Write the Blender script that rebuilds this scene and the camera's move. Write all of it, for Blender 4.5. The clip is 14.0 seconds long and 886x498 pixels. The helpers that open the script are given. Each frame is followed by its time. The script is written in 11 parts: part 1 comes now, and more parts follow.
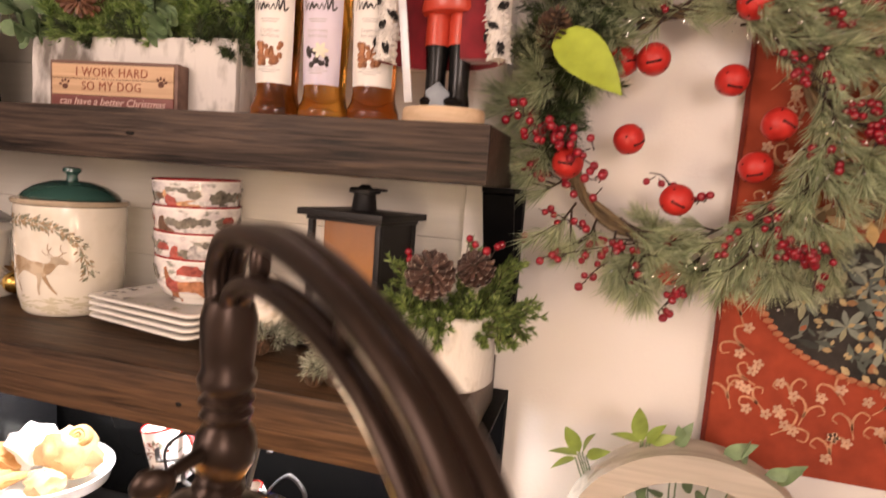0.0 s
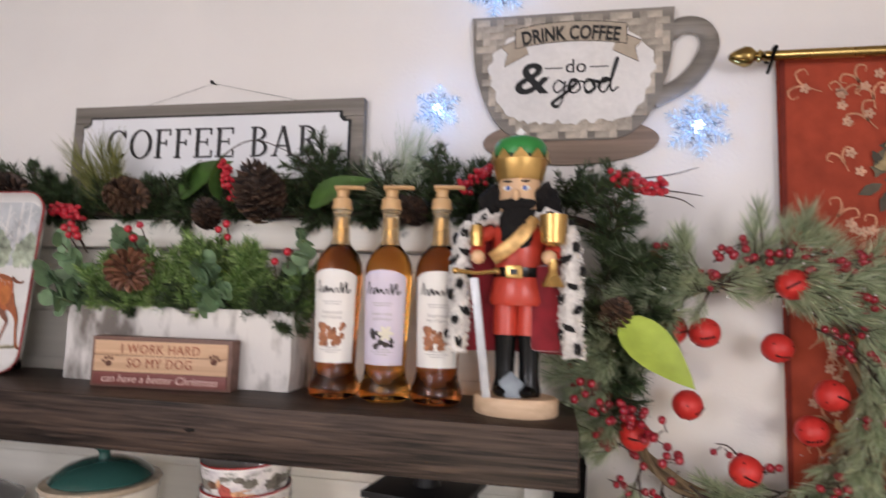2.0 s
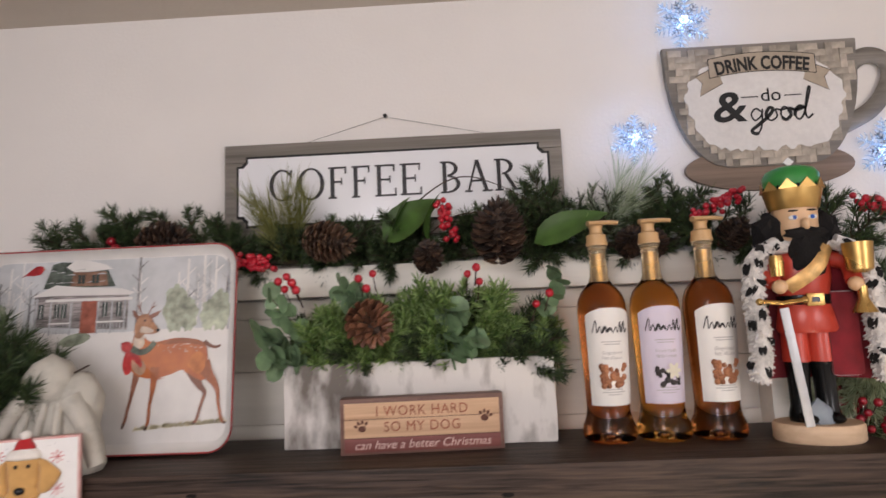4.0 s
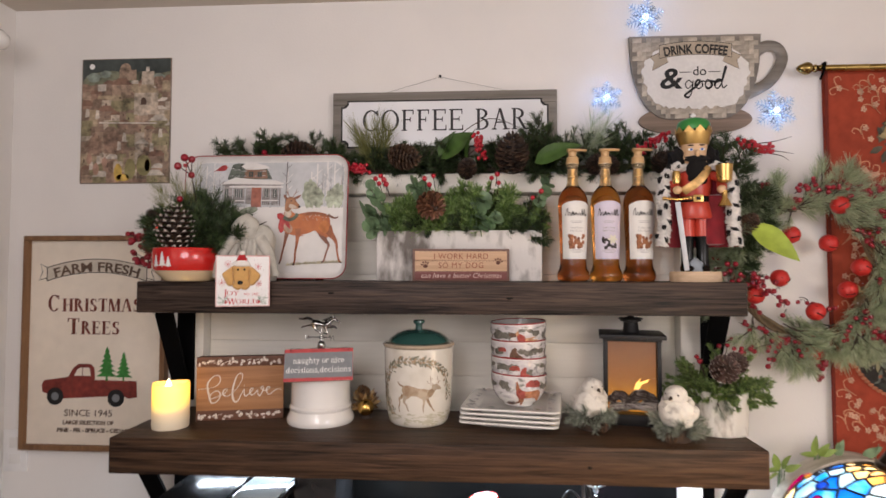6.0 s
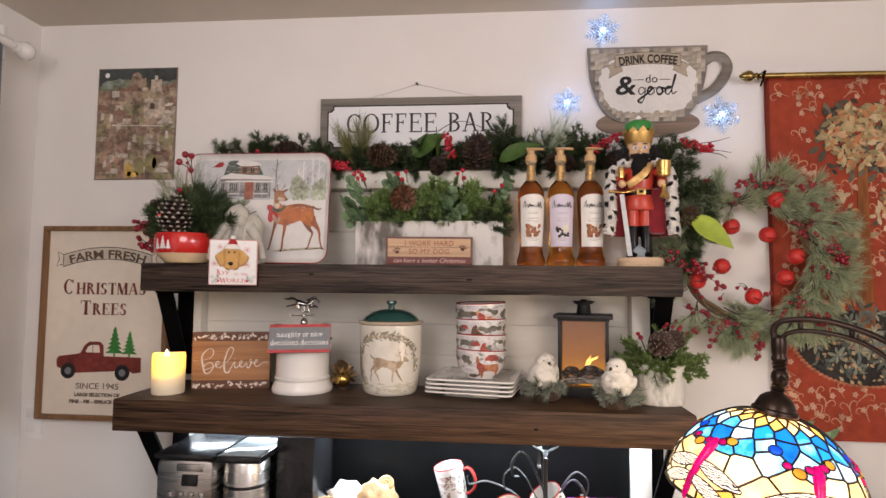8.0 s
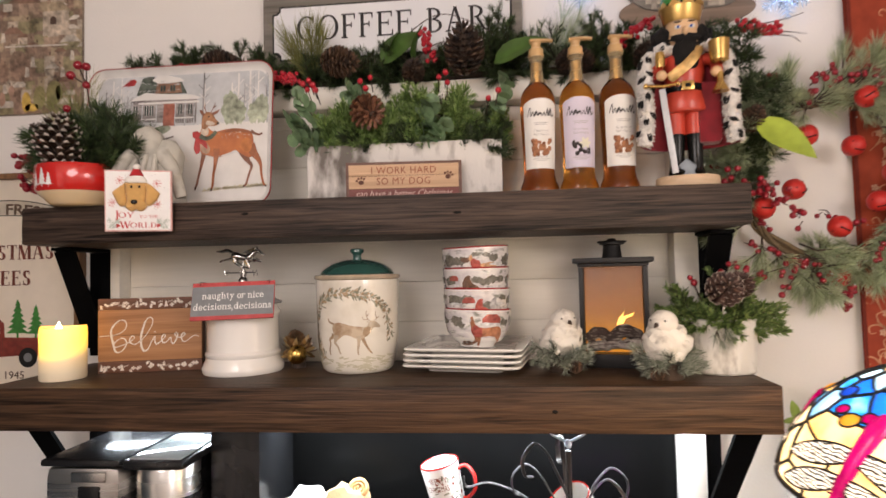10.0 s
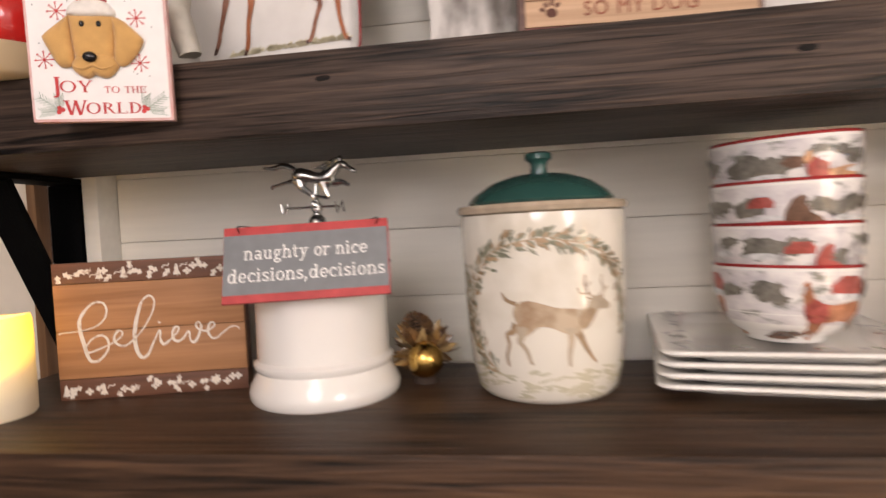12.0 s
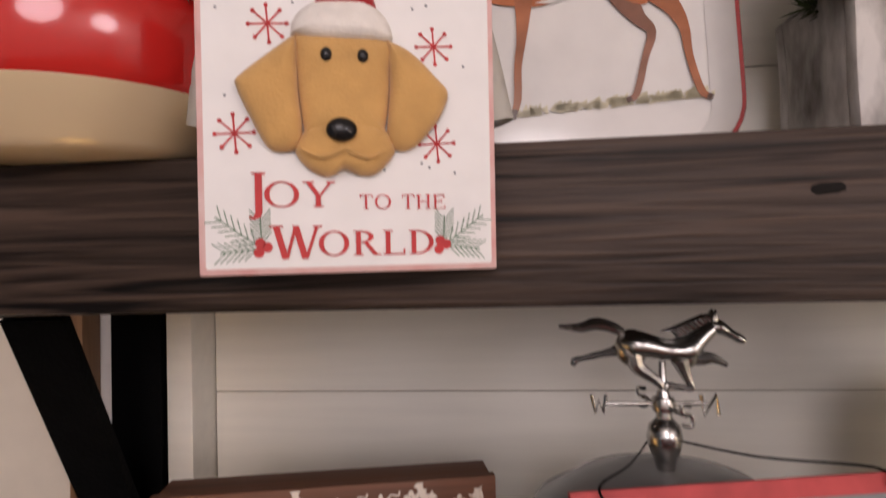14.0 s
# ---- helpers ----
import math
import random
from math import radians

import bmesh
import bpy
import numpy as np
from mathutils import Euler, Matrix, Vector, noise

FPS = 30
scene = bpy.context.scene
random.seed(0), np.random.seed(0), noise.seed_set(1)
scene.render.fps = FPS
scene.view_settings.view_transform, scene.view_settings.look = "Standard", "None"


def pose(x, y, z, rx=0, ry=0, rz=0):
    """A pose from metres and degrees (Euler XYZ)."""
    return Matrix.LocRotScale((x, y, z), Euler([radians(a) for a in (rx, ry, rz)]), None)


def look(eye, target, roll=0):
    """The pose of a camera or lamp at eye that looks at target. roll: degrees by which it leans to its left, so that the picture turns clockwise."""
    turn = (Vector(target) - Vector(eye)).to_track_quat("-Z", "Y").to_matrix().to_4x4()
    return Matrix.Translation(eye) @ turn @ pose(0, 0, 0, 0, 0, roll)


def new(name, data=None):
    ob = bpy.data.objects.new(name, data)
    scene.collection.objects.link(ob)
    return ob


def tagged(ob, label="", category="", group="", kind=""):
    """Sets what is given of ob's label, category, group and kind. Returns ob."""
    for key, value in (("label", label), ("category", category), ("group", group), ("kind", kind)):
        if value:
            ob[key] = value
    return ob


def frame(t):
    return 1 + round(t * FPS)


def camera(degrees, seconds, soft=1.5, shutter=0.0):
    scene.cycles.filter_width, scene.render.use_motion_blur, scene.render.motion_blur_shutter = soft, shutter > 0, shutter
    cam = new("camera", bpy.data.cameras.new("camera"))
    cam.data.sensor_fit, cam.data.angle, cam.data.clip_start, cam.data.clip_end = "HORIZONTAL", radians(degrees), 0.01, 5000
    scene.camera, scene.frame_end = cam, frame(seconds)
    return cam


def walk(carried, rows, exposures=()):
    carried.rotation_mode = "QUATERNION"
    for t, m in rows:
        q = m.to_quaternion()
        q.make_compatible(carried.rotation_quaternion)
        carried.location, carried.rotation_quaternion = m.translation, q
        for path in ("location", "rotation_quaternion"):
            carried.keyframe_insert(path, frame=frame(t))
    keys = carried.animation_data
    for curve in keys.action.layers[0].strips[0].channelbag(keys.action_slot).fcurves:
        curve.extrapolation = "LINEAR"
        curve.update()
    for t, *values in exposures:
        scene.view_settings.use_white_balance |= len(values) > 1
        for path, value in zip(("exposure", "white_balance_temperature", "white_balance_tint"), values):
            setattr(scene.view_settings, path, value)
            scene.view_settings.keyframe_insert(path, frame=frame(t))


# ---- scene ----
# the camera and its walk
cam = camera(75.8, 14.0, soft=1.5, shutter=0.5)
PATH = [
    (0, (0.814, -0.933, 1.594), (0.307, 0.988, 1.365), 4.3),
    (0.5, (0.831, -0.945, 1.67), (0.365, 0.987, 1.453), 4.3),
    (1, (0.821, -0.964, 1.723), (0.417, 0.991, 1.617), 4.2),
    (1.5, (0.766, -0.97, 1.788), (0.383, 0.993, 1.841), 2.8),
    (2, (0.649, -0.977, 1.818), (0.274, 0.98, 1.992), 1.8),
    (2.5, (0.533, -1.0, 1.838), (0.167, 0.951, 2.083), 0.5),
    (3, (0.429, -0.999, 1.83), (0.088, 0.954, 2.093), -0.2),
    (3.5, (0.281, -0.966, 1.859), (0.17, 1.015, 2.113), -2.2),
    (4, (0.132, -1.008, 1.856), (0.059, 0.977, 2.087), -2.4),
    (4.2, (0.111, -1.033, 1.858), (0.047, 0.957, 2.048), -2.4),
    (5.25, (0.063, -1.31, 1.766), (-0.021, 0.685, 1.879), -1.08),
    (6.3, (0.123, -1.595, 1.682), (-0.021, 0.398, 1.752), 0.5),
    (6.5, (0.132, -1.617, 1.683), (-0.024, 0.376, 1.756), 0.7),
    (7, (0.195, -1.682, 1.699), (0.009, 0.308, 1.782), 0.9),
    (7.2, (0.194, -1.704, 1.67), (0.01, 0.284, 1.792), 0.8),
    (8.25, (0.243, -1.657, 1.618), (0.071, 0.332, 1.742), 0.5),
    (9.3, (0.258, -1.485, 1.557), (0.096, 0.506, 1.653), -0.3),
    (9.5, (0.277, -1.422, 1.522), (0.089, 0.565, 1.654), -0.8),
    (10, (0.245, -1.295, 1.523), (0.052, 0.694, 1.604), -1.3),
    (10.5, (0.202, -1.178, 1.508), (0.014, 0.812, 1.549), -1.9),
    (11, (0.115, -1.019, 1.494), (-0.075, 0.972, 1.483), -2.3),
    (11.5, (0.04, -0.873, 1.488), (-0.186, 1.113, 1.438), -2.7),
    (12, (-0.059, -0.762, 1.503), (-0.335, 1.217, 1.426), -2.9),
    (12.5, (-0.184, -0.645, 1.539), (-0.471, 1.333, 1.474), -2.7),
    (13, (-0.289, -0.561, 1.569), (-0.557, 1.421, 1.528), -2.4),
    (13.5, (-0.345, -0.532, 1.586), (-0.572, 1.455, 1.562), -1.9),
    (14, (-0.362, -0.516, 1.614), (-0.574, 1.472, 1.666), -1.5),
]
walk(cam, [(t, look(eye, target, roll)) for t, eye, target, roll in PATH], exposures=((0.0, 0.80, 7350, 22), (0.5, 0.9, 6600, 17), (1.0, 0.88, 6000, 13), (1.5, 0.77, 5750, 10.5), (2.0, 0.58, 5600, 9), (4.0, 0.38, 5800, 9.5), (7.0, 0.42, 6000, 11), (9.5, 0.48, 6250, 11.5), (10.5, 0.6, 6400, 11.5), (11.0, 0.63, 6300, 11.2), (11.5, 0.80, 6250, 11), (12.5, 0.75, 6050, 11), (14.0, 0.34, 6050, 16.5)))

# ---- world and lights ----
world = bpy.data.worlds.new("world")
scene.world = world
world.use_nodes = True
world.node_tree.nodes["Background"].inputs[0].default_value = (0.9, 0.75, 0.6, 1)
world.node_tree.nodes["Background"].inputs[1].default_value = 0.012


def area_lamp(name, place, target, size, watts, colour):
    data = bpy.data.lights.new(name, "AREA")
    data.shape, data.size, data.size_y = "RECTANGLE", size[0], size[1]
    data.energy, data.color = watts, colour
    ob = new(name, data)
    ob.matrix_world = look(place, target)
    return ob


def point_lamp(name, place, radius, watts, colour):
    data = bpy.data.lights.new(name, "POINT")
    data.energy, data.color, data.shadow_soft_size = watts, colour, radius
    ob = new(name, data)
    ob.location = place
    return ob


WARM = (1.0, 0.885, 0.84)
point_lamp("ceiling_lamp_light", (-0.25, -1.95, 2.06), 0.36, 29.8, WARM)
point_lamp("kitchen_lamp_light", (1.75, -2.75, 2.02), 0.40, 42, WARM)
point_lamp("table_lamp_bulb_light", (0.656, -0.722, 1.365), 0.11, 5.6, (1.0, 0.78, 0.52))
area_lamp("under_shelf_light", (0.02, -0.13, 1.249), (0.02, -0.13, 0), (1.24, 0.03), 8.0, (0.86, 0.94, 1.0))


# ---- materials ----
def material(name, colour, rough=0.6, metal=0.0, vary=0.12, scale=40.0, bump=0.0, bump_scale=None, coat=0.0, colour2=None, stretch=(1, 1, 1),
             spots=None, emit=0.0, emit_colour=None, transmission=0.0, ior=1.45, per_object=0.0, sheen=0.0, subsurface=0.0, detail=6.0, contrast=None, gloss=0.5):
    m = bpy.data.materials.new(name)
    m.use_nodes = True
    n, links = m.node_tree.nodes, m.node_tree.links
    b = n["Principled BSDF"]
    b.inputs["Roughness"].default_value, b.inputs["Metallic"].default_value = rough, metal
    b.inputs["Coat Weight"].default_value = coat
    b.inputs["Specular IOR Level"].default_value = gloss
    b.inputs["Coat Roughness"].default_value = 0.08
    b.inputs["Transmission Weight"].default_value, b.inputs["IOR"].default_value = transmission, ior
    b.inputs["Sheen Weight"].default_value = sheen
    if subsurface:
        b.inputs["Subsurface Weight"].default_value, b.inputs["Subsurface Radius"].default_value = subsurface, (0.01, 0.007, 0.004)
    tex = n.new("ShaderNodeTexCoord")
    mapping = n.new("ShaderNodeMapping")
    mapping.inputs["Scale"].default_value = stretch
    links.new(tex.outputs["Object"], mapping.inputs["Vector"])
    fine = n.new("ShaderNodeTexNoise")
    fine.inputs["Scale"].default_value, fine.inputs["Detail"].default_value = scale, detail
    broad = n.new("ShaderNodeTexNoise")
    broad.inputs["Scale"].default_value, broad.inputs["Detail"].default_value = scale * 0.17, 3
    for t in (fine, broad):
        links.new(mapping.outputs["Vector"], t.inputs["Vector"])
    blend = n.new("ShaderNodeMath")
    blend.operation = "ADD"
    links.new(fine.outputs["Fac"], blend.inputs[0])
    links.new(broad.outputs["Fac"], blend.inputs[1])
    ramp = n.new("ShaderNodeValToRGB")
    lo, hi = contrast or (0.62, 1.38)
    ramp.color_ramp.elements[0].position, ramp.color_ramp.elements[1].position = lo / 2, hi / 2
    half = n.new("ShaderNodeMath")
    half.operation = "MULTIPLY"
    half.inputs[1].default_value = 0.5
    links.new(blend.outputs[0], half.inputs[0])
    links.new(half.outputs[0], ramp.inputs["Fac"])
    c = Vector(colour[:3])
    dark = Vector(colour2[:3]) if colour2 else c * (1 - vary * 1.6)
    light = c if colour2 else Vector([min(1, v * (1 + vary)) for v in c])
    ramp.color_ramp.elements[0].color, ramp.color_ramp.elements[1].color = (*dark, 1), (*light, 1)
    out = ramp.outputs["Color"]
    if per_object:
        info = n.new("ShaderNodeObjectInfo")
        hsv = n.new("ShaderNodeHueSaturation")
        span = n.new("ShaderNodeMapRange")
        span.inputs["To Min"].default_value, span.inputs["To Max"].default_value = 1 - per_object, 1 + per_object
        links.new(info.outputs["Random"], span.inputs["Value"])
        links.new(span.outputs["Result"], hsv.inputs["Value"])
        links.new(out, hsv.inputs["Color"])
        out = hsv.outputs["Color"]
    links.new(out, b.inputs["Base Color"])
    spread = n.new("ShaderNodeMapRange")
    spread.inputs["To Min"].default_value, spread.inputs["To Max"].default_value = max(0.02, rough - 0.1), min(1, rough + 0.1)
    links.new(broad.outputs["Fac"], spread.inputs["Value"])
    links.new(spread.outputs["Result"], b.inputs["Roughness"])
    if bump:
        t = fine
        if bump_scale:
            t = n.new("ShaderNodeTexNoise")
            t.inputs["Scale"].default_value, t.inputs["Detail"].default_value = bump_scale, 8
            links.new(mapping.outputs["Vector"], t.inputs["Vector"])
        node = n.new("ShaderNodeBump")
        node.inputs["Strength"].default_value, node.inputs["Distance"].default_value = bump, 0.002
        links.new(t.outputs["Fac"], node.inputs["Height"])
        links.new(node.outputs["Normal"], b.inputs["Normal"])
    if emit:
        b.inputs["Emission Strength"].default_value = emit
        b.inputs["Emission Color"].default_value = (*(emit_colour or colour)[:3], 1)
    return m


def island_material(name, colours, rough=0.6, coat=0.0, sheen=0.0, translucent=0.0):
    """One mesh of many loose pieces, each in a tone of its own."""
    m = bpy.data.materials.new(name)
    m.use_nodes = True
    n, links = m.node_tree.nodes, m.node_tree.links
    b = n["Principled BSDF"]
    b.inputs["Roughness"].default_value, b.inputs["Coat Weight"].default_value = rough, coat
    b.inputs["Sheen Weight"].default_value = sheen
    geo, ramp = n.new("ShaderNodeNewGeometry"), n.new("ShaderNodeValToRGB")
    els = ramp.color_ramp.elements
    while len(els) < len(colours):
        els.new(0.5)
    for i, c in enumerate(colours):
        els[i].position, els[i].color = i / max(1, len(colours) - 1), (*c, 1)
    links.new(geo.outputs["Random Per Island"], ramp.inputs["Fac"])
    tex, noise_node = n.new("ShaderNodeTexCoord"), n.new("ShaderNodeTexNoise")
    noise_node.inputs["Scale"].default_value = 60
    links.new(tex.outputs["Object"], noise_node.inputs["Vector"])
    hsv, span = n.new("ShaderNodeHueSaturation"), n.new("ShaderNodeMapRange")
    span.inputs["To Min"].default_value, span.inputs["To Max"].default_value = 0.55, 1.45
    links.new(noise_node.outputs["Fac"], span.inputs["Value"])
    links.new(span.outputs["Result"], hsv.inputs["Value"])
    links.new(ramp.outputs["Color"], hsv.inputs["Color"])
    links.new(hsv.outputs["Color"], b.inputs["Base Color"])
    if translucent:
        t, mix = n.new("ShaderNodeBsdfTranslucent"), n.new("ShaderNodeMixShader")
        mix.inputs[0].default_value = translucent
        links.new(hsv.outputs["Color"], t.inputs["Color"])
        links.new(b.outputs[0], mix.inputs[1])
        links.new(t.outputs[0], mix.inputs[2])
        links.new(mix.outputs[0], n["Material Output"].inputs["Surface"])
    return m


def wood(name, dark, light, axis=0, grain=18.0, rough=0.55, rings=1.0, per_object=0.0, bump=0.25, streak=0.22, gloss=0.5, span=(0.40, 0.72)):
    """Long grain along one axis of the object, with broad tone changes."""
    m = bpy.data.materials.new(name)
    m.use_nodes = True
    n, links = m.node_tree.nodes, m.node_tree.links
    b = n["Principled BSDF"]
    b.inputs["Roughness"].default_value, b.inputs["Specular IOR Level"].default_value = rough, gloss
    tex, mapping = n.new("ShaderNodeTexCoord"), n.new("ShaderNodeMapping")
    stretch = [grain * 6, grain * 6, grain * 6]
    stretch[axis] = grain * 0.22
    mapping.inputs["Scale"].default_value = stretch
    links.new(tex.outputs["Object"], mapping.inputs["Vector"])
    fine, broad, wave = n.new("ShaderNodeTexNoise"), n.new("ShaderNodeTexNoise"), n.new("ShaderNodeTexNoise")
    for t, s, d in ((fine, 1.0, 8), (broad, 0.16, 3), (wave, 3.5, 4)):
        t.inputs["Scale"].default_value, t.inputs["Detail"].default_value = s, d
        t.inputs["Distortion"].default_value = 0.6 * rings
        links.new(mapping.outputs["Vector"], t.inputs["Vector"])
    mix1, mix2 = n.new("ShaderNodeMath"), n.new("ShaderNodeMath")
    mix1.operation = mix2.operation = "MULTIPLY_ADD"
    mix1.inputs[1].default_value, mix2.inputs[1].default_value = 0.77 - streak, streak
    links.new(fine.outputs["Fac"], mix1.inputs[0])
    scaled = n.new("ShaderNodeMath")
    scaled.operation = "MULTIPLY"
    scaled.inputs[1].default_value = 0.35
    links.new(broad.outputs["Fac"], scaled.inputs[0])
    links.new(scaled.outputs[0], mix1.inputs[2])
    links.new(wave.outputs["Fac"], mix2.inputs[0])
    links.new(mix1.outputs[0], mix2.inputs[2])
    ramp = n.new("ShaderNodeValToRGB")
    ramp.color_ramp.elements[0].position, ramp.color_ramp.elements[1].position = span
    ramp.color_ramp.elements[0].color, ramp.color_ramp.elements[1].color = (*dark, 1), (*light, 1)
    links.new(mix2.outputs[0], ramp.inputs["Fac"])
    out = ramp.outputs["Color"]
    if per_object:
        info, hsv, span = n.new("ShaderNodeObjectInfo"), n.new("ShaderNodeHueSaturation"), n.new("ShaderNodeMapRange")
        span.inputs["To Min"].default_value, span.inputs["To Max"].default_value = 1 - per_object, 1 + per_object
        links.new(info.outputs["Random"], span.inputs["Value"])
        links.new(span.outputs["Result"], hsv.inputs["Value"])
        links.new(out, hsv.inputs["Color"])
        out = hsv.outputs["Color"]
    links.new(out, b.inputs["Base Color"])
    node = n.new("ShaderNodeBump")
    node.inputs["Strength"].default_value, node.inputs["Distance"].default_value = bump, 0.003
    links.new(mix2.outputs[0], node.inputs["Height"])
    links.new(node.outputs["Normal"], b.inputs["Normal"])
    return m


WALL = material("wall_paint", (0.80, 0.77, 0.73), 0.75, vary=0.03, scale=6, bump=0.25, bump_scale=160)
CEILING = material("ceiling_paint", (0.62, 0.56, 0.48), 0.85, vary=0.04, scale=8, bump=0.3, bump_scale=120)
FLOOR = wood("floor_wood", (0.10, 0.06, 0.035), (0.22, 0.14, 0.08), 1, 6)
SHELF = wood("dark_stained_wood", (0.0035, 0.002, 0.0014), (0.084, 0.056, 0.041), 0, 9, 0.5, 1.6, bump=0.8, streak=0.6, gloss=0.25, span=(0.44, 0.68))
SHELF_BROWN = wood("brown_stained_wood", (0.004, 0.0022, 0.0014), (0.104, 0.057, 0.031), 0, 8, 0.46, 1.8, bump=0.8, streak=0.55, gloss=0.24, span=(0.43, 0.69))
BLACK_METAL = material("black_metal", (0.003, 0.003, 0.0032), 0.6, 0.0, 0.2, 60, 0.3, 300, gloss=0.05)
WHITE_WOOD = material("white_painted_wood", (0.81, 0.775, 0.69), 0.5, vary=0.05, scale=30, bump=0.15, stretch=(0.2, 3, 3))
BLACK_GLASS = material("black_gloss_panel", (0.004, 0.004, 0.004), 0.25, 0, 0.2, 5, gloss=0.07)
COUNTER = material("dark_counter", (0.018, 0.016, 0.015), 0.3, 0, 0.4, 30, gloss=0.3)
WHITE_GLAZE = material("white_glaze", (0.82, 0.80, 0.76), 0.15, vary=0.03, scale=12, coat=0.6)
GREEN_GLAZE = material("green_glaze", (0.035, 0.10, 0.085), 0.18, vary=0.25, scale=14, coat=0.6)
RED_GLAZE = material("red_glaze", (0.52, 0.018, 0.014), 0.14, vary=0.1, scale=14, coat=0.7)
BERRY = material("berry_red", (0.27, 0.006, 0.018), 0.3, vary=0.3, scale=90, coat=0.5)
BERRY_BRIGHT = material("crimson_berry", (0.46, 0.010, 0.026), 0.3, vary=0.3, scale=90, coat=0.5)
BELL = material("bell_red", (0.50, 0.026, 0.020), 0.42, vary=0.12, scale=70, bump=0.15)
TWIG = material("twig_brown", (0.055, 0.035, 0.024), 0.8, vary=0.35, scale=90, bump=0.4)
CONE = island_material("pine_cone_brown", [(0.025, 0.013, 0.008), (0.09, 0.048, 0.026), (0.16, 0.09, 0.05)], 0.65)
CONE_DARK = island_material("dark_pine_cone", [(0.010, 0.006, 0.005), (0.042, 0.023, 0.014), (0.10, 0.055, 0.032)], 0.6)
CONE_FROST = island_material("frosted_pine_cone", [(0.022, 0.010, 0.008), (0.06, 0.028, 0.020), (0.12, 0.065, 0.05)], 0.6)
FROST = material("frost_paint", (0.44, 0.39, 0.34), 0.8, vary=0.4, scale=120)
NEEDLE = island_material("pine_needles", [(0.010, 0.023, 0.009), (0.033, 0.060, 0.020), (0.082, 0.125, 0.042), (0.028, 0.036, 0.016)], 0.55, translucent=0.12)
NEEDLE_BRIGHT = island_material("bright_needles", [(0.10, 0.18, 0.045), (0.21, 0.33, 0.085), (0.40, 0.53, 0.20), (0.13, 0.21, 0.07)], 0.5, translucent=0.35)
NEEDLE_SAGE = island_material("sage_needles", [(0.22, 0.28, 0.165), (0.41, 0.49, 0.30), (0.69, 0.75, 0.52), (0.31, 0.36, 0.22)], 0.45, translucent=0.40)
NEEDLE_GREY = island_material("frosted_needles", [(0.14, 0.165, 0.12), (0.28, 0.31, 0.24), (0.50, 0.52, 0.45)], 0.6, translucent=0.1)
NEEDLE_GOLD = island_material("golden_needles", [(0.10, 0.11, 0.025), (0.18, 0.19, 0.045), (0.30, 0.30, 0.11)], 0.6, translucent=0.2)
LEAF = material("leaf_green", (0.065, 0.155, 0.040), 0.45, vary=0.3, scale=50, bump=0.2)
LEAF_DARK = material("eucalyptus_green", (0.17, 0.26, 0.135), 0.5, vary=0.45, scale=50, bump=0.2)
LEAF_OLIVE = material("olive_leaf", (0.055, 0.110, 0.022), 0.34, vary=0.5, scale=30, bump=0.2)
LEAF_LIME = material("lime_leaf", (0.36, 0.46, 0.055), 0.5, vary=0.2, scale=40, bump=0.25)
GOLD = material("gold_paint", (0.62, 0.40, 0.13), 0.28, 0.85, 0.15, 40)
BRASS_DARK = material("antique_brass", (0.42, 0.30, 0.10), 0.25, 1.0, 0.25, 40)
SILVER = material("pewter", (0.55, 0.54, 0.52), 0.25, 1.0, 0.2, 60, 0.2)
BRONZE = material("oil_rubbed_bronze", (0.040, 0.026, 0.020), 0.30, 0.75, 0.3, 30, 0.15)
STEEL = material("brushed_steel", (0.55, 0.54, 0.52), 0.28, 1.0, 0.08, 30, stretch=(0.05, 0.05, 6))
BLACK_PLASTIC = material("black_plastic", (0.012, 0.012, 0.013), 0.25, 0, 0.2, 30)
GREY_PAINT = material("grey_paint", (0.20, 0.21, 0.22), 0.6, vary=0.1, scale=80)
WHITE_PAINT = material("white_paint", (0.82, 0.81, 0.79), 0.6, vary=0.04, scale=60)
CREAM_CANVAS = material("cream_canvas", (0.78, 0.70, 0.58), 0.8, vary=0.05, scale=30, bump=0.15, bump_scale=400)
INK = material("black_ink", (0.012, 0.012, 0.012), 0.6, vary=0.2, scale=60)
BROWN_INK = material("brown_ink", (0.13, 0.05, 0.03), 0.7, vary=0.2, scale=60)
RED_INK = material("red_ink", (0.55, 0.05, 0.05), 0.7, vary=0.15, scale=90)
GREEN_INK = material("green_ink", (0.05, 0.22, 0.04), 0.7, vary=0.3, scale=90)
OAK = wood("oak_frame", (0.13, 0.062, 0.025), (0.30, 0.16, 0.07), 2, 12)
PINE_LIGHT = wood("pine_wood", (0.40, 0.24, 0.13), (0.72, 0.49, 0.31), 0, 14, 0.6)
HONEY = wood("honey_wood", (0.26, 0.115, 0.042), (0.47, 0.24, 0.105), 0, 14, 0.6, 1.2, 0.12)
WALNUT = wood("walnut_wood", (0.085, 0.035, 0.018), (0.20, 0.085, 0.045), 0, 14, 0.6, 1.0)
GREY_WOOD = wood("weathered_grey_wood", (0.13, 0.115, 0.095), (0.30, 0.275, 0.24), 0, 9, 0.7, 1.2)
BEIGE_WOOD = wood("natural_wood", (0.56, 0.38, 0.22), (0.80, 0.60, 0.40), 0, 10, 0.55, 0.8)


# ---- building helpers ----
def thing(name, place=(0, 0, 0), turn=(0, 0, 0), label="", category="", group="", kind=""):
    ob = new(name)
    ob.empty_display_size = 0.03
    ob.matrix_world = pose(*place, *turn)
    return tagged(ob, label, category, group, kind)


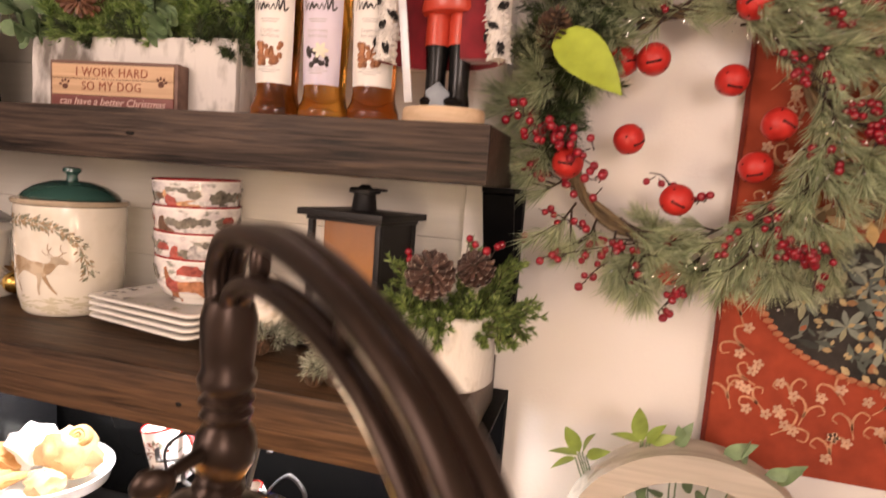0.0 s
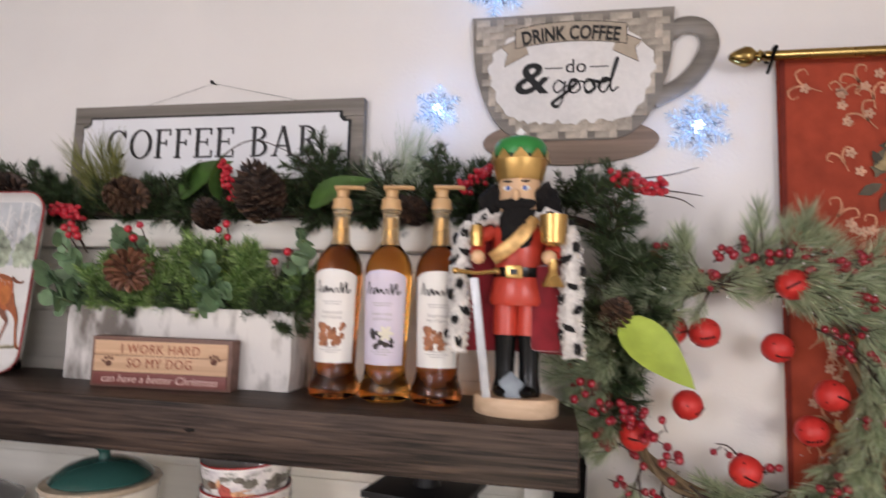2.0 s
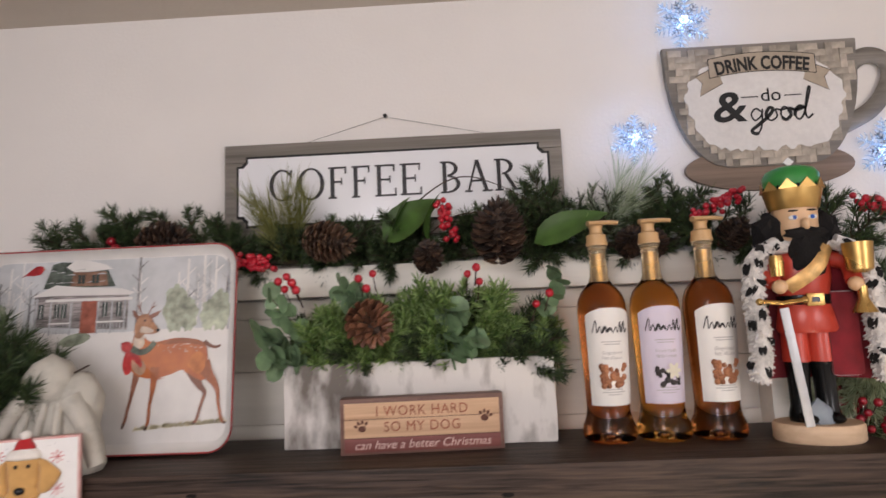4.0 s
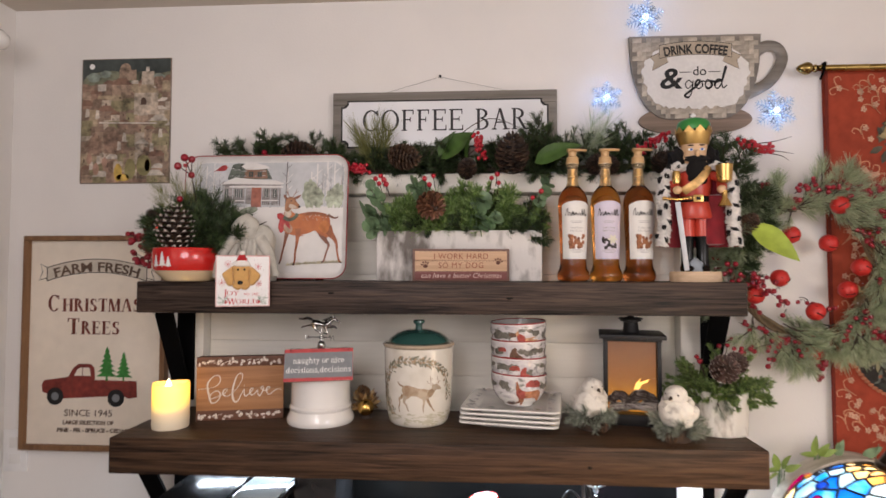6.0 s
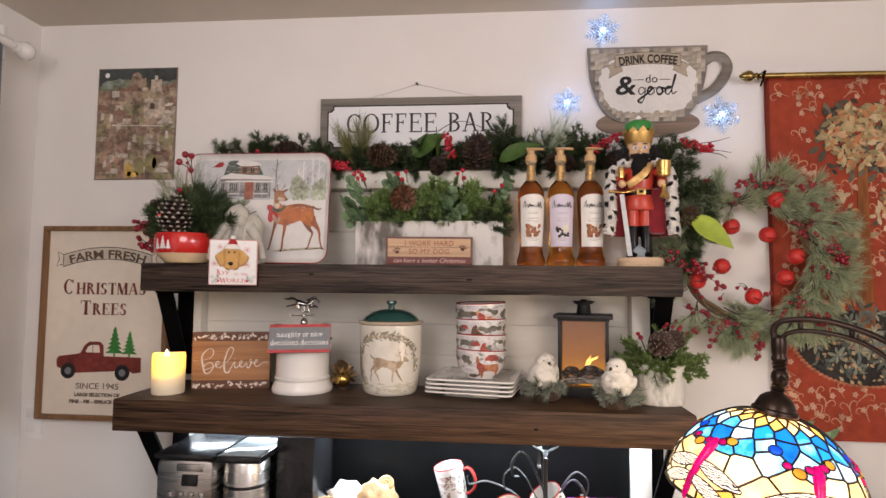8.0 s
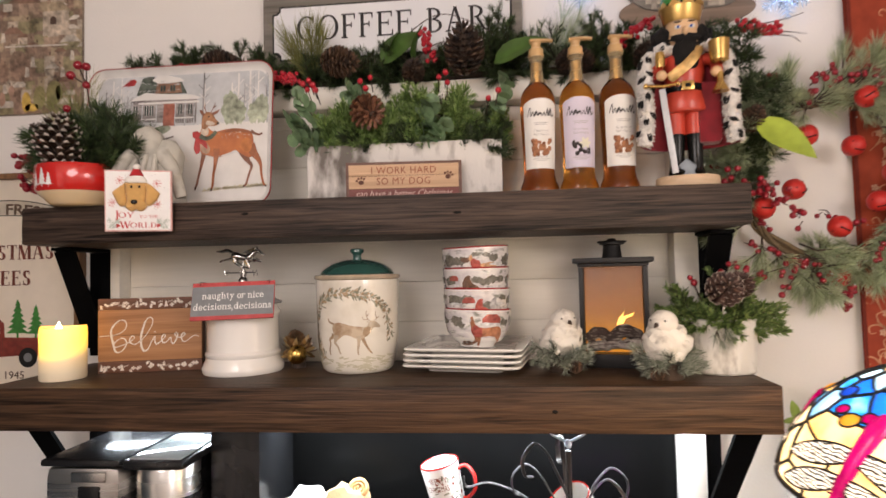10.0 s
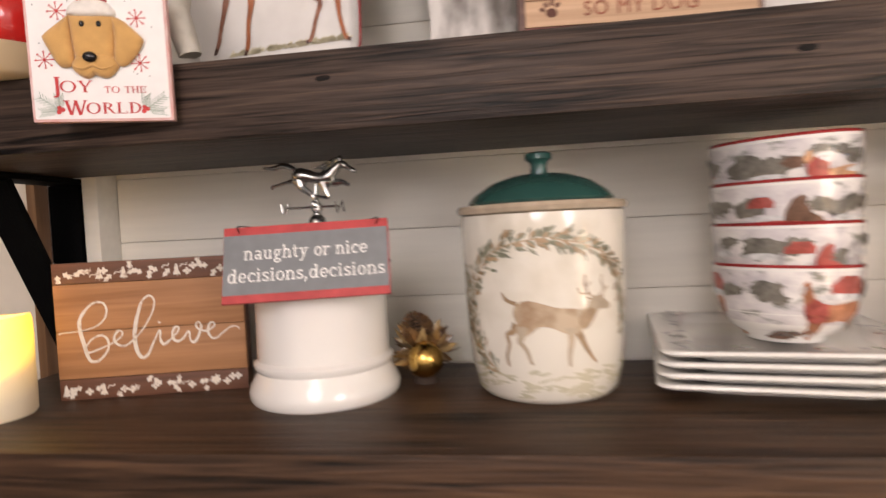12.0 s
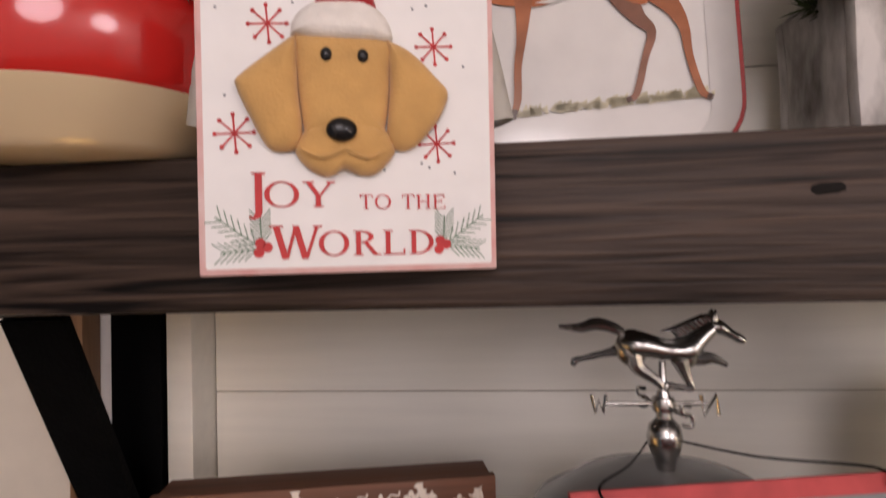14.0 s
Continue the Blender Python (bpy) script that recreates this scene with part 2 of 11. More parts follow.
def part(name, bm, mat, parent=None, label="", smooth=True, sharp=40.0):
    me = bpy.data.meshes.new(name)
    bm.normal_update()
    bm.to_mesh(me)
    bm.free()
    if smooth:
        me.shade_smooth()
        me.set_sharp_from_angle(angle=radians(sharp))
    for m in (mat if isinstance(mat, (list, tuple)) else [mat]):
        me.materials.append(m)
    ob = new(name, me)
    ob.parent = parent
    return tagged(ob, label)


def raw(name, verts, faces, mat, parent=None, label="", smooth=False):
    """A mesh of many loose small pieces from arrays."""
    me = bpy.data.meshes.new(name)
    me.from_pydata([tuple(v) for v in verts], [], [tuple(f) for f in faces])
    if smooth:
        me.shade_smooth()
    me.materials.append(mat)
    me.validate()
    ob = new(name, me)
    ob.parent = parent
    return tagged(ob, label)


def box(bm, lo, hi, bevel=0.0, m=None, segments=2):
    lo, hi = Vector(lo), Vector(hi)
    r = bmesh.ops.create_cube(bm, size=1.0)
    verts = r["verts"]
    bmesh.ops.scale(bm, vec=hi - lo, verts=verts)
    bmesh.ops.translate(bm, vec=(lo + hi) / 2, verts=verts)
    if bevel:
        edges = list({e for v in verts for e in v.link_edges})
        out = bmesh.ops.bevel(bm, geom=edges, offset=bevel, segments=segments, profile=0.6, affect="EDGES")
        verts = list({v for f in out["faces"] for v in f.verts} | {v for v in verts if v.is_valid})
    if m is not None:
        bmesh.ops.transform(bm, matrix=m, verts=verts)
    return verts


def boxed(lo, hi, bevel=0.0, m=None):
    bm = bmesh.new()
    box(bm, lo, hi, bevel, m)
    return bm


def lathe(bm, profile, segments=48, centre=(0, 0, 0), m=None, squash=1.0):
    """Turns a list of (radius, height) round z."""
    rings, c = [], Vector(centre)
    for r, z in profile:
        if r < 1e-6:
            rings.append([bm.verts.new(c + Vector((0, 0, z)))])
        else:
            rings.append([bm.verts.new(c + Vector((r * math.cos(2 * math.pi * i / segments), squash * r * math.sin(2 * math.pi * i / segments), z)))
                          for i in range(segments)])
    for a, b in zip(rings, rings[1:]):
        for i in range(segments):
            j = (i + 1) % segments
            if len(a) == 1 and len(b) == 1:
                continue
            if len(a) == 1:
                bm.faces.new((a[0], b[j], b[i]))
            elif len(b) == 1:
                bm.faces.new((a[i], a[j], b[0]))
            else:
                bm.faces.new((a[i], a[j], b[j], b[i]))
    verts = [v for r in rings for v in r]
    bmesh.ops.recalc_face_normals(bm, faces=list({f for v in verts for f in v.link_faces}))
    if m is not None:
        bmesh.ops.transform(bm, matrix=m, verts=verts)
    return verts


def turned(profile, segments=48, centre=(0, 0, 0), m=None, squash=1.0):
    bm = bmesh.new()
    lathe(bm, profile, segments, centre, m, squash)
    return bm


def smooth_line(points, steps=6):
    """A smooth line through points (Catmull-Rom)."""
    p = [Vector(q) for q in points]
    p = [2 * p[0] - p[1], *p, 2 * p[-1] - p[-2]]
    out = []
    for i in range(1, len(p) - 2):
        for k in range(steps):
            t = k / steps
            a, b, c, d = p[i - 1], p[i], p[i + 1], p[i + 2]
            out.append(0.5 * (2 * b + (c - a) * t + (2 * a - 5 * b + 4 * c - d) * t * t + (3 * b - 3 * c + d - a) * t ** 3))
    out.append(p[-2])
    return out


def tube(bm, points, radius, sides=8, flat=1.0, up=(0, 0, 1), caps=True):
    """A tube along points; radius is one number or one for each point."""
    pts = [Vector(p) for p in points]
    radii = radius if isinstance(radius, (list, tuple)) else [radius] * len(pts)
    if len(radii) != len(pts):
        radii = [radii[0] + (radii[-1] - radii[0]) * i / (len(pts) - 1) for i in range(len(pts))]
    rings, side = [], None
    for i, p in enumerate(pts):
        d = (pts[min(i + 1, len(pts) - 1)] - pts[max(i - 1, 0)]).normalized()
        if side is None:
            ref = Vector(up) if abs(d.dot(Vector(up))) < 0.95 else Vector((1, 0, 0))
            side = d.cross(ref).normalized()
        else:
            side = (side - d * side.dot(d)).normalized()
        other = d.cross(side)
        rings.append([bm.verts.new(p + radii[i] * (math.cos(2 * math.pi * k / sides) * side + flat * math.sin(2 * math.pi * k / sides) * other)) for k in range(sides)])
    for a, b in zip(rings, rings[1:]):
        for k in range(sides):
            bm.faces.new((a[k], a[(k + 1) % sides], b[(k + 1) % sides], b[k]))
    if caps and sides > 2:
        bm.faces.new(rings[0][::-1])
        bm.faces.new(rings[-1])
    return [v for r in rings for v in r]


def blob(bm, centre, radii, level=2, rough=0.0, seed=0, m=None):
    r = bmesh.ops.create_icosphere(bm, subdivisions=level, radius=1.0)
    for v in r["verts"]:
        k = 1 + rough * noise.noise(v.co * 2.2 + Vector((seed * 3.1, seed, 0)))
        v.co = Vector(centre) + Vector((v.co.x * radii[0] * k, v.co.y * radii[1] * k, v.co.z * radii[2] * k))
    if m is not None:
        bmesh.ops.transform(bm, matrix=m, verts=r["verts"])
    return r["verts"]


def plate2d(bm, outline, depth, m=None, holes=()):
    """A flat shape from a closed outline in x and z, given depth towards -y (front at -depth)."""
    verts = [bm.verts.new((x, 0, z)) for x, z in outline]
    f = bm.faces.new(verts)
    f.normal_update()
    if f.normal.y > 0:
        f.normal_flip()
    if depth:
        r = bmesh.ops.extrude_face_region(bm, geom=[f])
        moved = [g for g in r["geom"] if isinstance(g, bmesh.types.BMVert)]
        bmesh.ops.translate(bm, vec=(0, -depth, 0), verts=moved)
        verts = verts + moved
    faces = list({f for v in verts for f in v.link_faces})
    bmesh.ops.recalc_face_normals(bm, faces=faces)
    bmesh.ops.triangulate(bm, faces=[f for f in faces if len(f.verts) > 4])
    if m is not None:
        bmesh.ops.transform(bm, matrix=m, verts=verts)
    return verts


def flat(outlines, depth=0.0006, m=None):
    bm = bmesh.new()
    for o in outlines:
        plate2d(bm, o, depth, m)
    return bm


def rounded(w, h, r, n=6, x0=0.0, z0=0.0):
    """The outline of a rectangle w by h with round corners, its lower left corner at (x0, z0)."""
    out = []
    for cx, cz, a in ((w - r, r, -90), (w - r, h - r, 0), (r, h - r, 90), (r, r, 180)):
        for k in range(n + 1):
            t = radians(a + 90 * k / n)
            out.append((x0 + cx + r * math.cos(t), z0 + cz + r * math.sin(t)))
    return out


def oval(cx, cz, rx, rz, n=24, turn=0.0):
    c, s = math.cos(radians(turn)), math.sin(radians(turn))
    return [(cx + rx * math.cos(a) * c - rz * math.sin(a) * s, cz + rx * math.cos(a) * s + rz * math.sin(a) * c) for a in (2 * math.pi * k / n for k in range(n))]


def stroke(points, width, smooth=True, taper=0.0):
    """The outline of a flat brush stroke along points in x and z."""
    p = smooth_line([(x, z, 0) for x, z in points], 5) if smooth and len(points) > 2 else [Vector((x, z, 0)) for x, z in points]
    left, right = [], []
    for i, q in enumerate(p):
        d = (p[min(i + 1, len(p) - 1)] - p[max(i - 1, 0)]).normalized()
        k = width / 2 * (1 - taper * i / (len(p) - 1))
        left.append((q.x - d.y * k, q.y + d.x * k))
        right.append((q.x + d.y * k, q.y - d.x * k))
    return left + right[::-1]


def ribbon(bm, points, width, lift, m=None, smooth=True):
    """A painted line on a face in x and z, as a strip of quads at y = -lift."""
    p = smooth_line([(x, z, 0) for x, z in points], 6) if smooth and len(points) > 2 else [Vector((x, z, 0)) for x, z in points]
    last, made = None, []
    for i, q in enumerate(p):
        d = (p[min(i + 1, len(p) - 1)] - p[max(i - 1, 0)]).normalized()
        k = width[min(i * len(width) // len(p), len(width) - 1)] / 2 if isinstance(width, (list, tuple)) else width / 2
        pair = [bm.verts.new((q.x - d.y * k, -lift, q.y + d.x * k)), bm.verts.new((q.x + d.y * k, -lift, q.y - d.x * k))]
        made += pair
        if last:
            bm.faces.new((last[0], last[1], pair[1], pair[0]))
        last = pair
    if m is not None:
        bmesh.ops.transform(bm, matrix=m, verts=made)
    return made


def wrap(bm, radius, cx=0.0, cy=0.0, lift=0.0004, cuts=3):
    """Bends flat shapes in x and z round an upright cylinder, facing -y; radius is a number or a function of z."""
    if cuts:
        bmesh.ops.triangulate(bm, faces=bm.faces[:])
        bmesh.ops.subdivide_edges(bm, edges=bm.edges[:], cuts=cuts, use_grid_fill=True)
    for v in bm.verts:
        r = (radius(v.co.z) if callable(radius) else radius) + lift - v.co.y
        a = v.co.x / max(0.005, r)
        v.co = Vector((cx + r * math.sin(a), cy - r * math.cos(a), v.co.z))
    return bm


def lettering(name, body, size, mat, parent, place, turn=(90, 0, 0), width=None, shear=0.0, depth=0.0004, bold=0.0, spacing=1.0, align="CENTER", bend=None, m=None):
    """Words in the built-in font as a mesh, upright in x and z; width fits them to a length."""
    cu = bpy.data.curves.new(name, "FONT")
    cu.body, cu.size, cu.shear, cu.align_x, cu.align_y = body, size, shear, align, "CENTER"
    cu.extrude, cu.offset, cu.space_character, cu.resolution_u = depth, bold, spacing, 3
    tmp = bpy.data.objects.new(name, cu)
    scene.collection.objects.link(tmp)
    dg = bpy.context.evaluated_depsgraph_get()
    me = bpy.data.meshes.new_from_object(tmp.evaluated_get(dg))
    bpy.data.objects.remove(tmp)
    bpy.data.curves.remove(cu)
    me.name = name
    xs = [v.co.x for v in me.vertices]
    k = width / (max(xs) - min(xs)) if width and xs else 1.0
    for v in me.vertices:
        v.co.x *= k
        if bend:
            a = v.co.x / bend
            v.co = Vector(((bend + v.co.y) * math.sin(a), (bend + v.co.y) * math.cos(a) - bend, v.co.z))
    me.transform(pose(*place, *turn))
    if m is not None:
        me.transform(m)
    me.materials.append(mat)
    ob = new(name, me)
    ob.parent = parent
    return ob


def roman(parent, body, height, width, mat, place, depth=0.0004, name="lettering", wt=0.15):
    """Words in roman capitals with thick stems, thin bars and feet, centred at a place."""
    T, t, sf, st = wt, 0.055, 0.07, 0.05
    rect = lambda a, b, c, d: [(a, c), (b, c), (b, d), (a, d)]

    def stem(x, z0=0.0, z1=1.0, w=T, feet=(1, 1)):
        out = [rect(x, x + w, z0, z1)]
        if feet[0]:
            out.append(rect(x - sf, x + w + sf, z0, z0 + st))
        if feet[1]:
            out.append(rect(x - sf, x + w + sf, z1 - st, z1))
        return out

    def slant(x0, z0, x1, z1, w):
        return [[(x0, z0), (x0 + w, z0), (x1 + w, z1), (x1, z1)]]

    def bow(cx, cz, rx, rz, a0, a1):
        a = [radians(a0 + (a1 - a0) * k / 14) for k in range(15)]
        return [[(cx + rx * math.cos(q), cz + rz * math.sin(q)) for q in a] + [(cx + (rx - T) * math.cos(q), cz + (rz - t) * math.sin(q)) for q in a[::-1]]]

    def glyph(c):
        if c == "C":
            return bow(0.44, 0.5, 0.42, 0.51, 42, 318) + [rect(0.70, 0.76, 0.72, 0.98)], 0.86
        if c == "O":
            return bow(0.46, 0.5, 0.44, 0.51, 0, 180) + bow(0.46, 0.5, 0.44, 0.51, 180, 360), 0.96
        if c in "EFL":
            out, w = stem(0.08), {"E": 0.66, "F": 0.60, "L": 0.62}[c]
            if c != "L":
                out += [rect(0.1, w, 1 - t, 1), rect(w - 0.05, w, 0.78, 1), rect(0.2, w - 0.14, 0.5, 0.5 + t), rect(w - 0.18, w - 0.14, 0.42, 0.64)]
            if c != "F":
                out += [rect(0.1, w + 0.04, 0, t), rect(w - 0.01, w + 0.04, 0, 0.24)]
            return out, w + 0.1
        if c == "B":
            return stem(0.08) + bow(0.24, 0.765, 0.34, 0.235, -90, 90) + bow(0.24, 0.28, 0.40, 0.28, -90, 90), 0.72
        if c == "R":
            return stem(0.08) + bow(0.24, 0.75, 0.36, 0.25, -90, 90) + slant(0.60, 0, 0.30, 0.52, T) + [rect(0.6, 0.82, 0, st)], 0.82
        if c == "D":
            return stem(0.08) + bow(0.24, 0.5, 0.52, 0.5, -90, 90), 0.84
        if c == "A":
            return slant(0.08, 0, 0.36, 1, 0.07) + slant(0.64, 0, 0.34, 1, T) + [rect(0.2, 0.66, 0.32, 0.32 + t), rect(0.0, 0.24, 0, st), rect(0.56, 0.88, 0, st)], 0.9
        if c == "H":
            return stem(0.08) + stem(0.62) + [rect(0.2, 0.64, 0.48, 0.48 + t)], 0.88
        if c == "I":
            return stem(0.08), 0.34
        if c == "J":
            return stem(0.16, -0.1, 1.0, T, (0, 1)) + [[(0.31, -0.1), (0.27, -0.24), (0.12, -0.3), (0.02, -0.26), (0.04, -0.2), (0.12, -0.22), (0.16, -0.1)]], 0.42
        if c == "T":
            return stem(0.30, 0, 1, T, (1, 0)) + [rect(0.02, 0.72, 1 - t, 1), rect(0.02, 0.07, 0.78, 1), rect(0.67, 0.72, 0.78, 1)], 0.76
        if c == "S":
            return bow(0.32, 0.745, 0.26, 0.255, 35, 275) + bow(0.32, 0.255, 0.28, 0.265, -145, 95) + [rect(0.50, 0.55, 0.74, 0.98), rect(0.06, 0.11, 0.02, 0.28)], 0.64
        if c == "M":
            return stem(0.08, 0, 1, 0.07, (1, 0)) + slant(0.40, 0, 0.08, 1, T) + slant(0.42, 0, 0.76, 1, 0.07) + stem(0.74, 0, 1, T), 1.0
        if c == "Y":
            return stem(0.30, 0, 0.48, T, (1, 0)) + slant(0.30, 0.45, 0.04, 1, T) + slant(0.38, 0.45, 0.66, 1, 0.07) + [rect(-0.03, 0.26, 1 - st, 1), rect(0.58, 0.80, 1 - st, 1)], 0.80
        if c == "W":
            return slant(0.24, 0, 0.04, 1, T) + slant(0.30, 0, 0.50, 1, 0.07) + slant(0.66, 0, 0.46, 1, T) + slant(0.72, 0, 0.96, 1, 0.07) + [rect(-0.03, 0.26, 1 - st, 1), rect(0.90, 1.1, 1 - st, 1)], 1.1
        return [], 0.42

    shapes, x = [], 0.0
    for c in body:
        out, w = glyph(c)
        shapes += [[(x + px, pz - 0.5) for px, pz in o] for o in out]
        x += w + 0.06
    x -= 0.06
    bm = bmesh.new()
    for i, o in enumerate(shapes):
        plate2d(bm, [((px / x - 0.5) * width, pz * height) for px, pz in o], depth, pose(place[0], place[1] - 0.00001 * (i % 5), place[2]))
    return part(name, bm, mat, parent, smooth=False)


def puff(bm, outline, depth, y0=0.0, rings=(1.0, 0.96, 0.86, 0.66, 0.4, 0.15)):
    """A cushion with a given outline in x and z, swelling towards -y."""
    p = [(v.x, v.y) for v in smooth_line([(x, z, 0) for x, z in outline] + [(*outline[0], 0)], 4)][:-1]
    cx, cz = sum(q[0] for q in p) / len(p), sum(q[1] for q in p) / len(p)
    loops = []
    for f in rings:
        y = y0 - depth * math.sqrt(max(0.0, 1 - f ** 4))
        loops.append([bm.verts.new((cx + (x - cx) * f, y, cz + (z - cz) * f)) for x, z in p])
    for a, b in zip(loops, loops[1:]):
        for i in range(len(a)):
            bm.faces.new((a[i], a[(i + 1) % len(a)], b[(i + 1) % len(b)], b[i]))
    bm.faces.new(loops[-1])
    bm.faces.new(loops[0][::-1])


def slab_serif(parent, body, height, width, mat, place, depth=0.0003, name="lettering"):
    """Lower-case words with slab feet; height is that of the letter x."""
    w, f, e = 0.155, 0.11, 0.11
    rect = lambda a, b, c, d: [(a, c), (b, c), (b, d), (a, d)]

    def arc(cx, cz, rx, rz, a0, a1):
        t = [radians(a0 + (a1 - a0) * k / 16) for k in range(17)]
        return [(cx + rx * math.cos(q), cz + rz * math.sin(q)) for q in t] + [(cx + (rx - w) * math.cos(q), cz + (rz - w * 0.9) * math.sin(q)) for q in t[::-1]]

    def post(x, z0, z1, foot=True, head=True):
        out = [rect(x, x + w, z0, z1)]
        if foot:
            out.append(rect(x - e, x + w + e, z0, z0 + f))
        if head:
            out.append(rect(x - e, x + w * 0.5, z1 - f, z1))
        return out

    def glyph(c):
        if c in "nh":
            return post(0.12, 0, 1.0 if c == "n" else 1.45) + post(0.62, 0, 0.62, True, False) + [arc(0.445, 0.62, 0.33, 0.40, 0, 165)], 0.92
        if c == "u":
            return post(0.12, 0.36, 1.0, False) + post(0.60, 0, 1.0, False) + [arc(0.435, 0.38, 0.315, 0.40, 180, 350), rect(0.7, 0.86, 0, f)], 0.92
        if c == "a":
            return [arc(0.36, 0.29, 0.29, 0.30, 0, 180), arc(0.36, 0.29, 0.29, 0.30, 180, 360), rect(0.54, 0.54 + w, 0, 0.70), arc(0.38, 0.68, 0.315, 0.33, 0, 150), rect(0.6, 0.80, 0, f)], 0.82
        if c == "g":
            return [arc(0.36, 0.64, 0.29, 0.37, 0, 180), arc(0.36, 0.64, 0.29, 0.37, 180, 360), arc(0.38, -0.20, 0.35, 0.25, 0, 180), arc(0.38, -0.20, 0.35, 0.25, 180, 360), rect(0.16, 0.30, 0.0, 0.36), rect(0.55, 0.78, 0.90, 1.01)], 0.80
        if c == "t":
            return [rect(0.16, 0.16 + w, 0.26, 1.30), rect(0.0, 0.50, 1 - f, 1.0), arc(0.38, 0.26, 0.22, 0.27, 180, 320)], 0.58
        if c == "y":
            return [[(0.12, 1), (0.29, 1), (0.50, 0.22), (0.40, 0.0)], [(0.66, 1), (0.77, 1), (0.36, -0.34), (0.24, -0.34)], rect(0.0, 0.42, 1 - f, 1), rect(0.54, 0.90, 1 - f, 1), rect(0.06, 0.30, -0.44, -0.30)], 0.90
        if c == "o":
            return [arc(0.40, 0.5, 0.36, 0.52, 0, 180), arc(0.40, 0.5, 0.36, 0.52, 180, 360)], 0.80
        if c == "r":
            return post(0.12, 0, 1.0) + [arc(0.44, 0.60, 0.30, 0.41, 60, 165), rect(0.53, 0.67, 0.74, 0.98)], 0.68
        if c == "i":
            return post(0.14, 0, 1.0) + [oval(0.20, 1.28, 0.11, 0.12, 12)], 0.46
        if c == "c":
            return [arc(0.40, 0.5, 0.36, 0.52, 42, 318), rect(0.58, 0.70, 0.66, 0.92)], 0.74
        if c == "e":
            return [arc(0.40, 0.5, 0.36, 0.52, 0, 180), arc(0.40, 0.5, 0.36, 0.52, 180, 322), rect(0.1, 0.74, 0.44, 0.44 + f)], 0.78
        if c == "d":
            return [arc(0.38, 0.5, 0.33, 0.52, 0, 180), arc(0.38, 0.5, 0.33, 0.52, 180, 360), rect(0.60, 0.60 + w, 0, 1.45), rect(0.46, 0.62, 1.45 - f, 1.45), rect(0.7, 0.88, 0, f)], 0.90
        if c == "s":
            return [arc(0.33, 0.745, 0.27, 0.27, 30, 275), arc(0.33, 0.265, 0.29, 0.28, -150, 95), rect(0.48, 0.57, 0.72, 0.96), rect(0.06, 0.15, 0.06, 0.30)], 0.66
        if c == ",":
            return [[(0.04, 0.20), (0.26, 0.20), (0.24, -0.06), (0.08, -0.34), (0.0, -0.28), (0.10, 0.0)]], 0.36
        return [], 0.42

    shapes, x = [], 0.0
    for c in body:
        out, adv = glyph(c)
        shapes += [[(x + px, pz - 0.5) for px, pz in o] for o in out]
        x += adv + 0.05
    x -= 0.05
    bm = bmesh.new()
    for i, o in enumerate(shapes):
        plate2d(bm, [((px / x - 0.5) * width, pz * height) for px, pz in o], depth, pose(place[0], place[1] - 0.00001 * (i % 5), place[2]))
    return part(name, bm, mat, parent, smooth=False)


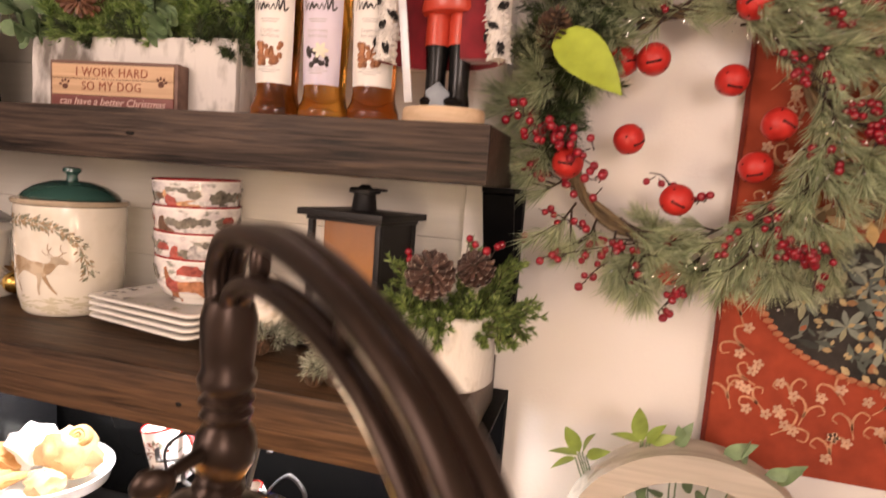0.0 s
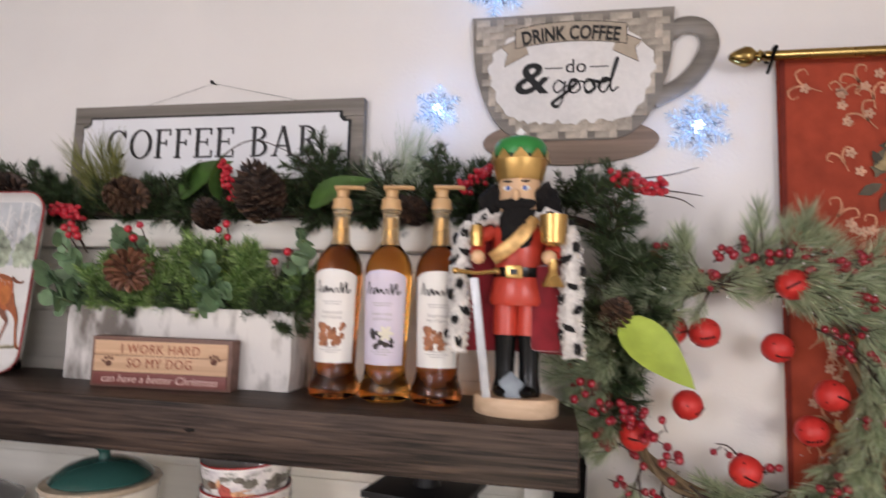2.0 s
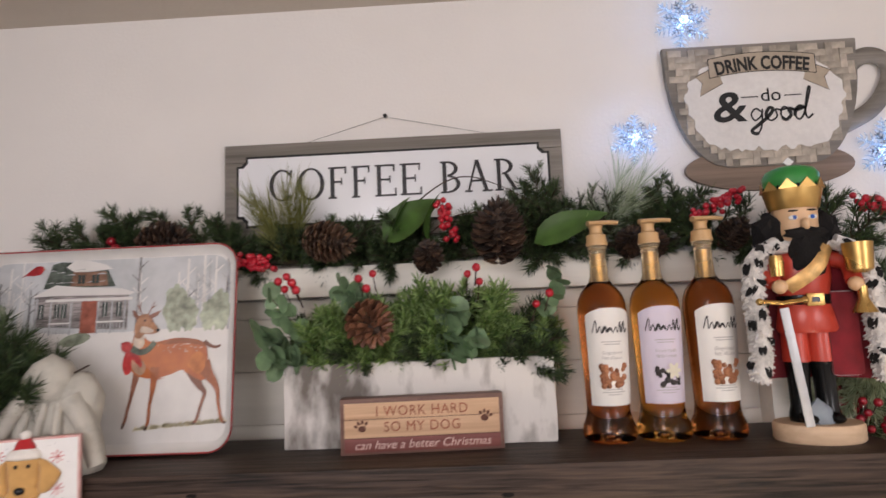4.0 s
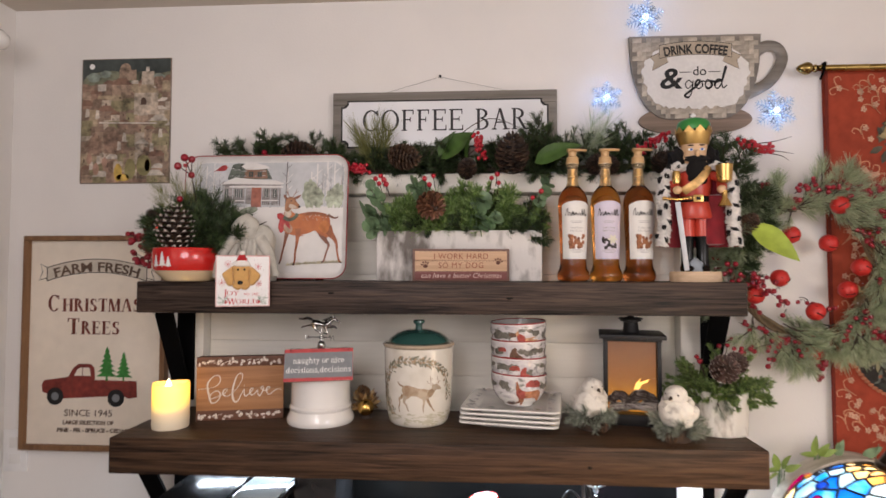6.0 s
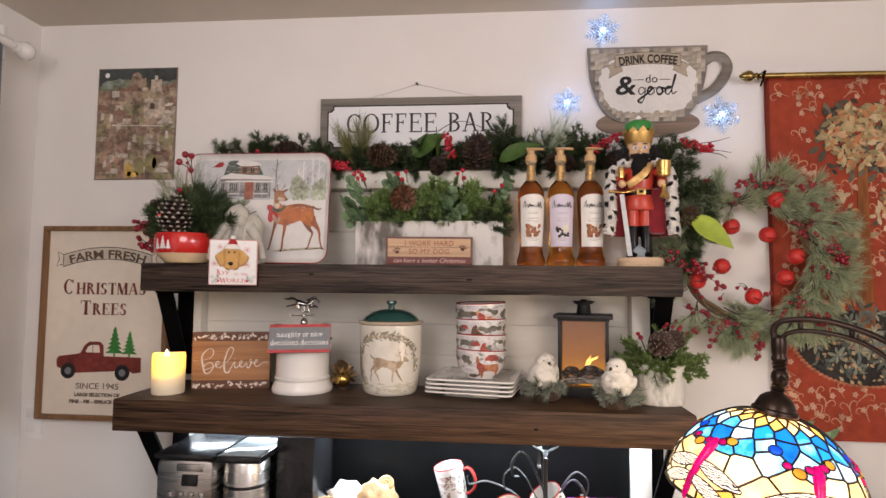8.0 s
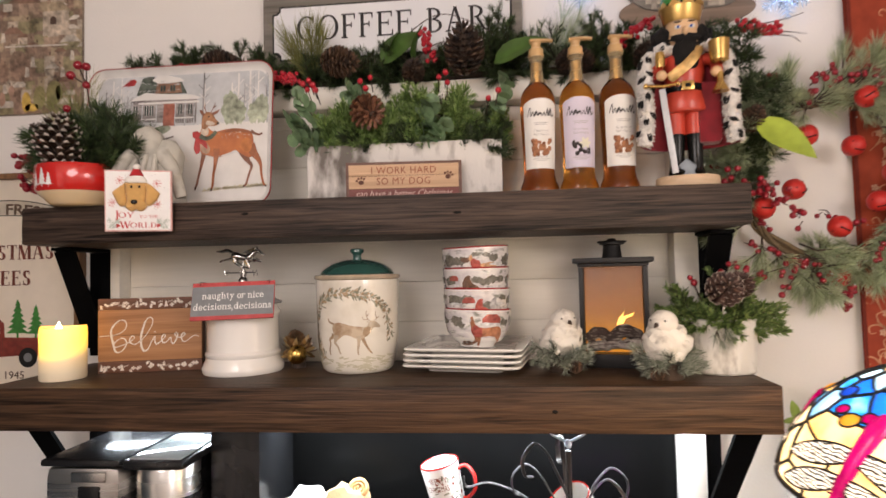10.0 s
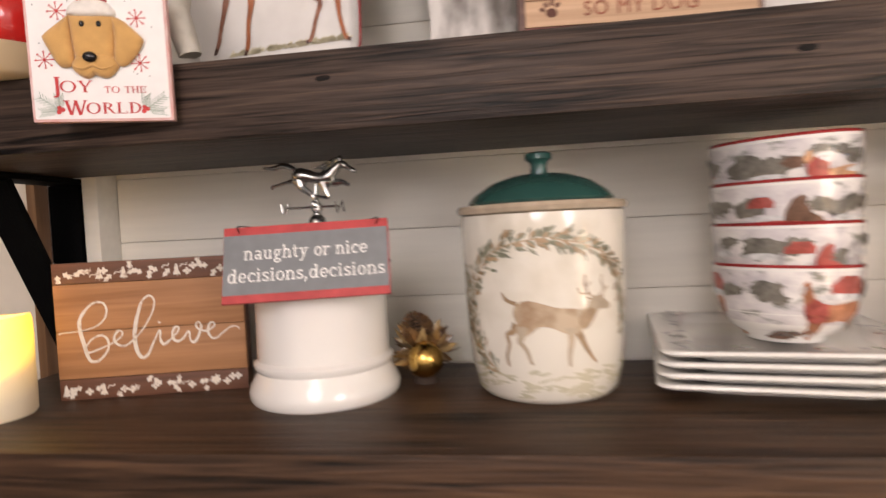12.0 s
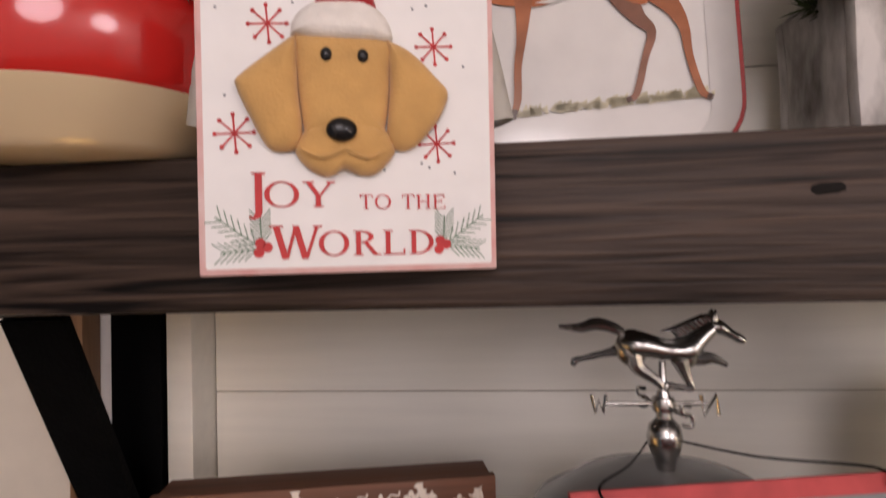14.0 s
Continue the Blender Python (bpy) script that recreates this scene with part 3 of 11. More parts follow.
class Cloud:
    """Collects many small pieces for one mesh."""

    def __init__(self, seed=0):
        self.v, self.f, self.n = [], [], 0
        self.rng = np.random.default_rng(seed)

    def add(self, verts, faces):
        self.v.append(np.asarray(verts, float))
        self.f += [tuple(int(i) + self.n for i in f) for f in faces]
        self.n += len(verts)

    def needles(self, a, b, count, length, width, spread=55.0, droop=0.0, tip=0.35):
        """Needles all round a twig from a to b, leaning towards its tip."""
        a, b = np.asarray(a, float), np.asarray(b, float)
        d = b - a
        size = np.linalg.norm(d)
        d = d / max(size, 1e-9)
        ref = np.array([0, 0, 1.0]) if abs(d[2]) < 0.9 else np.array([1.0, 0, 0])
        s = np.cross(d, ref)
        s /= np.linalg.norm(s)
        o = np.cross(d, s)
        r = self.rng
        t = r.random(count) ** 0.9
        ang = r.random(count) * 2 * np.pi
        lean = np.radians(spread) * (0.75 + 0.5 * r.random(count)) * (1 - tip * t)
        way = np.cos(lean)[:, None] * d + np.sin(lean)[:, None] * (np.cos(ang)[:, None] * s + np.sin(ang)[:, None] * o)
        way[:, 2] -= droop * r.random(count)
        way /= np.linalg.norm(way, axis=1)[:, None]
        ln = length * (0.7 + 0.6 * r.random(count))
        base = a + t[:, None] * (b - a)
        top = base + way * ln[:, None]
        side = np.cross(way, r.normal(size=(count, 3)))
        side /= np.linalg.norm(side, axis=1)[:, None]
        w = width / 2
        mid = base + way * ln[:, None] * 0.5
        verts = np.stack([base - side * w * 0.6, base + side * w * 0.6, mid + side * w, top, mid - side * w], 1).reshape(-1, 3)
        first = self.n + 5 * np.arange(count)
        self.v.append(verts)
        self.f += [(i, i + 1, i + 2, i + 3, i + 4) for i in first.tolist()]
        self.n += 5 * count

    def sprig(self, a, b, twigs, twig_len, needles, needle_len, width, spread=45, droop=0.0, needle_spread=55):
        """A branch with side twigs, all in needles. Returns the twigs' lines."""
        a, b = np.asarray(a, float), np.asarray(b, float)
        lines = [(a, b)]
        d = b - a
        size = np.linalg.norm(d)
        d = d / size
        ref = np.array([0, 0, 1.0]) if abs(d[2]) < 0.9 else np.array([1.0, 0, 0])
        s = np.cross(d, ref)
        s /= np.linalg.norm(s)
        o = np.cross(d, s)
        r = self.rng
        for k in range(twigs):
            t = 0.15 + 0.75 * (k + r.random()) / max(1, twigs)
            g = r.random() * 2 * np.pi
            lean = np.radians(spread) * (0.7 + 0.6 * r.random())
            w = np.cos(lean) * d + np.sin(lean) * (np.cos(g) * s + np.sin(g) * o)
            w[2] -= droop
            p = a + t * (b - a)
            lines.append((p, p + w * twig_len * (1.15 - 0.6 * t) * (0.7 + 0.6 * r.random())))
        for p, q in lines:
            k = int(needles * np.linalg.norm(q - p) / size * (1.0 if (p is a) else 1.3)) + 6
            self.needles(p, q, k, needle_len, width, needle_spread, droop)
        return lines

    def tufts(self, a, b, twigs, twig_len, needles, needle_len, width, spread=40, fan=34):
        """A bare branch whose side twigs and tip end in fans of long needles. Returns the twigs' lines."""
        a, b = np.asarray(a, float), np.asarray(b, float)
        d = (b - a) / np.linalg.norm(b - a)
        r = self.rng
        lines = [(a, b)]
        for k in range(twigs):
            w = r.normal(size=3) * (1.0, 0.55, 1.0)
            w -= d * np.dot(w, d)
            w = w / np.linalg.norm(w) * np.tan(np.radians(spread)) * (0.6 + 0.7 * r.random()) + d
            p = a + (0.2 + 0.6 * (k + r.random()) / twigs) * (b - a)
            lines.append((p, p + w / np.linalg.norm(w) * twig_len * (0.75 + 0.5 * r.random())))
        for p, q in lines:
            self.needles(p + 0.35 * (q - p), q, needles, needle_len, width, fan, 0.12, 0.3)
            self.needles(p + 0.80 * (q - p), q, needles // 3, needle_len * 0.9, width, fan * 0.6, 0.12, 0.3)
        return lines

    def ball(self, c, r, sides=8, rings=5):
        c = np.asarray(c, float)
        v = [c + (0, 0, -r)]
        for i in range(1, rings):
            p = np.pi * i / rings
            for k in range(sides):
                g = 2 * np.pi * k / sides
                v.append(c + r * np.array([np.sin(p) * np.cos(g), np.sin(p) * np.sin(g), -np.cos(p)]))
        v.append(c + (0, 0, r))
        f = [(0, 1 + (k + 1) % sides, 1 + k) for k in range(sides)]
        for i in range(rings - 2):
            for k in range(sides):
                a, b = 1 + i * sides + k, 1 + i * sides + (k + 1) % sides
                f.append((a, b, b + sides, a + sides))
        e = 1 + (rings - 2) * sides
        f += [(len(v) - 1, e + k, e + (k + 1) % sides) for k in range(sides)]
        self.add(v, f)

    def make(self, name, mat, parent, label="", smooth=False, kind=""):
        ob = raw(name, np.concatenate(self.v), self.f, mat, parent, label, smooth)
        return tagged(ob, kind=kind)


def twigs_mesh(lines, r0, r1, name, parent, mat=None):
    bm = bmesh.new()
    for p, q in lines:
        tube(bm, [Vector(p), (Vector(p) + Vector(q)) / 2, Vector(q)], [r0, (r0 + r1) / 2, r1], 5)
    return tagged(part(name, bm, mat or TWIG, parent), kind="stuff")

# ---- the room ----
def slab(name, lo, hi, mat, label=""):
    return tagged(part(name, boxed(lo, hi), mat, None, label, smooth=False), label, kind="structure")


CEIL = 2.44
slab("wall_back", (-1.35, 0.0, 0.0), (2.9, 0.12, CEIL), WALL, "white painted wall behind the coffee bar")
slab("wall_left", (-1.35, -3.7, 0.0), (-1.23, 0.0, CEIL), WALL, "white painted side wall with a curtain")
slab("wall_right", (2.78, -3.7, 0.0), (2.9, 0.0, CEIL), WALL, "plain white painted wall")
slab("wall_behind", (-1.35, -3.82, 0.0), (2.9, -3.7, CEIL), WALL, "plain white painted wall")
slab("ceiling", (-1.35, -3.82, CEIL), (2.9, 0.12, CEIL + 0.1), CEILING, "beige textured ceiling")
slab("floor", (-1.35, -3.82, -0.1), (2.9, 0.12, 0.0), FLOOR, "brown wooden floor")

# base cabinet with its worktop, which carries all that stands below the shelves
cab = thing("base_cabinet", (0, 0, 0), label="dark base cabinet under the coffee bar", category="cabinet")
part("body", boxed((-0.75, -0.42, 0.08), (1.25, -0.004, 0.86), 0.003), COUNTER, cab)
part("plinth", boxed((-0.74, -0.38, 0.0), (1.24, -0.01, 0.08)), BLACK_PLASTIC, cab)
for k in range(4):
    x = -0.74 + 0.495 * k
    d = part("door", boxed((x, -0.44, 0.1), (x + 0.488, -0.421, 0.85), 0.003), COUNTER, cab)
    part("handle", boxed((x + 0.42, -0.462, 0.62), (x + 0.43, -0.441, 0.78), 0.003), BRONZE, d)
tagged(part("worktop", boxed((-0.77, -0.45, 0.861), (1.28, -0.004, 0.90), 0.004), COUNTER), "dark polished worktop of the coffee bar", "worktop")

# white framed back panel of shiplap boards on the wall
panel = thing("back_panel", (0, 0, 0), label="white painted shiplap panel with raised frame on the wall", category="wall panel")
for x0, x1 in ((-0.650, -0.627), (0.613, 0.662)):
    part("stile", boxed((x0, -0.058, 0.905), (x1, -0.001, 1.893), 0.002), WHITE_WOOD, panel)
part("top_rail", boxed((-0.655, -0.062, 1.895), (0.66, -0.001, 1.945), 0.002), WHITE_WOOD, panel)
lines = [1.259, 1.3245, 1.414, 1.5035, 1.593, 1.6825, 1.772, 1.8615, 1.893]
for z0, z1 in zip(lines, lines[1:]):
    part("board", boxed((-0.626, -0.020, z0), (0.612, -0.001, z1 - 0.0007), 0.0012), WHITE_WOOD, panel)
dark = part("dark_panel", boxed((-0.626, -0.016, 0.905), (0.612, -0.001, 1.252), 0.002), BLACK_GLASS, panel, "glossy black backsplash panel")

# the two thick shelves
def shelf(name, x0, x1, front, z0, z1, label, stain):
    bm = bmesh.new()
    box(bm, (x0, front, z0), (x1, -0.060, z1), 0.004)
    ob = tagged(part(name, bm, stain, None, "", sharp=50), label, "shelf")
    return ob


shelf("upper_shelf", -0.685, 0.685, -0.267, 1.594, 1.667, "thick dark-stained wooden shelf with decorations on it", SHELF)
shelf("lower_shelf", -0.689, 0.684, -0.348, 1.256, 1.333, "thick dark-stained wooden shelf with crockery on it", SHELF_BROWN)


def knot(x, y, z, w, h, parent_name):
    bm = bmesh.new()
    blob(bm, (0, 0, 0), (w / 2, 0.0012, h / 2), 2, 0.5, int(abs(x) * 1000))
    ob = part("knot", bm, material("knot_hole", (0.006, 0.004, 0.003), 0.9), bpy.data.objects[parent_name])
    ob.matrix_world = pose(x, y, z)


knot(0.173, -0.267, 1.631, 0.016, 0.006, "upper_shelf")
knot(-0.228, -0.267, 1.641, 0.015, 0.005, "upper_shelf")
knot(0.33, -0.348, 1.292, 0.010, 0.006, "lower_shelf")


def bracket(x, top, reach, drop, label, off=0.0):
    b = thing("shelf_bracket", (x, 0, top), label=label, category="bracket", group="shelf brackets")
    w = 0.0225
    part("upright", boxed((-w, -0.032 - off, -drop - 0.02), (w, -0.024 - off, -0.0085), 0.001), BLACK_METAL, b)
    part("wall_plate", boxed((-w, -0.0235 - off, -drop - 0.02), (w, -0.001, -0.0085), 0.001), BLACK_METAL, b)
    part("arm", boxed((-w, -reach, -0.008), (w, -0.001, -0.0005), 0.001), BLACK_METAL, b)
    bm = bmesh.new()
    a, c = Vector((0, -reach + 0.012, -0.009)), Vector((0, -0.034 - off, -drop))
    n = (c - a).normalized()
    s = Vector((0, n.z, -n.y)) * 0.004
    vs = [bm.verts.new(p + Vector((dx, 0, 0)) + k * s) for p in (a, c) for dx in (-w, w) for k in (-1, 1)]
    for f in ((0, 1, 3, 2), (4, 6, 7, 5), (0, 4, 5, 1), (2, 3, 7, 6), (0, 2, 6, 4), (1, 5, 7, 3)):
        bm.faces.new([vs[i] for i in f])
    bmesh.ops.recalc_face_normals(bm, faces=bm.faces[:])
    part("brace", bm, BLACK_METAL, b, smooth=False)
    return b


for x, reach, off in ((-0.6750, 0.178, 0.030), (0.6785, 0.148, 0.0)):
    bracket(x, 1.594, reach, 0.225, "black steel bracket under the upper shelf", off)
    bracket(x, 1.256, 0.255, 0.27, "black steel bracket under the lower shelf", off)

# ---- things on the upper shelf ----
US, LS = 1.667, 1.333


def paint(bm, before, index):
    for f in bm.faces:
        if f not in before:
            f.material_index = index


class Plain:
    """One mesh in several paints, for figures that stay in one piece."""

    def __init__(self):
        self.bm, self.mats = bmesh.new(), []

    def __call__(self, mat, fn, *a, **k):
        before = set(self.bm.faces)
        fn(self.bm, *a, **k)
        if mat not in self.mats:
            self.mats.append(mat)
        paint(self.bm, before, self.mats.index(mat))

    def make(self, name, place, turn, label, category, group=""):
        ob = part(name, self.bm, self.mats)
        ob.matrix_world = pose(*place, *turn)
        return tagged(ob, label, category, group)


def shift(points, sx, sz, x0, z0):
    return [(x0 + sx * x, z0 + sz * z) for x, z in points]


# a walking stag, about 365 by 415 units, standing at z = 0

SKY = material("plate_winter_sky", (0.66, 0.67, 0.68), 0.15, vary=0.18, scale=35, coat=0.6, colour2=(0.40, 0.42, 0.43))
SNOW = material("plate_snow", (0.74, 0.72, 0.69), 0.15, vary=0.08, scale=30, coat=0.6)
PLATE_GREY = material("plate_grey", (0.30, 0.29, 0.29), 0.15, vary=0.55, scale=150, coat=0.6)
PLATE_MIST = material("plate_mist", (0.47, 0.48, 0.49), 0.15, vary=0.4, scale=90, coat=0.6)
PLATE_GREEN = material("plate_green", (0.40, 0.44, 0.33), 0.15, vary=0.55, scale=90, coat=0.6)
PLATE_TEAL = material("plate_teal", (0.055, 0.072, 0.066), 0.15, vary=0.4, scale=80, coat=0.6)
PLATE_BROWN = material("plate_brown", (0.26, 0.15, 0.10), 0.15, vary=0.4, scale=120, coat=0.6)
PLATE_BRICK = material("plate_brick", (0.35, 0.12, 0.08), 0.15, vary=0.35, scale=120, coat=0.6)
DEER_ORANGE = material("deer_orange", (0.56, 0.19, 0.065), 0.15, vary=0.3, scale=45, coat=0.6, colour2=(0.33, 0.10, 0.045))
DEER_BROWN = material("deer_brown", (0.26, 0.12, 0.08), 0.15, vary=0.35, scale=60, coat=0.6)
DEER_LEG = material("deer_leg", (0.36, 0.13, 0.06), 0.15, vary=0.35, scale=60, coat=0.6)
OLIVE = material("plate_grass", (0.62, 0.57, 0.40), 0.2, vary=0.3, scale=90)


def deer_platter():
    p = thing("deer_platter", (-0.4274, -0.145, US + 0.001), (-5, 0, 0), "rounded white platter with a deer and cabin winter scene", "platter")
    p.scale = (1.0435, 1.0435, 1.0435)
    W, H = 0.404, 0.302
    red = material("plate_red_rim", (0.36, 0.06, 0.06), 0.2, vary=0.2, scale=60, coat=0.5)

    def ring(levels):
        bm, loops = bmesh.new(), []
        for inset, y in levels:
            loops.append([bm.verts.new((x, y, z)) for x, z in rounded(W - 2 * inset, H - 2 * inset, max(0.008, 0.036 - inset), 8, -W / 2 + inset, inset)])
        for lower, upper in zip(loops, loops[1:]):
            for i in range(len(lower)):
                bm.faces.new((lower[i], lower[(i + 1) % len(lower)], upper[(i + 1) % len(upper)], upper[i]))
        bmesh.ops.recalc_face_normals(bm, faces=bm.faces[:])
        return bm

    # a shallow tray: flat picture, raised lip with a thin red edge
    part("lip", ring([(0.016, -0.0125), (0.010, -0.0150), (0.0045, -0.0225), (0.0035, -0.0245)]), SNOW, p)
    part("rim", ring([(0.0034, -0.0245), (0.0018, -0.0255), (0.0008, -0.0240), (0.0018, -0.0205)]), red, p, "thin red painted rim")
    part("underside", ring([(0.0019, -0.0204), (0.010, -0.0085), (0.020, -0.0060), (0.150, -0.0060)]), WHITE_GLAZE, p)
    bm = bmesh.new()
    plate2d(bm, rounded(W - 0.024, H - 0.024, 0.024, 8, -W / 2 + 0.012, 0.012), 0.004, pose(0, -0.008, 0))
    part("dish", bm, SNOW, p)
    lv = lambda k: pose(0, -0.0122 - 0.0002 * k, 0)
    # sky, far trees, cabin
    top = [(-0.19, 0.190), (-0.08, 0.176), (0.03, 0.175), (0.10, 0.177), (0.19, 0.176)]
    part("painted_sky", flat([top + rounded(0.372, 0.27, 0.028, 6, -0.186, 0.0150)[7:21]], 0.0003, lv(0)), SKY, p)
    rng = random.Random(4)
    for k in range(54):
        bm = bmesh.new()
        x = -0.185 + 0.37 * rng.random()
        if -0.115 < x < 0.045:
            continue
        w, h = 0.0010 + 0.0024 * rng.random(), 0.06 + 0.06 * rng.random()
        z0 = 0.170 + 0.015 * rng.random()
        plate2d(bm, [(x - w, z0), (x + w, z0), (x + w * 0.5, min(0.288, z0 + h)), (x - w * 0.5, min(0.288, z0 + h))], 0.0003, lv(1))
        for j in range(3):
            zb = z0 + h * (0.4 + 0.18 * j)
            if zb < 0.275:
                plate2d(bm, [(x, zb), (x + 0.012 * (-1) ** j, zb + 0.012), (x + 0.0115 * (-1) ** j, zb + 0.0135), (x, zb + 0.003)], 0.0003, lv(1))
        part("painted_tree", bm, (PLATE_MIST, SNOW, SKY)[k % 3] if k % 9 else PLATE_GREY, p)
    for x, w, h in ((0.105, 0.018, 0.07), (0.125, 0.014, 0.05), (0.172, 0.016, 0.06), (-0.165, 0.014, 0.05), (0.155, 0.012, 0.045)):
        edge = [(x + w * math.cos(t) * (1 + 0.18 * math.sin(7 * t + w * 900)), 0.172 + h * 0.5 + h * 0.5 * math.sin(t) * (1 + 0.1 * math.sin(9 * t))) for t in np.linspace(0, 2 * math.pi, 26, endpoint=False)]
        part("painted_bush", flat([edge], 0.0003, lv(2 + 0.2 * w * 100 / 2)), PLATE_GREEN, p)
    # walls and porch below, roof and upper floor above
    lvh = lambda k: lv(k) @ Matrix(((0.98, 0, 0, 0.0149), (0, 1, 0, 0), (0, 0, 1.5, -0.071), (0, 0, 0, 1)))
    lvr = lambda k: lv(k) @ Matrix(((0.98, 0, 0, 0.0149), (0, 1, 0, 0), (0, 0, 0.86, 0.0589), (0, 0, 0, 1)))
    part("painted_roof", flat([[(-0.118, 0.215), (-0.106, 0.258), (-0.092, 0.262), (-0.022, 0.254), (-0.004, 0.215)]], 0.0003, lvr(3)), material("shingle_paint", (0.10, 0.12, 0.10), 0.15, vary=0.6, scale=180, coat=0.6), p)
    part("painted_wall", flat([[(-0.128, 0.172), (0.018, 0.166), (0.018, 0.205), (-0.130, 0.205)]], 0.0003, lvh(3)), material("cabin_paint", (0.33, 0.30, 0.29), 0.15, vary=0.6, scale=140, coat=0.6, stretch=(0.4, 1, 3)), p)
    part("painted_gable", flat([[(-0.076, 0.218), (-0.016, 0.217), (-0.020, 0.242), (-0.072, 0.244)]], 0.0003, lvr(4)), PLATE_BROWN, p)
    part("painted_snow_roof", flat([[(-0.135, 0.201), (-0.098, 0.221), (-0.06, 0.216), (0.005, 0.211), (0.028, 0.203), (0.02, 0.199), (-0.10, 0.202)]], 0.0003, lvr(5)), SNOW, p)
    part("painted_snow_roof", flat([[(-0.084, 0.252), (-0.072, 0.263), (-0.046, 0.262), (-0.020, 0.254), (-0.010, 0.246), (-0.040, 0.243), (-0.070, 0.243)]], 0.0003, lvr(5.2)), SNOW, p)
    part("painted_door", flat([[(-0.055, 0.164), (-0.030, 0.164), (-0.030, 0.197), (-0.055, 0.197)]], 0.0003, lvh(5)), PLATE_BRICK, p)
    posts = [[(x, 0.163), (x + 0.0025, 0.163), (x + 0.0025, 0.2), (x, 0.2)] for x in (-0.127, -0.104, -0.072, -0.03, -0.008, 0.012)]
    rails = [[(a, 0.174), (b, 0.174), (b, 0.1755), (a, 0.1755)] for a, b in ((-0.104, -0.072), (-0.03, 0.012))]
    for o in posts:
        part("painted_post", flat([o], 0.0003, lvh(6)), PLATE_MIST, p)
    for o in [[(x, 0.164), (x + 0.0011, 0.164), (x + 0.0011, 0.175), (x, 0.175)] for x in np.arange(-0.102, 0.011, 0.0052) if not -0.072 < x < -0.03]:
        part("painted_baluster", flat([o], 0.0003, lvh(6.2)), PLATE_MIST, p)
    for o in [[(-0.118 + 0.016 * i + rng.uniform(-0.004, 0.004), z), (-0.100 + 0.016 * i, z + rng.uniform(-0.001, 0.001)), (-0.104 + 0.016 * i, z + 0.0022)] for i in range(6) for z in (0.224, 0.246 - 0.004 * (i % 3))]:
        part("painted_snow_streak", flat([o], 0.0003, lvr(5.4)), PLATE_MIST, p)
    robin = material("red_bird_paint", (0.40, 0.035, 0.04), 0.15, vary=0.3, scale=120, coat=0.6)
    bird = part("painted_bird", flat([[(-0.137, 0.2625), (-0.128, 0.2655), (-0.117, 0.2645), (-0.106, 0.266), (-0.1025, 0.272), (-0.1035, 0.2785), (-0.1085, 0.2795), (-0.1145, 0.279), (-0.122, 0.2735), (-0.130, 0.2665)]], 0.0003, lv(7)), robin, p, "small red painted bird")
    part("painted_beak", flat([[(-0.1030, 0.2760), (-0.0990, 0.2740), (-0.1030, 0.2725)]], 0.0003, lv(7.3)), DEER_ORANGE, bird)
    for o in rails:
        part("painted_rail", flat([o], 0.0003, lvh(6.3)), SNOW, p)
    for x in (-0.122, -0.097, -0.086, -0.022, 0.0):
        part("painted_window", flat([[(x, 0.180), (x + 0.008, 0.180), (x + 0.008, 0.194), (x, 0.194)]], 0.0003, lvh(5.7)), PLATE_TEAL, p)
        part("painted_mullion", flat([[(x + 0.0035, 0.180), (x + 0.0045, 0.180), (x + 0.0045, 0.194), (x + 0.0035, 0.194)]], 0.0003, lvh(5.9)), SNOW, p)
    for x in (-0.064, -0.042):
        part("painted_window", flat([[(x, 0.222), (x + 0.011, 0.222), (x + 0.011, 0.237), (x, 0.237)]], 0.0003, lvr(5.7)), PLATE_TEAL, p)
        part("painted_mullion", flat([[(x + 0.005, 0.222), (x + 0.0062, 0.222), (x + 0.0062, 0.237), (x + 0.005, 0.237)]], 0.0003, lvr(5.9)), PLATE_BROWN, p)
    part("painted_beam", flat([[(-0.112, 0.1965), (0.024, 0.1955), (0.024, 0.1985), (-0.112, 0.199)]], 0.0003, lvh(6.4)), SNOW, p)
    # the deer with its scarf, and grass under it
    curve = lambda pts: [(v.x, v.y) for v in smooth_line([(x, z, 0) for x, z in pts] + [(*pts[0], 0)], 4)][:-1]
    trunk = [(0.046, 0.171), (0.043, 0.158), (0.039, 0.148), (0.040, 0.130), (0.046, 0.116), (0.058, 0.109), (0.073, 0.1055), (0.089, 0.1045), (0.103, 0.1085), (0.118, 0.1145), (0.129, 0.1115), (0.140, 0.1045), (0.152, 0.101),
             (0.158, 0.1115), (0.1575, 0.125), (0.1565, 0.139), (0.154, 0.1495), (0.147, 0.157), (0.131, 0.1615), (0.110, 0.1630), (0.092, 0.1605), (0.079, 0.158), (0.068, 0.160), (0.058, 0.168)]
    deer = part("painted_deer", flat([curve(trunk)], 0.0003, lv(6)), DEER_ORANGE, p, "orange-brown painted deer")
    hoof = material("deer_hoof", (0.09, 0.05, 0.04), 0.15, vary=0.3, scale=60, coat=0.6)
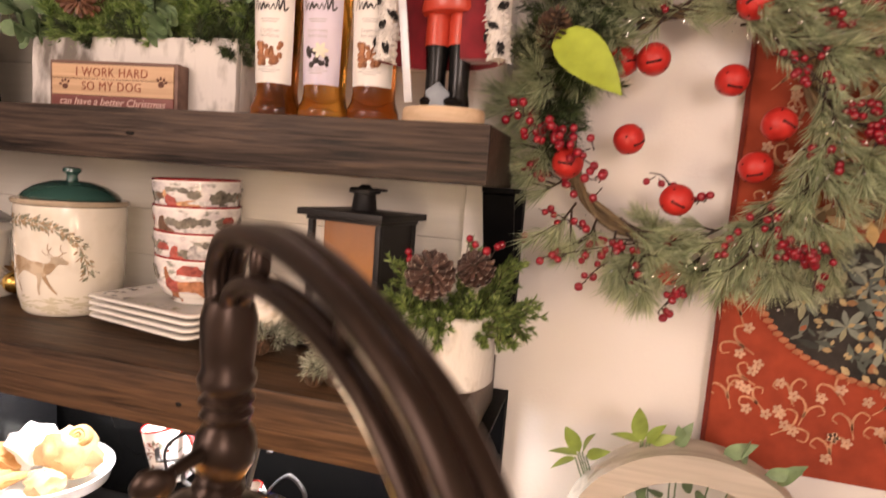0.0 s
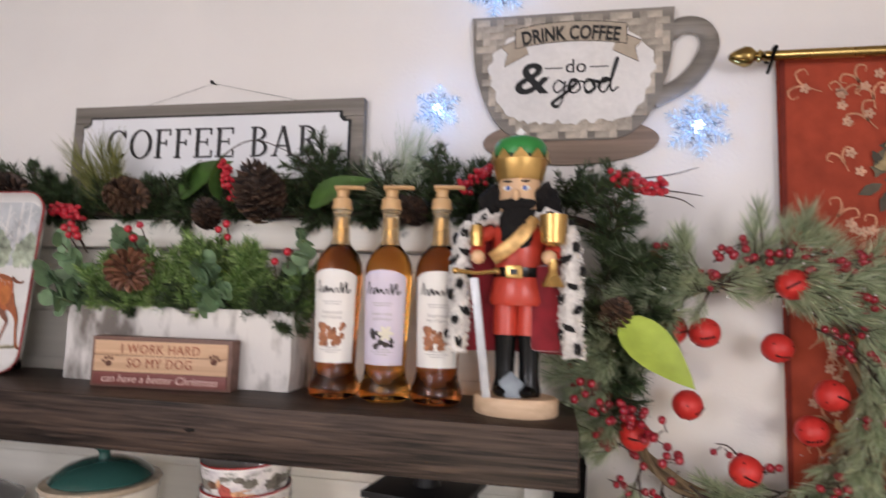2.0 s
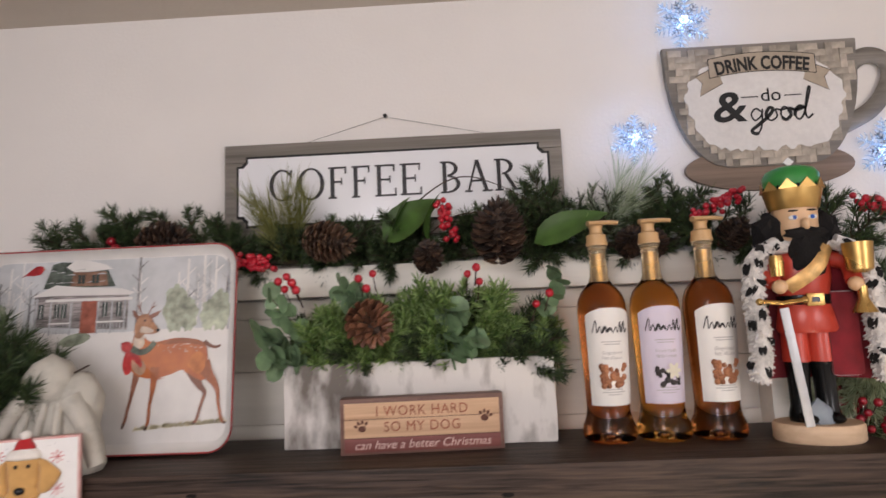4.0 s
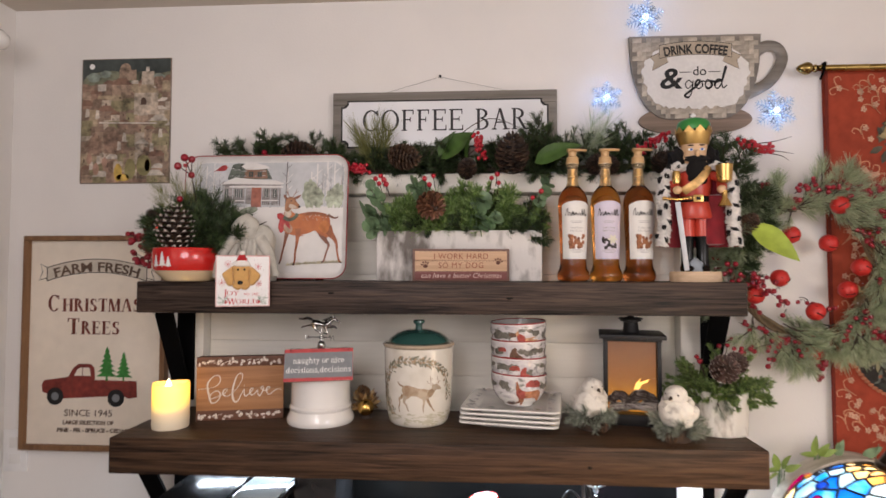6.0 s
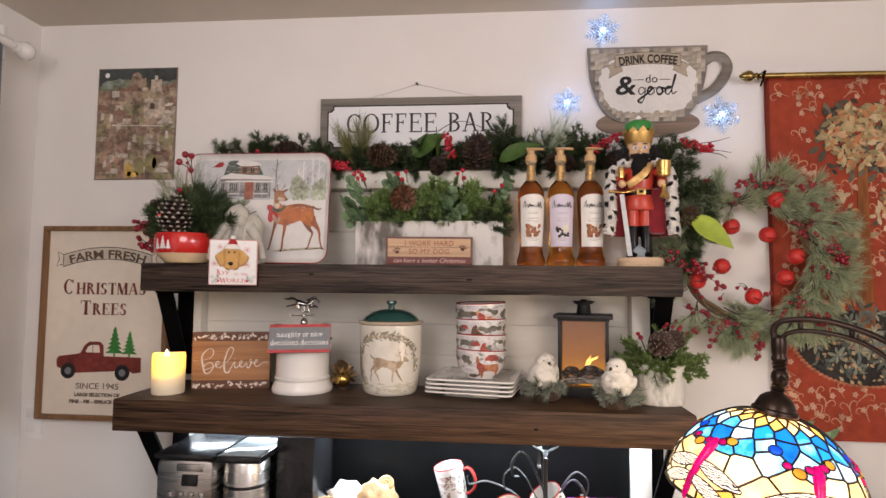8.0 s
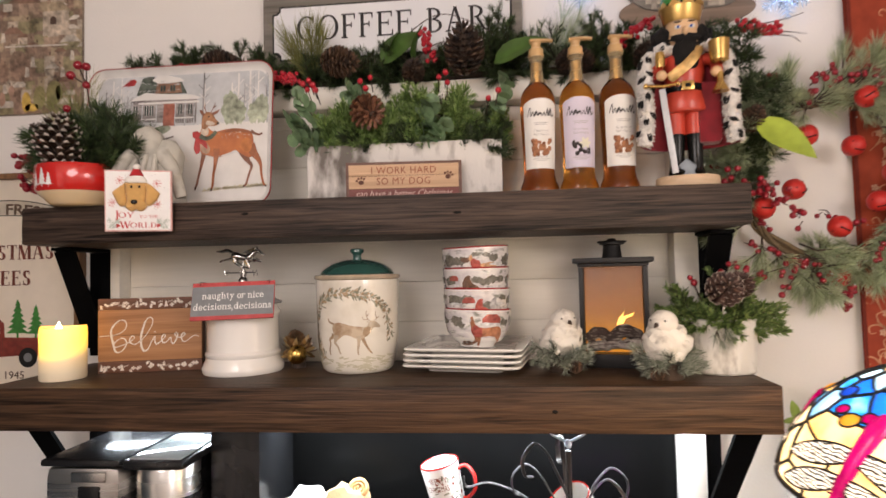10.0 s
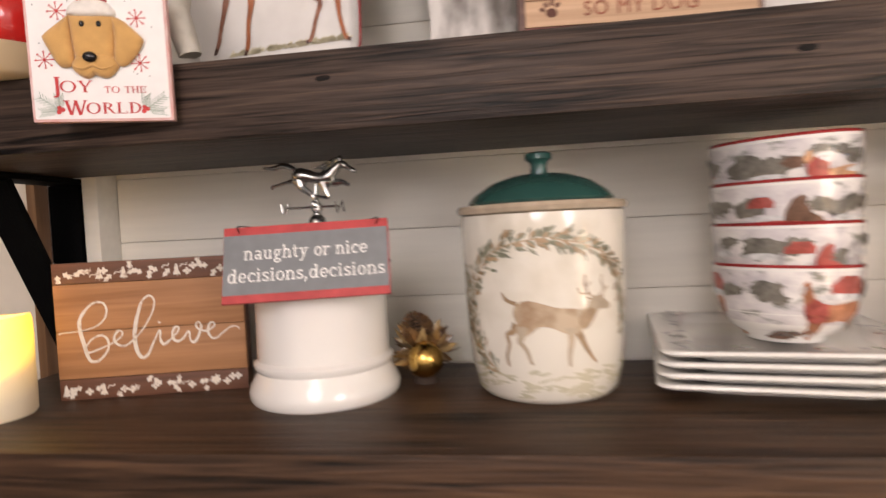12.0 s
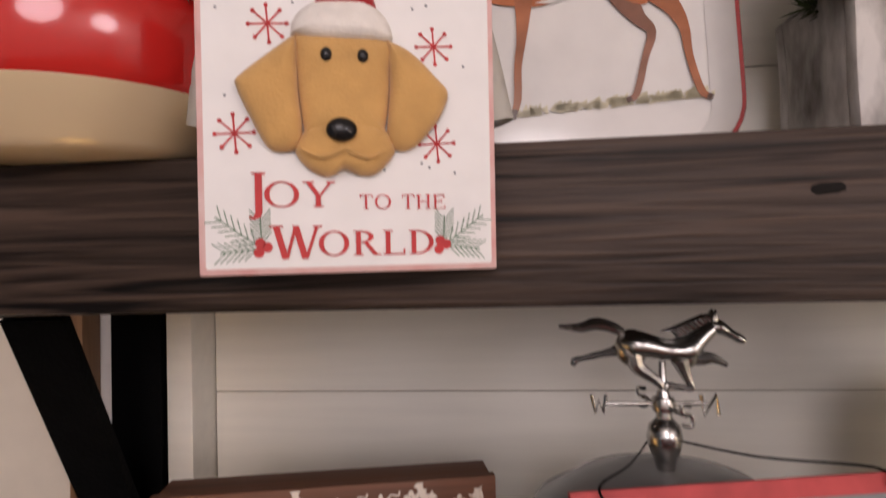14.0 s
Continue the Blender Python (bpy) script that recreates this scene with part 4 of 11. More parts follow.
    for pts, w, m in (([(0.0545, 0.122), (0.0500, 0.098), (0.0465, 0.080), (0.0425, 0.062), (0.0405, 0.050), (0.0362, 0.037)], (0.0125, 0.0075, 0.0050, 0.0042, 0.0046, 0.0030), DEER_BROWN),
                      ([(0.0795, 0.122), (0.0785, 0.098), (0.0770, 0.083), (0.0745, 0.066), (0.0738, 0.046), (0.0705, 0.0335)], (0.0140, 0.0085, 0.0058, 0.0046, 0.0048, 0.0032), DEER_LEG),
                      ([(0.130, 0.124), (0.1400, 0.105), (0.1474, 0.0925), (0.1545, 0.083), (0.1499, 0.067), (0.1439, 0.0454), (0.138, 0.0415)], (0.0200, 0.0150, 0.0090, 0.0056, 0.0042, 0.0042, 0.0036), DEER_BROWN),
                      ([(0.150, 0.126), (0.1580, 0.110), (0.1680, 0.097), (0.1735, 0.084), (0.1753, 0.067), (0.1808, 0.0450), (0.187, 0.0405)], (0.0220, 0.0160, 0.0100, 0.0060, 0.0044, 0.0044, 0.0036), DEER_LEG)):
        q = smooth_line([(x, z, 0) for x, z in pts], 4)
        left, right = [], []
        for i, v in enumerate(q):
            d = (q[min(i + 1, len(q) - 1)] - q[max(i - 1, 0)]).normalized()
            k = float(np.interp(i / 4, range(len(w)), w)) / 2
            left.append((v.x - d.y * k, v.y + d.x * k))
            right.append((v.x + d.y * k, v.y - d.x * k))
        part("painted_leg", flat([left + right[::-1]], 0.0003, lv(5.6 if m is DEER_BROWN else 6.6)), m, deer)
        part("painted_hoof", flat([[left[-3], left[-1], right[-1], right[-3]]], 0.0003, lv(7.0)), hoof, deer)
    part("painted_tail", flat([stroke([(0.151, 0.156), (0.159, 0.1505), (0.168, 0.1475), (0.1755, 0.150)], 0.0062, True, 0.5)], 0.0003, lv(6.5)), DEER_BROWN, deer)
    pale = material("deer_pale", (0.58, 0.48, 0.38), 0.15, vary=0.3, scale=90, coat=0.6)
    part("painted_neck", flat([curve([(0.047, 0.171), (0.045, 0.158), (0.047, 0.150), (0.057, 0.150), (0.062, 0.158), (0.058, 0.170)])], 0.0003, lv(7)), pale, deer)
    part("painted_belly", flat([curve([(0.086, 0.1065), (0.103, 0.1105), (0.118, 0.1165), (0.124, 0.1145), (0.112, 0.1115), (0.098, 0.1060)])], 0.0003, lv(7.5)), SNOW, deer)
    part("painted_chest", flat([curve([(0.041, 0.132), (0.048, 0.117), (0.060, 0.111), (0.066, 0.122), (0.058, 0.134), (0.048, 0.138)])], 0.0003, lv(7.2)), material("deer_chest", (0.50, 0.32, 0.22), 0.15, vary=0.35, scale=80, coat=0.6), deer)
    part("painted_back", flat([curve([(0.080, 0.1575), (0.110, 0.1625), (0.131, 0.161), (0.147, 0.1565), (0.153, 0.149), (0.142, 0.152), (0.118, 0.155), (0.094, 0.154)])], 0.0003, lv(7)), DEER_LEG, deer)
    part("painted_haunch", flat([curve([(0.128, 0.122), (0.134, 0.138), (0.146, 0.142), (0.154, 0.132), (0.152, 0.116), (0.142, 0.110)])], 0.0003, lv(7.1)), material("deer_haunch", (0.62, 0.22, 0.07), 0.15, vary=0.3, scale=60, coat=0.6), deer)
    head = part("painted_head", flat([curve([(0.0475, 0.190), (0.0505, 0.197), (0.0599, 0.2000), (0.0689, 0.1955), (0.0746, 0.186), (0.0812, 0.1775), (0.0805, 0.1722), (0.0715, 0.1700), (0.0610, 0.1700), (0.0545, 0.1640), (0.047, 0.166), (0.0450, 0.178)])], 0.0003, lv(7.6)), material("deer_face", (0.42, 0.21, 0.11), 0.15, vary=0.35, scale=110, coat=0.6), deer)
    part("painted_cheek", flat([curve([(0.056, 0.182), (0.066, 0.180), (0.074, 0.175), (0.071, 0.1715), (0.060, 0.1715), (0.054, 0.175)])], 0.0003, lv(8)), pale, head)
    for o, m in (([(0.0520, 0.1955), (0.0450, 0.2045), (0.0400, 0.2060), (0.0418, 0.1990), (0.0475, 0.1915)], DEER_BROWN), ([(0.0640, 0.1965), (0.0735, 0.2010), (0.0842, 0.2050), (0.0790, 0.1970), (0.0700, 0.1925)], DEER_BROWN),
                 (oval(0.0805, 0.1752, 0.0028, 0.0024, 10), INK), (oval(0.0604, 0.1900, 0.0021, 0.0015, 10, -10), INK), (oval(0.0715, 0.1885, 0.0012, 0.0011, 8), INK)):
        part("painted_face_mark", flat([o], 0.0003, lv(8.3)), m, head)
    for pts in ([(0.0555, 0.199), (0.0515, 0.208), (0.0525, 0.2185)], [(0.0645, 0.199), (0.0695, 0.209), (0.0735, 0.2185)], [(0.0515, 0.207), (0.0475, 0.214)], [(0.0695, 0.2085), (0.0765, 0.2125)]):
        part("painted_antler", flat([stroke(pts, 0.0016, len(pts) > 2, 0.5)], 0.0003, lv(8)), DEER_BROWN, head)
    red = material("scarf_red", (0.46, 0.05, 0.05), 0.15, vary=0.45, scale=120, coat=0.6)
    part("painted_bow", flat([curve([(0.0268, 0.1585), (0.0380, 0.1600), (0.0455, 0.1500), (0.0400, 0.1430), (0.0290, 0.1470)])], 0.0003, lv(8.4)), red, p)
    part("painted_ribbon", flat([curve([(0.036, 0.150), (0.0327, 0.140), (0.0311, 0.124), (0.0365, 0.1125), (0.0440, 0.117), (0.0445, 0.134), (0.0515, 0.128), (0.0600, 0.1225), (0.0570, 0.136), (0.046, 0.149)])], 0.0003, lv(8.2)), red, p)
    part("painted_collar", flat([stroke([(0.0430, 0.1500), (0.0560, 0.1440), (0.0680, 0.1475), (0.0775, 0.1580)], 0.0095, True, 0.2)], 0.0003, lv(8.5)), material("garland_green", (0.10, 0.12, 0.085), 0.15, vary=0.6, scale=160, coat=0.6), p)
    rng = random.Random(3)
    spots = bmesh.new()
    for k in range(26):
        x = rng.uniform(0.082, 0.148)
        plate2d(spots, oval(x, rng.uniform(0.142, 0.155), 0.0011, 0.0008, 6), 0, pose(0, -0.0122 - 0.0002 * 8.6, 0))
    tagged(part("painted_spots", spots, pale, deer), kind="stuff")
    part("painted_bush", flat([oval(-0.045, 0.166, 0.024, 0.009, 18, 12)], 0.0003, lv(5)), PLATE_GREEN, p)
    rng = random.Random(8)
    bm = bmesh.new()
    for k in range(120):
        x = 0.052 + 0.132 * rng.random()
        h = 0.001 + 0.005 * rng.random()
        plate2d(bm, [(x, 0.033 + 0.06 * (x - 0.06) + 0.006 * rng.random()), (x + 0.005, 0.034 + 0.06 * (x - 0.06)), (x + 0.003 + 0.004 * rng.random(), 0.036 + 0.06 * (x - 0.06) + h)], 0.0003, lv(5))
    tagged(part("painted_grass", bm, OLIVE, p), kind="stuff")
    bm = bmesh.new()
    for x in (-0.12, 0.13):
        tube(bm, smooth_line([(x, 0.004, 0.0036), (x, 0.02, 0.0036), (x, 0.055, 0.004), (x, 0.028, 0.10)], 5), 0.0035, 8)
    tube(bm, [(-0.12, 0.055, 0.004), (0.13, 0.055, 0.004)], 0.003, 8)
    stand = tagged(part("plate_stand", bm, BLACK_METAL), "black wire easel holding the platter", "plate stand")
    stand.matrix_world = pose(-0.4274, -0.145, US)


deer_platter()


def dog_face(m, y0):
    """A felt dog's head with a small hat, as one plain shape."""
    s = Plain()
    felt = material("tan_felt", (0.60, 0.35, 0.115), 0.95, vary=0.12, scale=90, bump=0.25, bump_scale=700, sheen=0.4)
    redf = material("red_felt", (0.45, 0.015, 0.02), 0.95, vary=0.15, scale=90, bump=0.4, bump_scale=700, sheen=0.4)
    fluff = material("white_fluff", (0.80, 0.76, 0.70), 1.0, vary=0.1, scale=150, bump=0.25, bump_scale=500)
    y1 = y0 + 0.0035
    s(felt, puff, [(-0.0225, 0.0905), (-0.0215, 0.080), (-0.0203, 0.066), (-0.0188, 0.055), (-0.0170, 0.050), (0.0115, 0.050), (0.0124, 0.0555), (0.0140, 0.066), (0.0146, 0.078), (0.0150, 0.0905), (-0.004, 0.0935)], 0.0062, y1 - 0.0006)
    s(felt, puff, [(-0.0175, 0.0560), (-0.0222, 0.0480), (-0.0190, 0.0415), (-0.0125, 0.0372), (-0.0078, 0.0374), (-0.0037, 0.0398), (0.0025, 0.0374), (0.0085, 0.0382), (0.0142, 0.0440), (0.0160, 0.0490), (0.0115, 0.0560), (-0.003, 0.0600)], 0.0066, y1 - 0.0012)
    s(felt, puff, [(-0.0205, 0.0915), (-0.0300, 0.0840), (-0.0420, 0.0740), (-0.0428, 0.0700), (-0.0390, 0.0610), (-0.0330, 0.0492), (-0.0285, 0.0462), (-0.0215, 0.0475), (-0.0192, 0.0550), (-0.0205, 0.0700)], 0.0058, y1 - 0.0020)
    s(felt, puff, [(0.0130, 0.0905), (0.0225, 0.0860), (0.0330, 0.0760), (0.0374, 0.0705), (0.0360, 0.0650), (0.0322, 0.0580), (0.0235, 0.0486), (0.0165, 0.0475), (0.0128, 0.0530), (0.0142, 0.0720)], 0.0058, y1 - 0.0020)
    for k in (-1, 1):
        s(felt, tube, smooth_line([(-0.0037 + 0.0155 * k, y1 - 0.0066, 0.0465), (-0.0037 + 0.009 * k, y1 - 0.0086, 0.0437), (-0.0037 + 0.004 * k, y1 - 0.0084, 0.0450), (-0.0037, y1 - 0.0080, 0.0472)], 3), [0.0008, 0.0014], 6)
        s(BLACK_PLASTIC, blob, (-0.0031 + 0.0068 * k, y1 - 0.0066, 0.0822), (0.0022, 0.0018, 0.0027), 2)
    s(BLACK_PLASTIC, blob, (-0.0048, y1 - 0.0088, 0.0537), (0.0058, 0.0036, 0.0046), 3)
    s(fluff, puff, [(-0.0232, 0.0905), (-0.0218, 0.0970), (-0.0152, 0.1025), (-0.004, 0.1040), (0.0063, 0.1038), (0.0140, 0.0980), (0.0154, 0.0900), (0.005, 0.0885), (-0.012, 0.0885)], 0.0085, y1)
    s(redf, puff, [(-0.0150, 0.1005), (-0.0120, 0.1080), (-0.0070, 0.1165), (0.0010, 0.1190), (0.0055, 0.1120), (0.0085, 0.1010)], 0.0070, y1 - 0.0002)
    s(fluff, blob, (-0.001, y1 - 0.003, 0.1190), (0.0066, 0.0052, 0.0060), 2, 0.25)
    ob = part("dog_head", s.bm, s.mats, m, "tan felt dog head with a red and white hat")
    return ob


def joy_sign():
    W, H, T = 0.115, 0.114, 0.009
    s = thing("joy_plaque", (-0.4195, -0.2985, 1.6115), (2, 0, 18), "small white wooden plaque with felt dog head, on shelf edge", "plaque")
    part("board", boxed((-W / 2, 0, 0), (W / 2, T, H), 0.0012), material("worn_red_edge", (0.60, 0.22, 0.20), 0.7, vary=0.3, scale=60, colour2=(0.75, 0.62, 0.58)), s, "worn red edges")
    part("front", flat([rounded(W - 0.005, H - 0.005, 0.001, 2, -W / 2 + 0.0025, 0.0025)], 0.0005), WHITE_PAINT, s)
    part("hook", boxed((0.02, T + 0.0002, 0.03), (0.03, T + 0.006, 0.05)), BLACK_METAL, s)
    dog_face(s, -0.004)
    y = -0.0009
    roman(s, "J", 0.0136, 0.0072, RED_INK, (-0.0362, y, 0.0318), 0.0003, "word_joy", 0.15)
    roman(s, "OY", 0.0098, 0.0265, RED_INK, (-0.0208, y, 0.0304), 0.0003, "word_joy", 0.13)
    roman(s, "TO THE", 0.0056, 0.0345, RED_INK, (0.0190, y, 0.0275), 0.0003, "word_to_the", 0.11)
    roman(s, "W", 0.0126, 0.0190, RED_INK, (-0.0222, y, 0.0122), 0.0003, "word_world", 0.14)
    roman(s, "ORLD", 0.0096, 0.0462, RED_INK, (0.0088, y, 0.0115), 0.0003, "word_world", 0.14)
    for x, z in ((-0.0313, 0.0947), (0.0323, 0.0893), (-0.0439, 0.0532), (0.0329, 0.0506)):
        bm = bmesh.new()
        for k in range(4):
            a = radians(45 * k + 4)
            r = 0.0070
            ribbon(bm, [(x - r * math.cos(a), z - r * math.sin(a)), (x + r * math.cos(a), z + r * math.sin(a))], 0.0007, 0.0009, smooth=False)
            for q in (-1, 1):
                plate2d(bm, oval(x + q * r * math.cos(a), z + q * r * math.sin(a), 0.0009, 0.0009, 6), 0, pose(0, -0.0009, 0))
        part("painted_star", bm, RED_INK, s)
    bm = bmesh.new()
    rng = random.Random(5)
    for k in range(14):
        plate2d(bm, oval(-0.05 + 0.1 * rng.random(), 0.03 + 0.08 * rng.random(), 0.0006, 0.0006, 6), 0, pose(0, -0.0008, 0))
    tagged(part("painted_dots", bm, GREY_PAINT, s), kind="stuff")
    for k in (-1, 1):
        bm = bmesh.new()
        for a0 in (-6, 36, 88):
            p0 = Vector((0.035 * k, 0.0100))
            d = Vector((k * math.cos(radians(a0)), math.sin(radians(a0))))
            L = {-6: 0.0150, 36: 0.0205, 88: 0.0120}[a0]
            ribbon(bm, [(p0.x, p0.y), (p0.x + d.x * L, p0.y + d.y * L)], 0.0005, 0.0008, smooth=False)
            for j in range(1, 7):
                q = p0 + d * L * j / 7
                for t in (-40, 40):
                    e = Matrix.Rotation(radians(t), 2) @ d * 0.006
                    ribbon(bm, [(q.x, q.y), (q.x + e.x, q.y + e.y)], 0.0004, 0.0008, smooth=False)
        part("painted_sprig", bm, material("sprig_green", (0.16, 0.26, 0.17), 0.7, vary=0.2), s)
    for k in (-1, 1):
        bm = bmesh.new()
        for dx, dz in ((0, 0), (0.003, 0.002), (0.0005, 0.0035)):
            bm = bmesh.new()
            plate2d(bm, oval(0.0345 * k + dx - 0.0015, 0.0085 + dz, 0.002, 0.002, 10), 0, pose(0, -0.0011, 0))
            part("painted_berry", bm, RED_INK, s)


joy_sign()


def little_tree(x, z, h, tiers=4):
    """The outline of a small painted fir."""
    left, right = [], []
    for k in range(tiers):
        a, b = h * (0.12 + 0.88 * k / tiers), h * (0.12 + 0.88 * (k + 1) / tiers)
        w = h * 0.30 * (1 - k / tiers) + 0.02 * h
        left += [(x - w, z + a), (x - w * 0.42, z + b * 0.94)]
        right += [(x + w, z + a), (x + w * 0.42, z + b * 0.94)]
    return [(x + 0.03 * h, z), (x + 0.03 * h, z + 0.12 * h), *right, (x, z + h), *left[::-1], (x - 0.03 * h, z + 0.12 * h), (x - 0.03 * h, z)]


def red_bowl():
    b = thing("dog_bowl", (-0.567, -0.248, US), label="red glazed bowl with cream foot and white trees, holding greenery", category="bowl")
    part("foot", turned([(0, 0), (0.052, 0), (0.058, 0.004), (0.0775, 0.024), (0.0775, 0.0248), (0, 0.0248)]), material("buff_glaze", (0.74, 0.60, 0.38), 0.18, vary=0.08, scale=12, coat=0.5), b, "cream glazed foot")
    part("wall", turned([(0.0776, 0.0242), (0.0810, 0.028), (0.0828, 0.05), (0.083, 0.073), (0.081, 0.0755), (0.079, 0.073), (0.077, 0.04), (0.064, 0.03), (0, 0.029)]), RED_GLAZE, b)
    for x, h in ((-0.044, 0.03), (-0.024, 0.036), (-0.008, 0.026), (0.108, 0.024), (0.124, 0.034), (0.140, 0.027)):
        tree = flat([little_tree(x, 0.031, h)], 0)
        wrap(tree, lambda z: 0.0812 + 0.0018 * (z - 0.03) / 0.04, lift=0.0007, cuts=2)
        part("painted_tree", tree, WHITE_GLAZE, b, "white painted tree")


red_bowl()


def pine_cone(parent, place, size, turn=(0, 0, 0), mat=None, seed=0, fat=0.62, name="pine_cone", rows=10, frost=None):
    """A cone of overlapping scales round a core, standing on its stem; frost: the paint on the scales' tips."""
    c, tips = Cloud(seed), Cloud(seed + 1)
    m = pose(*place, *turn)
    for i in range(rows):
        t = i / (rows - 1)
        z = size * (0.04 + 0.92 * t)
        r = size * 0.5 * fat * (math.sin(math.pi * (0.18 + 0.76 * t)) ** 0.8) + 0.001
        n = max(4, int(5 + 6 * r / (size * 0.3)))
        for k in range(n):
            a = 2 * math.pi * (k + 0.5 * (i % 2)) / n + 0.15 * c.rng.random()
            out = Vector((math.cos(a), math.sin(a), 0))
            side = Vector((-math.sin(a), math.cos(a), 0))
            w = 2.5 * r / n + 0.001
            tip = out * r + Vector((0, 0, z + size * 0.03))
            root = out * r * 0.35 + Vector((0, 0, z - size * 0.05))
            q = [root - side * w * 0.3, root + side * w * 0.3, tip * 0.96 + side * w * 0.62, tip + Vector((0, 0, size * 0.02)) + out * size * 0.02, tip * 0.96 - side * w * 0.62]
            low = [p - Vector((0, 0, size * 0.028)) for p in q]
            if frost:
                e = [tip * 0.975 + side * w * 0.50, tip + Vector((0, 0, size * 0.022)) + out * size * 0.024, tip * 0.975 - side * w * 0.50]
                e = [p + Vector((0, 0, size * 0.004)) for p in e] + [p - Vector((0, 0, size * 0.022)) + out * size * 0.003 for p in e]
                tips.add([tuple(m @ p) for p in e], [(0, 1, 2), (5, 4, 3), (1, 0, 3, 4), (2, 1, 4, 5)])
            c.add([tuple(m @ p) for p in q + low], [(0, 1, 2, 3, 4), (9, 8, 7, 6, 5), (2, 1, 6, 7), (3, 2, 7, 8), (4, 3, 8, 9), (0, 4, 9, 5)])
    ob = c.make(name, mat or CONE, parent)
    if frost:
        tips.make("frosted_tips", frost, ob, "whitened scale tips", kind="stuff")
    core = bmesh.new()
    blob(core, (0, 0, size * 0.48), (size * 0.15, size * 0.15, size * 0.42), 1, 0, 0, m)
    part("core", core, TWIG, ob)
    return ob


BERRY_MESH = {}


def berries(parent, stems, radius, mat=None, name="berry", seed=0):
    """Single berries on thin stems; stems: (root, tip) pairs."""
    mat = mat or BERRY
    if mat.name not in BERRY_MESH:
        bm = bmesh.new()
        bmesh.ops.create_uvsphere(bm, u_segments=10, v_segments=7, radius=1.0)
        me = bpy.data.meshes.new("berry")
        bm.to_mesh(me)
        bm.free()
        me.shade_smooth()
        me.materials.append(mat)
        BERRY_MESH[mat.name] = me
    rng = random.Random(seed)
    if stems:
        twigs_mesh(stems, radius * 0.18, radius * 0.14, "berry_stem", parent)
    for p, q in stems:
        ob = new("berry", BERRY_MESH[mat.name])
        ob.parent = parent
        ob.location, ob.scale = q, [radius * rng.uniform(0.85, 1.15)] * 3


def spray_of(rng, root, tip, count, reach):
    """Stems that branch off a line from root to tip."""
    root, tip = Vector(root), Vector(tip)
    out = []
    for k in range(count):
        t = 0.25 + 0.75 * (k + rng.random() * 0.6) / count
        p = root.lerp(tip, min(t, 1.0))
        off = Vector((rng.uniform(-1, 1), rng.uniform(-1, 0.4), rng.uniform(-0.6, 1))).normalized() * reach * (0.5 + rng.random())
        out.append((tuple(p - (tip - root) * 0.06), tuple(p + off)))
    out.append((tuple(root), tuple(tip)))
    return out


def leaf_mesh(bm, m, length, width, curl=0.25, fold=0.18, pointed=1.0):
    """One leaf along +x from its stalk, with a folded midrib."""
    n = 8
    rows = []
    for i in range(n + 1):
        t = i / n
        w = width / 2 * ((math.sin(math.pi * t ** (0.75)) ** 0.85) * (1 - 0.15 * pointed * t) if pointed else math.sqrt(max(0.0, 1 - (2 * t - 1) ** 2)))
        z = -curl * length * (t - 0.3) ** 2
        rows.append([bm.verts.new(m @ Vector((length * t, s * w, z + fold * abs(s) * w))) for s in (-1, -0.5, 0, 0.5, 1)])
    for a, b in zip(rows, rows[1:]):
        for k in range(4):
            bm.faces.new((a[k], a[k + 1], b[k + 1], b[k]))


def eucalyptus(parent, root, tip, seed, size=0.024, mat=None):
    """A stem with paired round leaves."""
    rng = random.Random(seed)
    root, tip = Vector(root), Vector(tip)
    line = smooth_line([root, root.lerp(tip, 0.5) + Vector((rng.uniform(-0.008, 0.008), -0.004, 0.006)), tip], 5)
    bm = bmesh.new()
    tube(bm, line, 0.0009, 5)
    st = part("eucalyptus_stem", bm, TWIG, parent)
    bm = bmesh.new()
    for i in range(2, len(line)):
        for s in (-1, 1):
            d = (tip - root).normalized()
            a = Vector((rng.uniform(-1, 1), rng.uniform(-1, 0.1), rng.uniform(-0.7, 0.9))).normalized()
            q = (0.35 * d + a).normalized().to_track_quat("X", "Y").to_matrix().to_4x4()
            leaf_mesh(bm, Matrix.Translation(line[i]) @ q @ pose(0, 0, 0, rng.uniform(0, 90)), size * rng.uniform(0.75, 1.1), size * rng.uniform(0.85, 1.1), 0.2, 0.06, 0.0)
    part("leaves", bm, mat or LEAF_DARK, st)
    return st


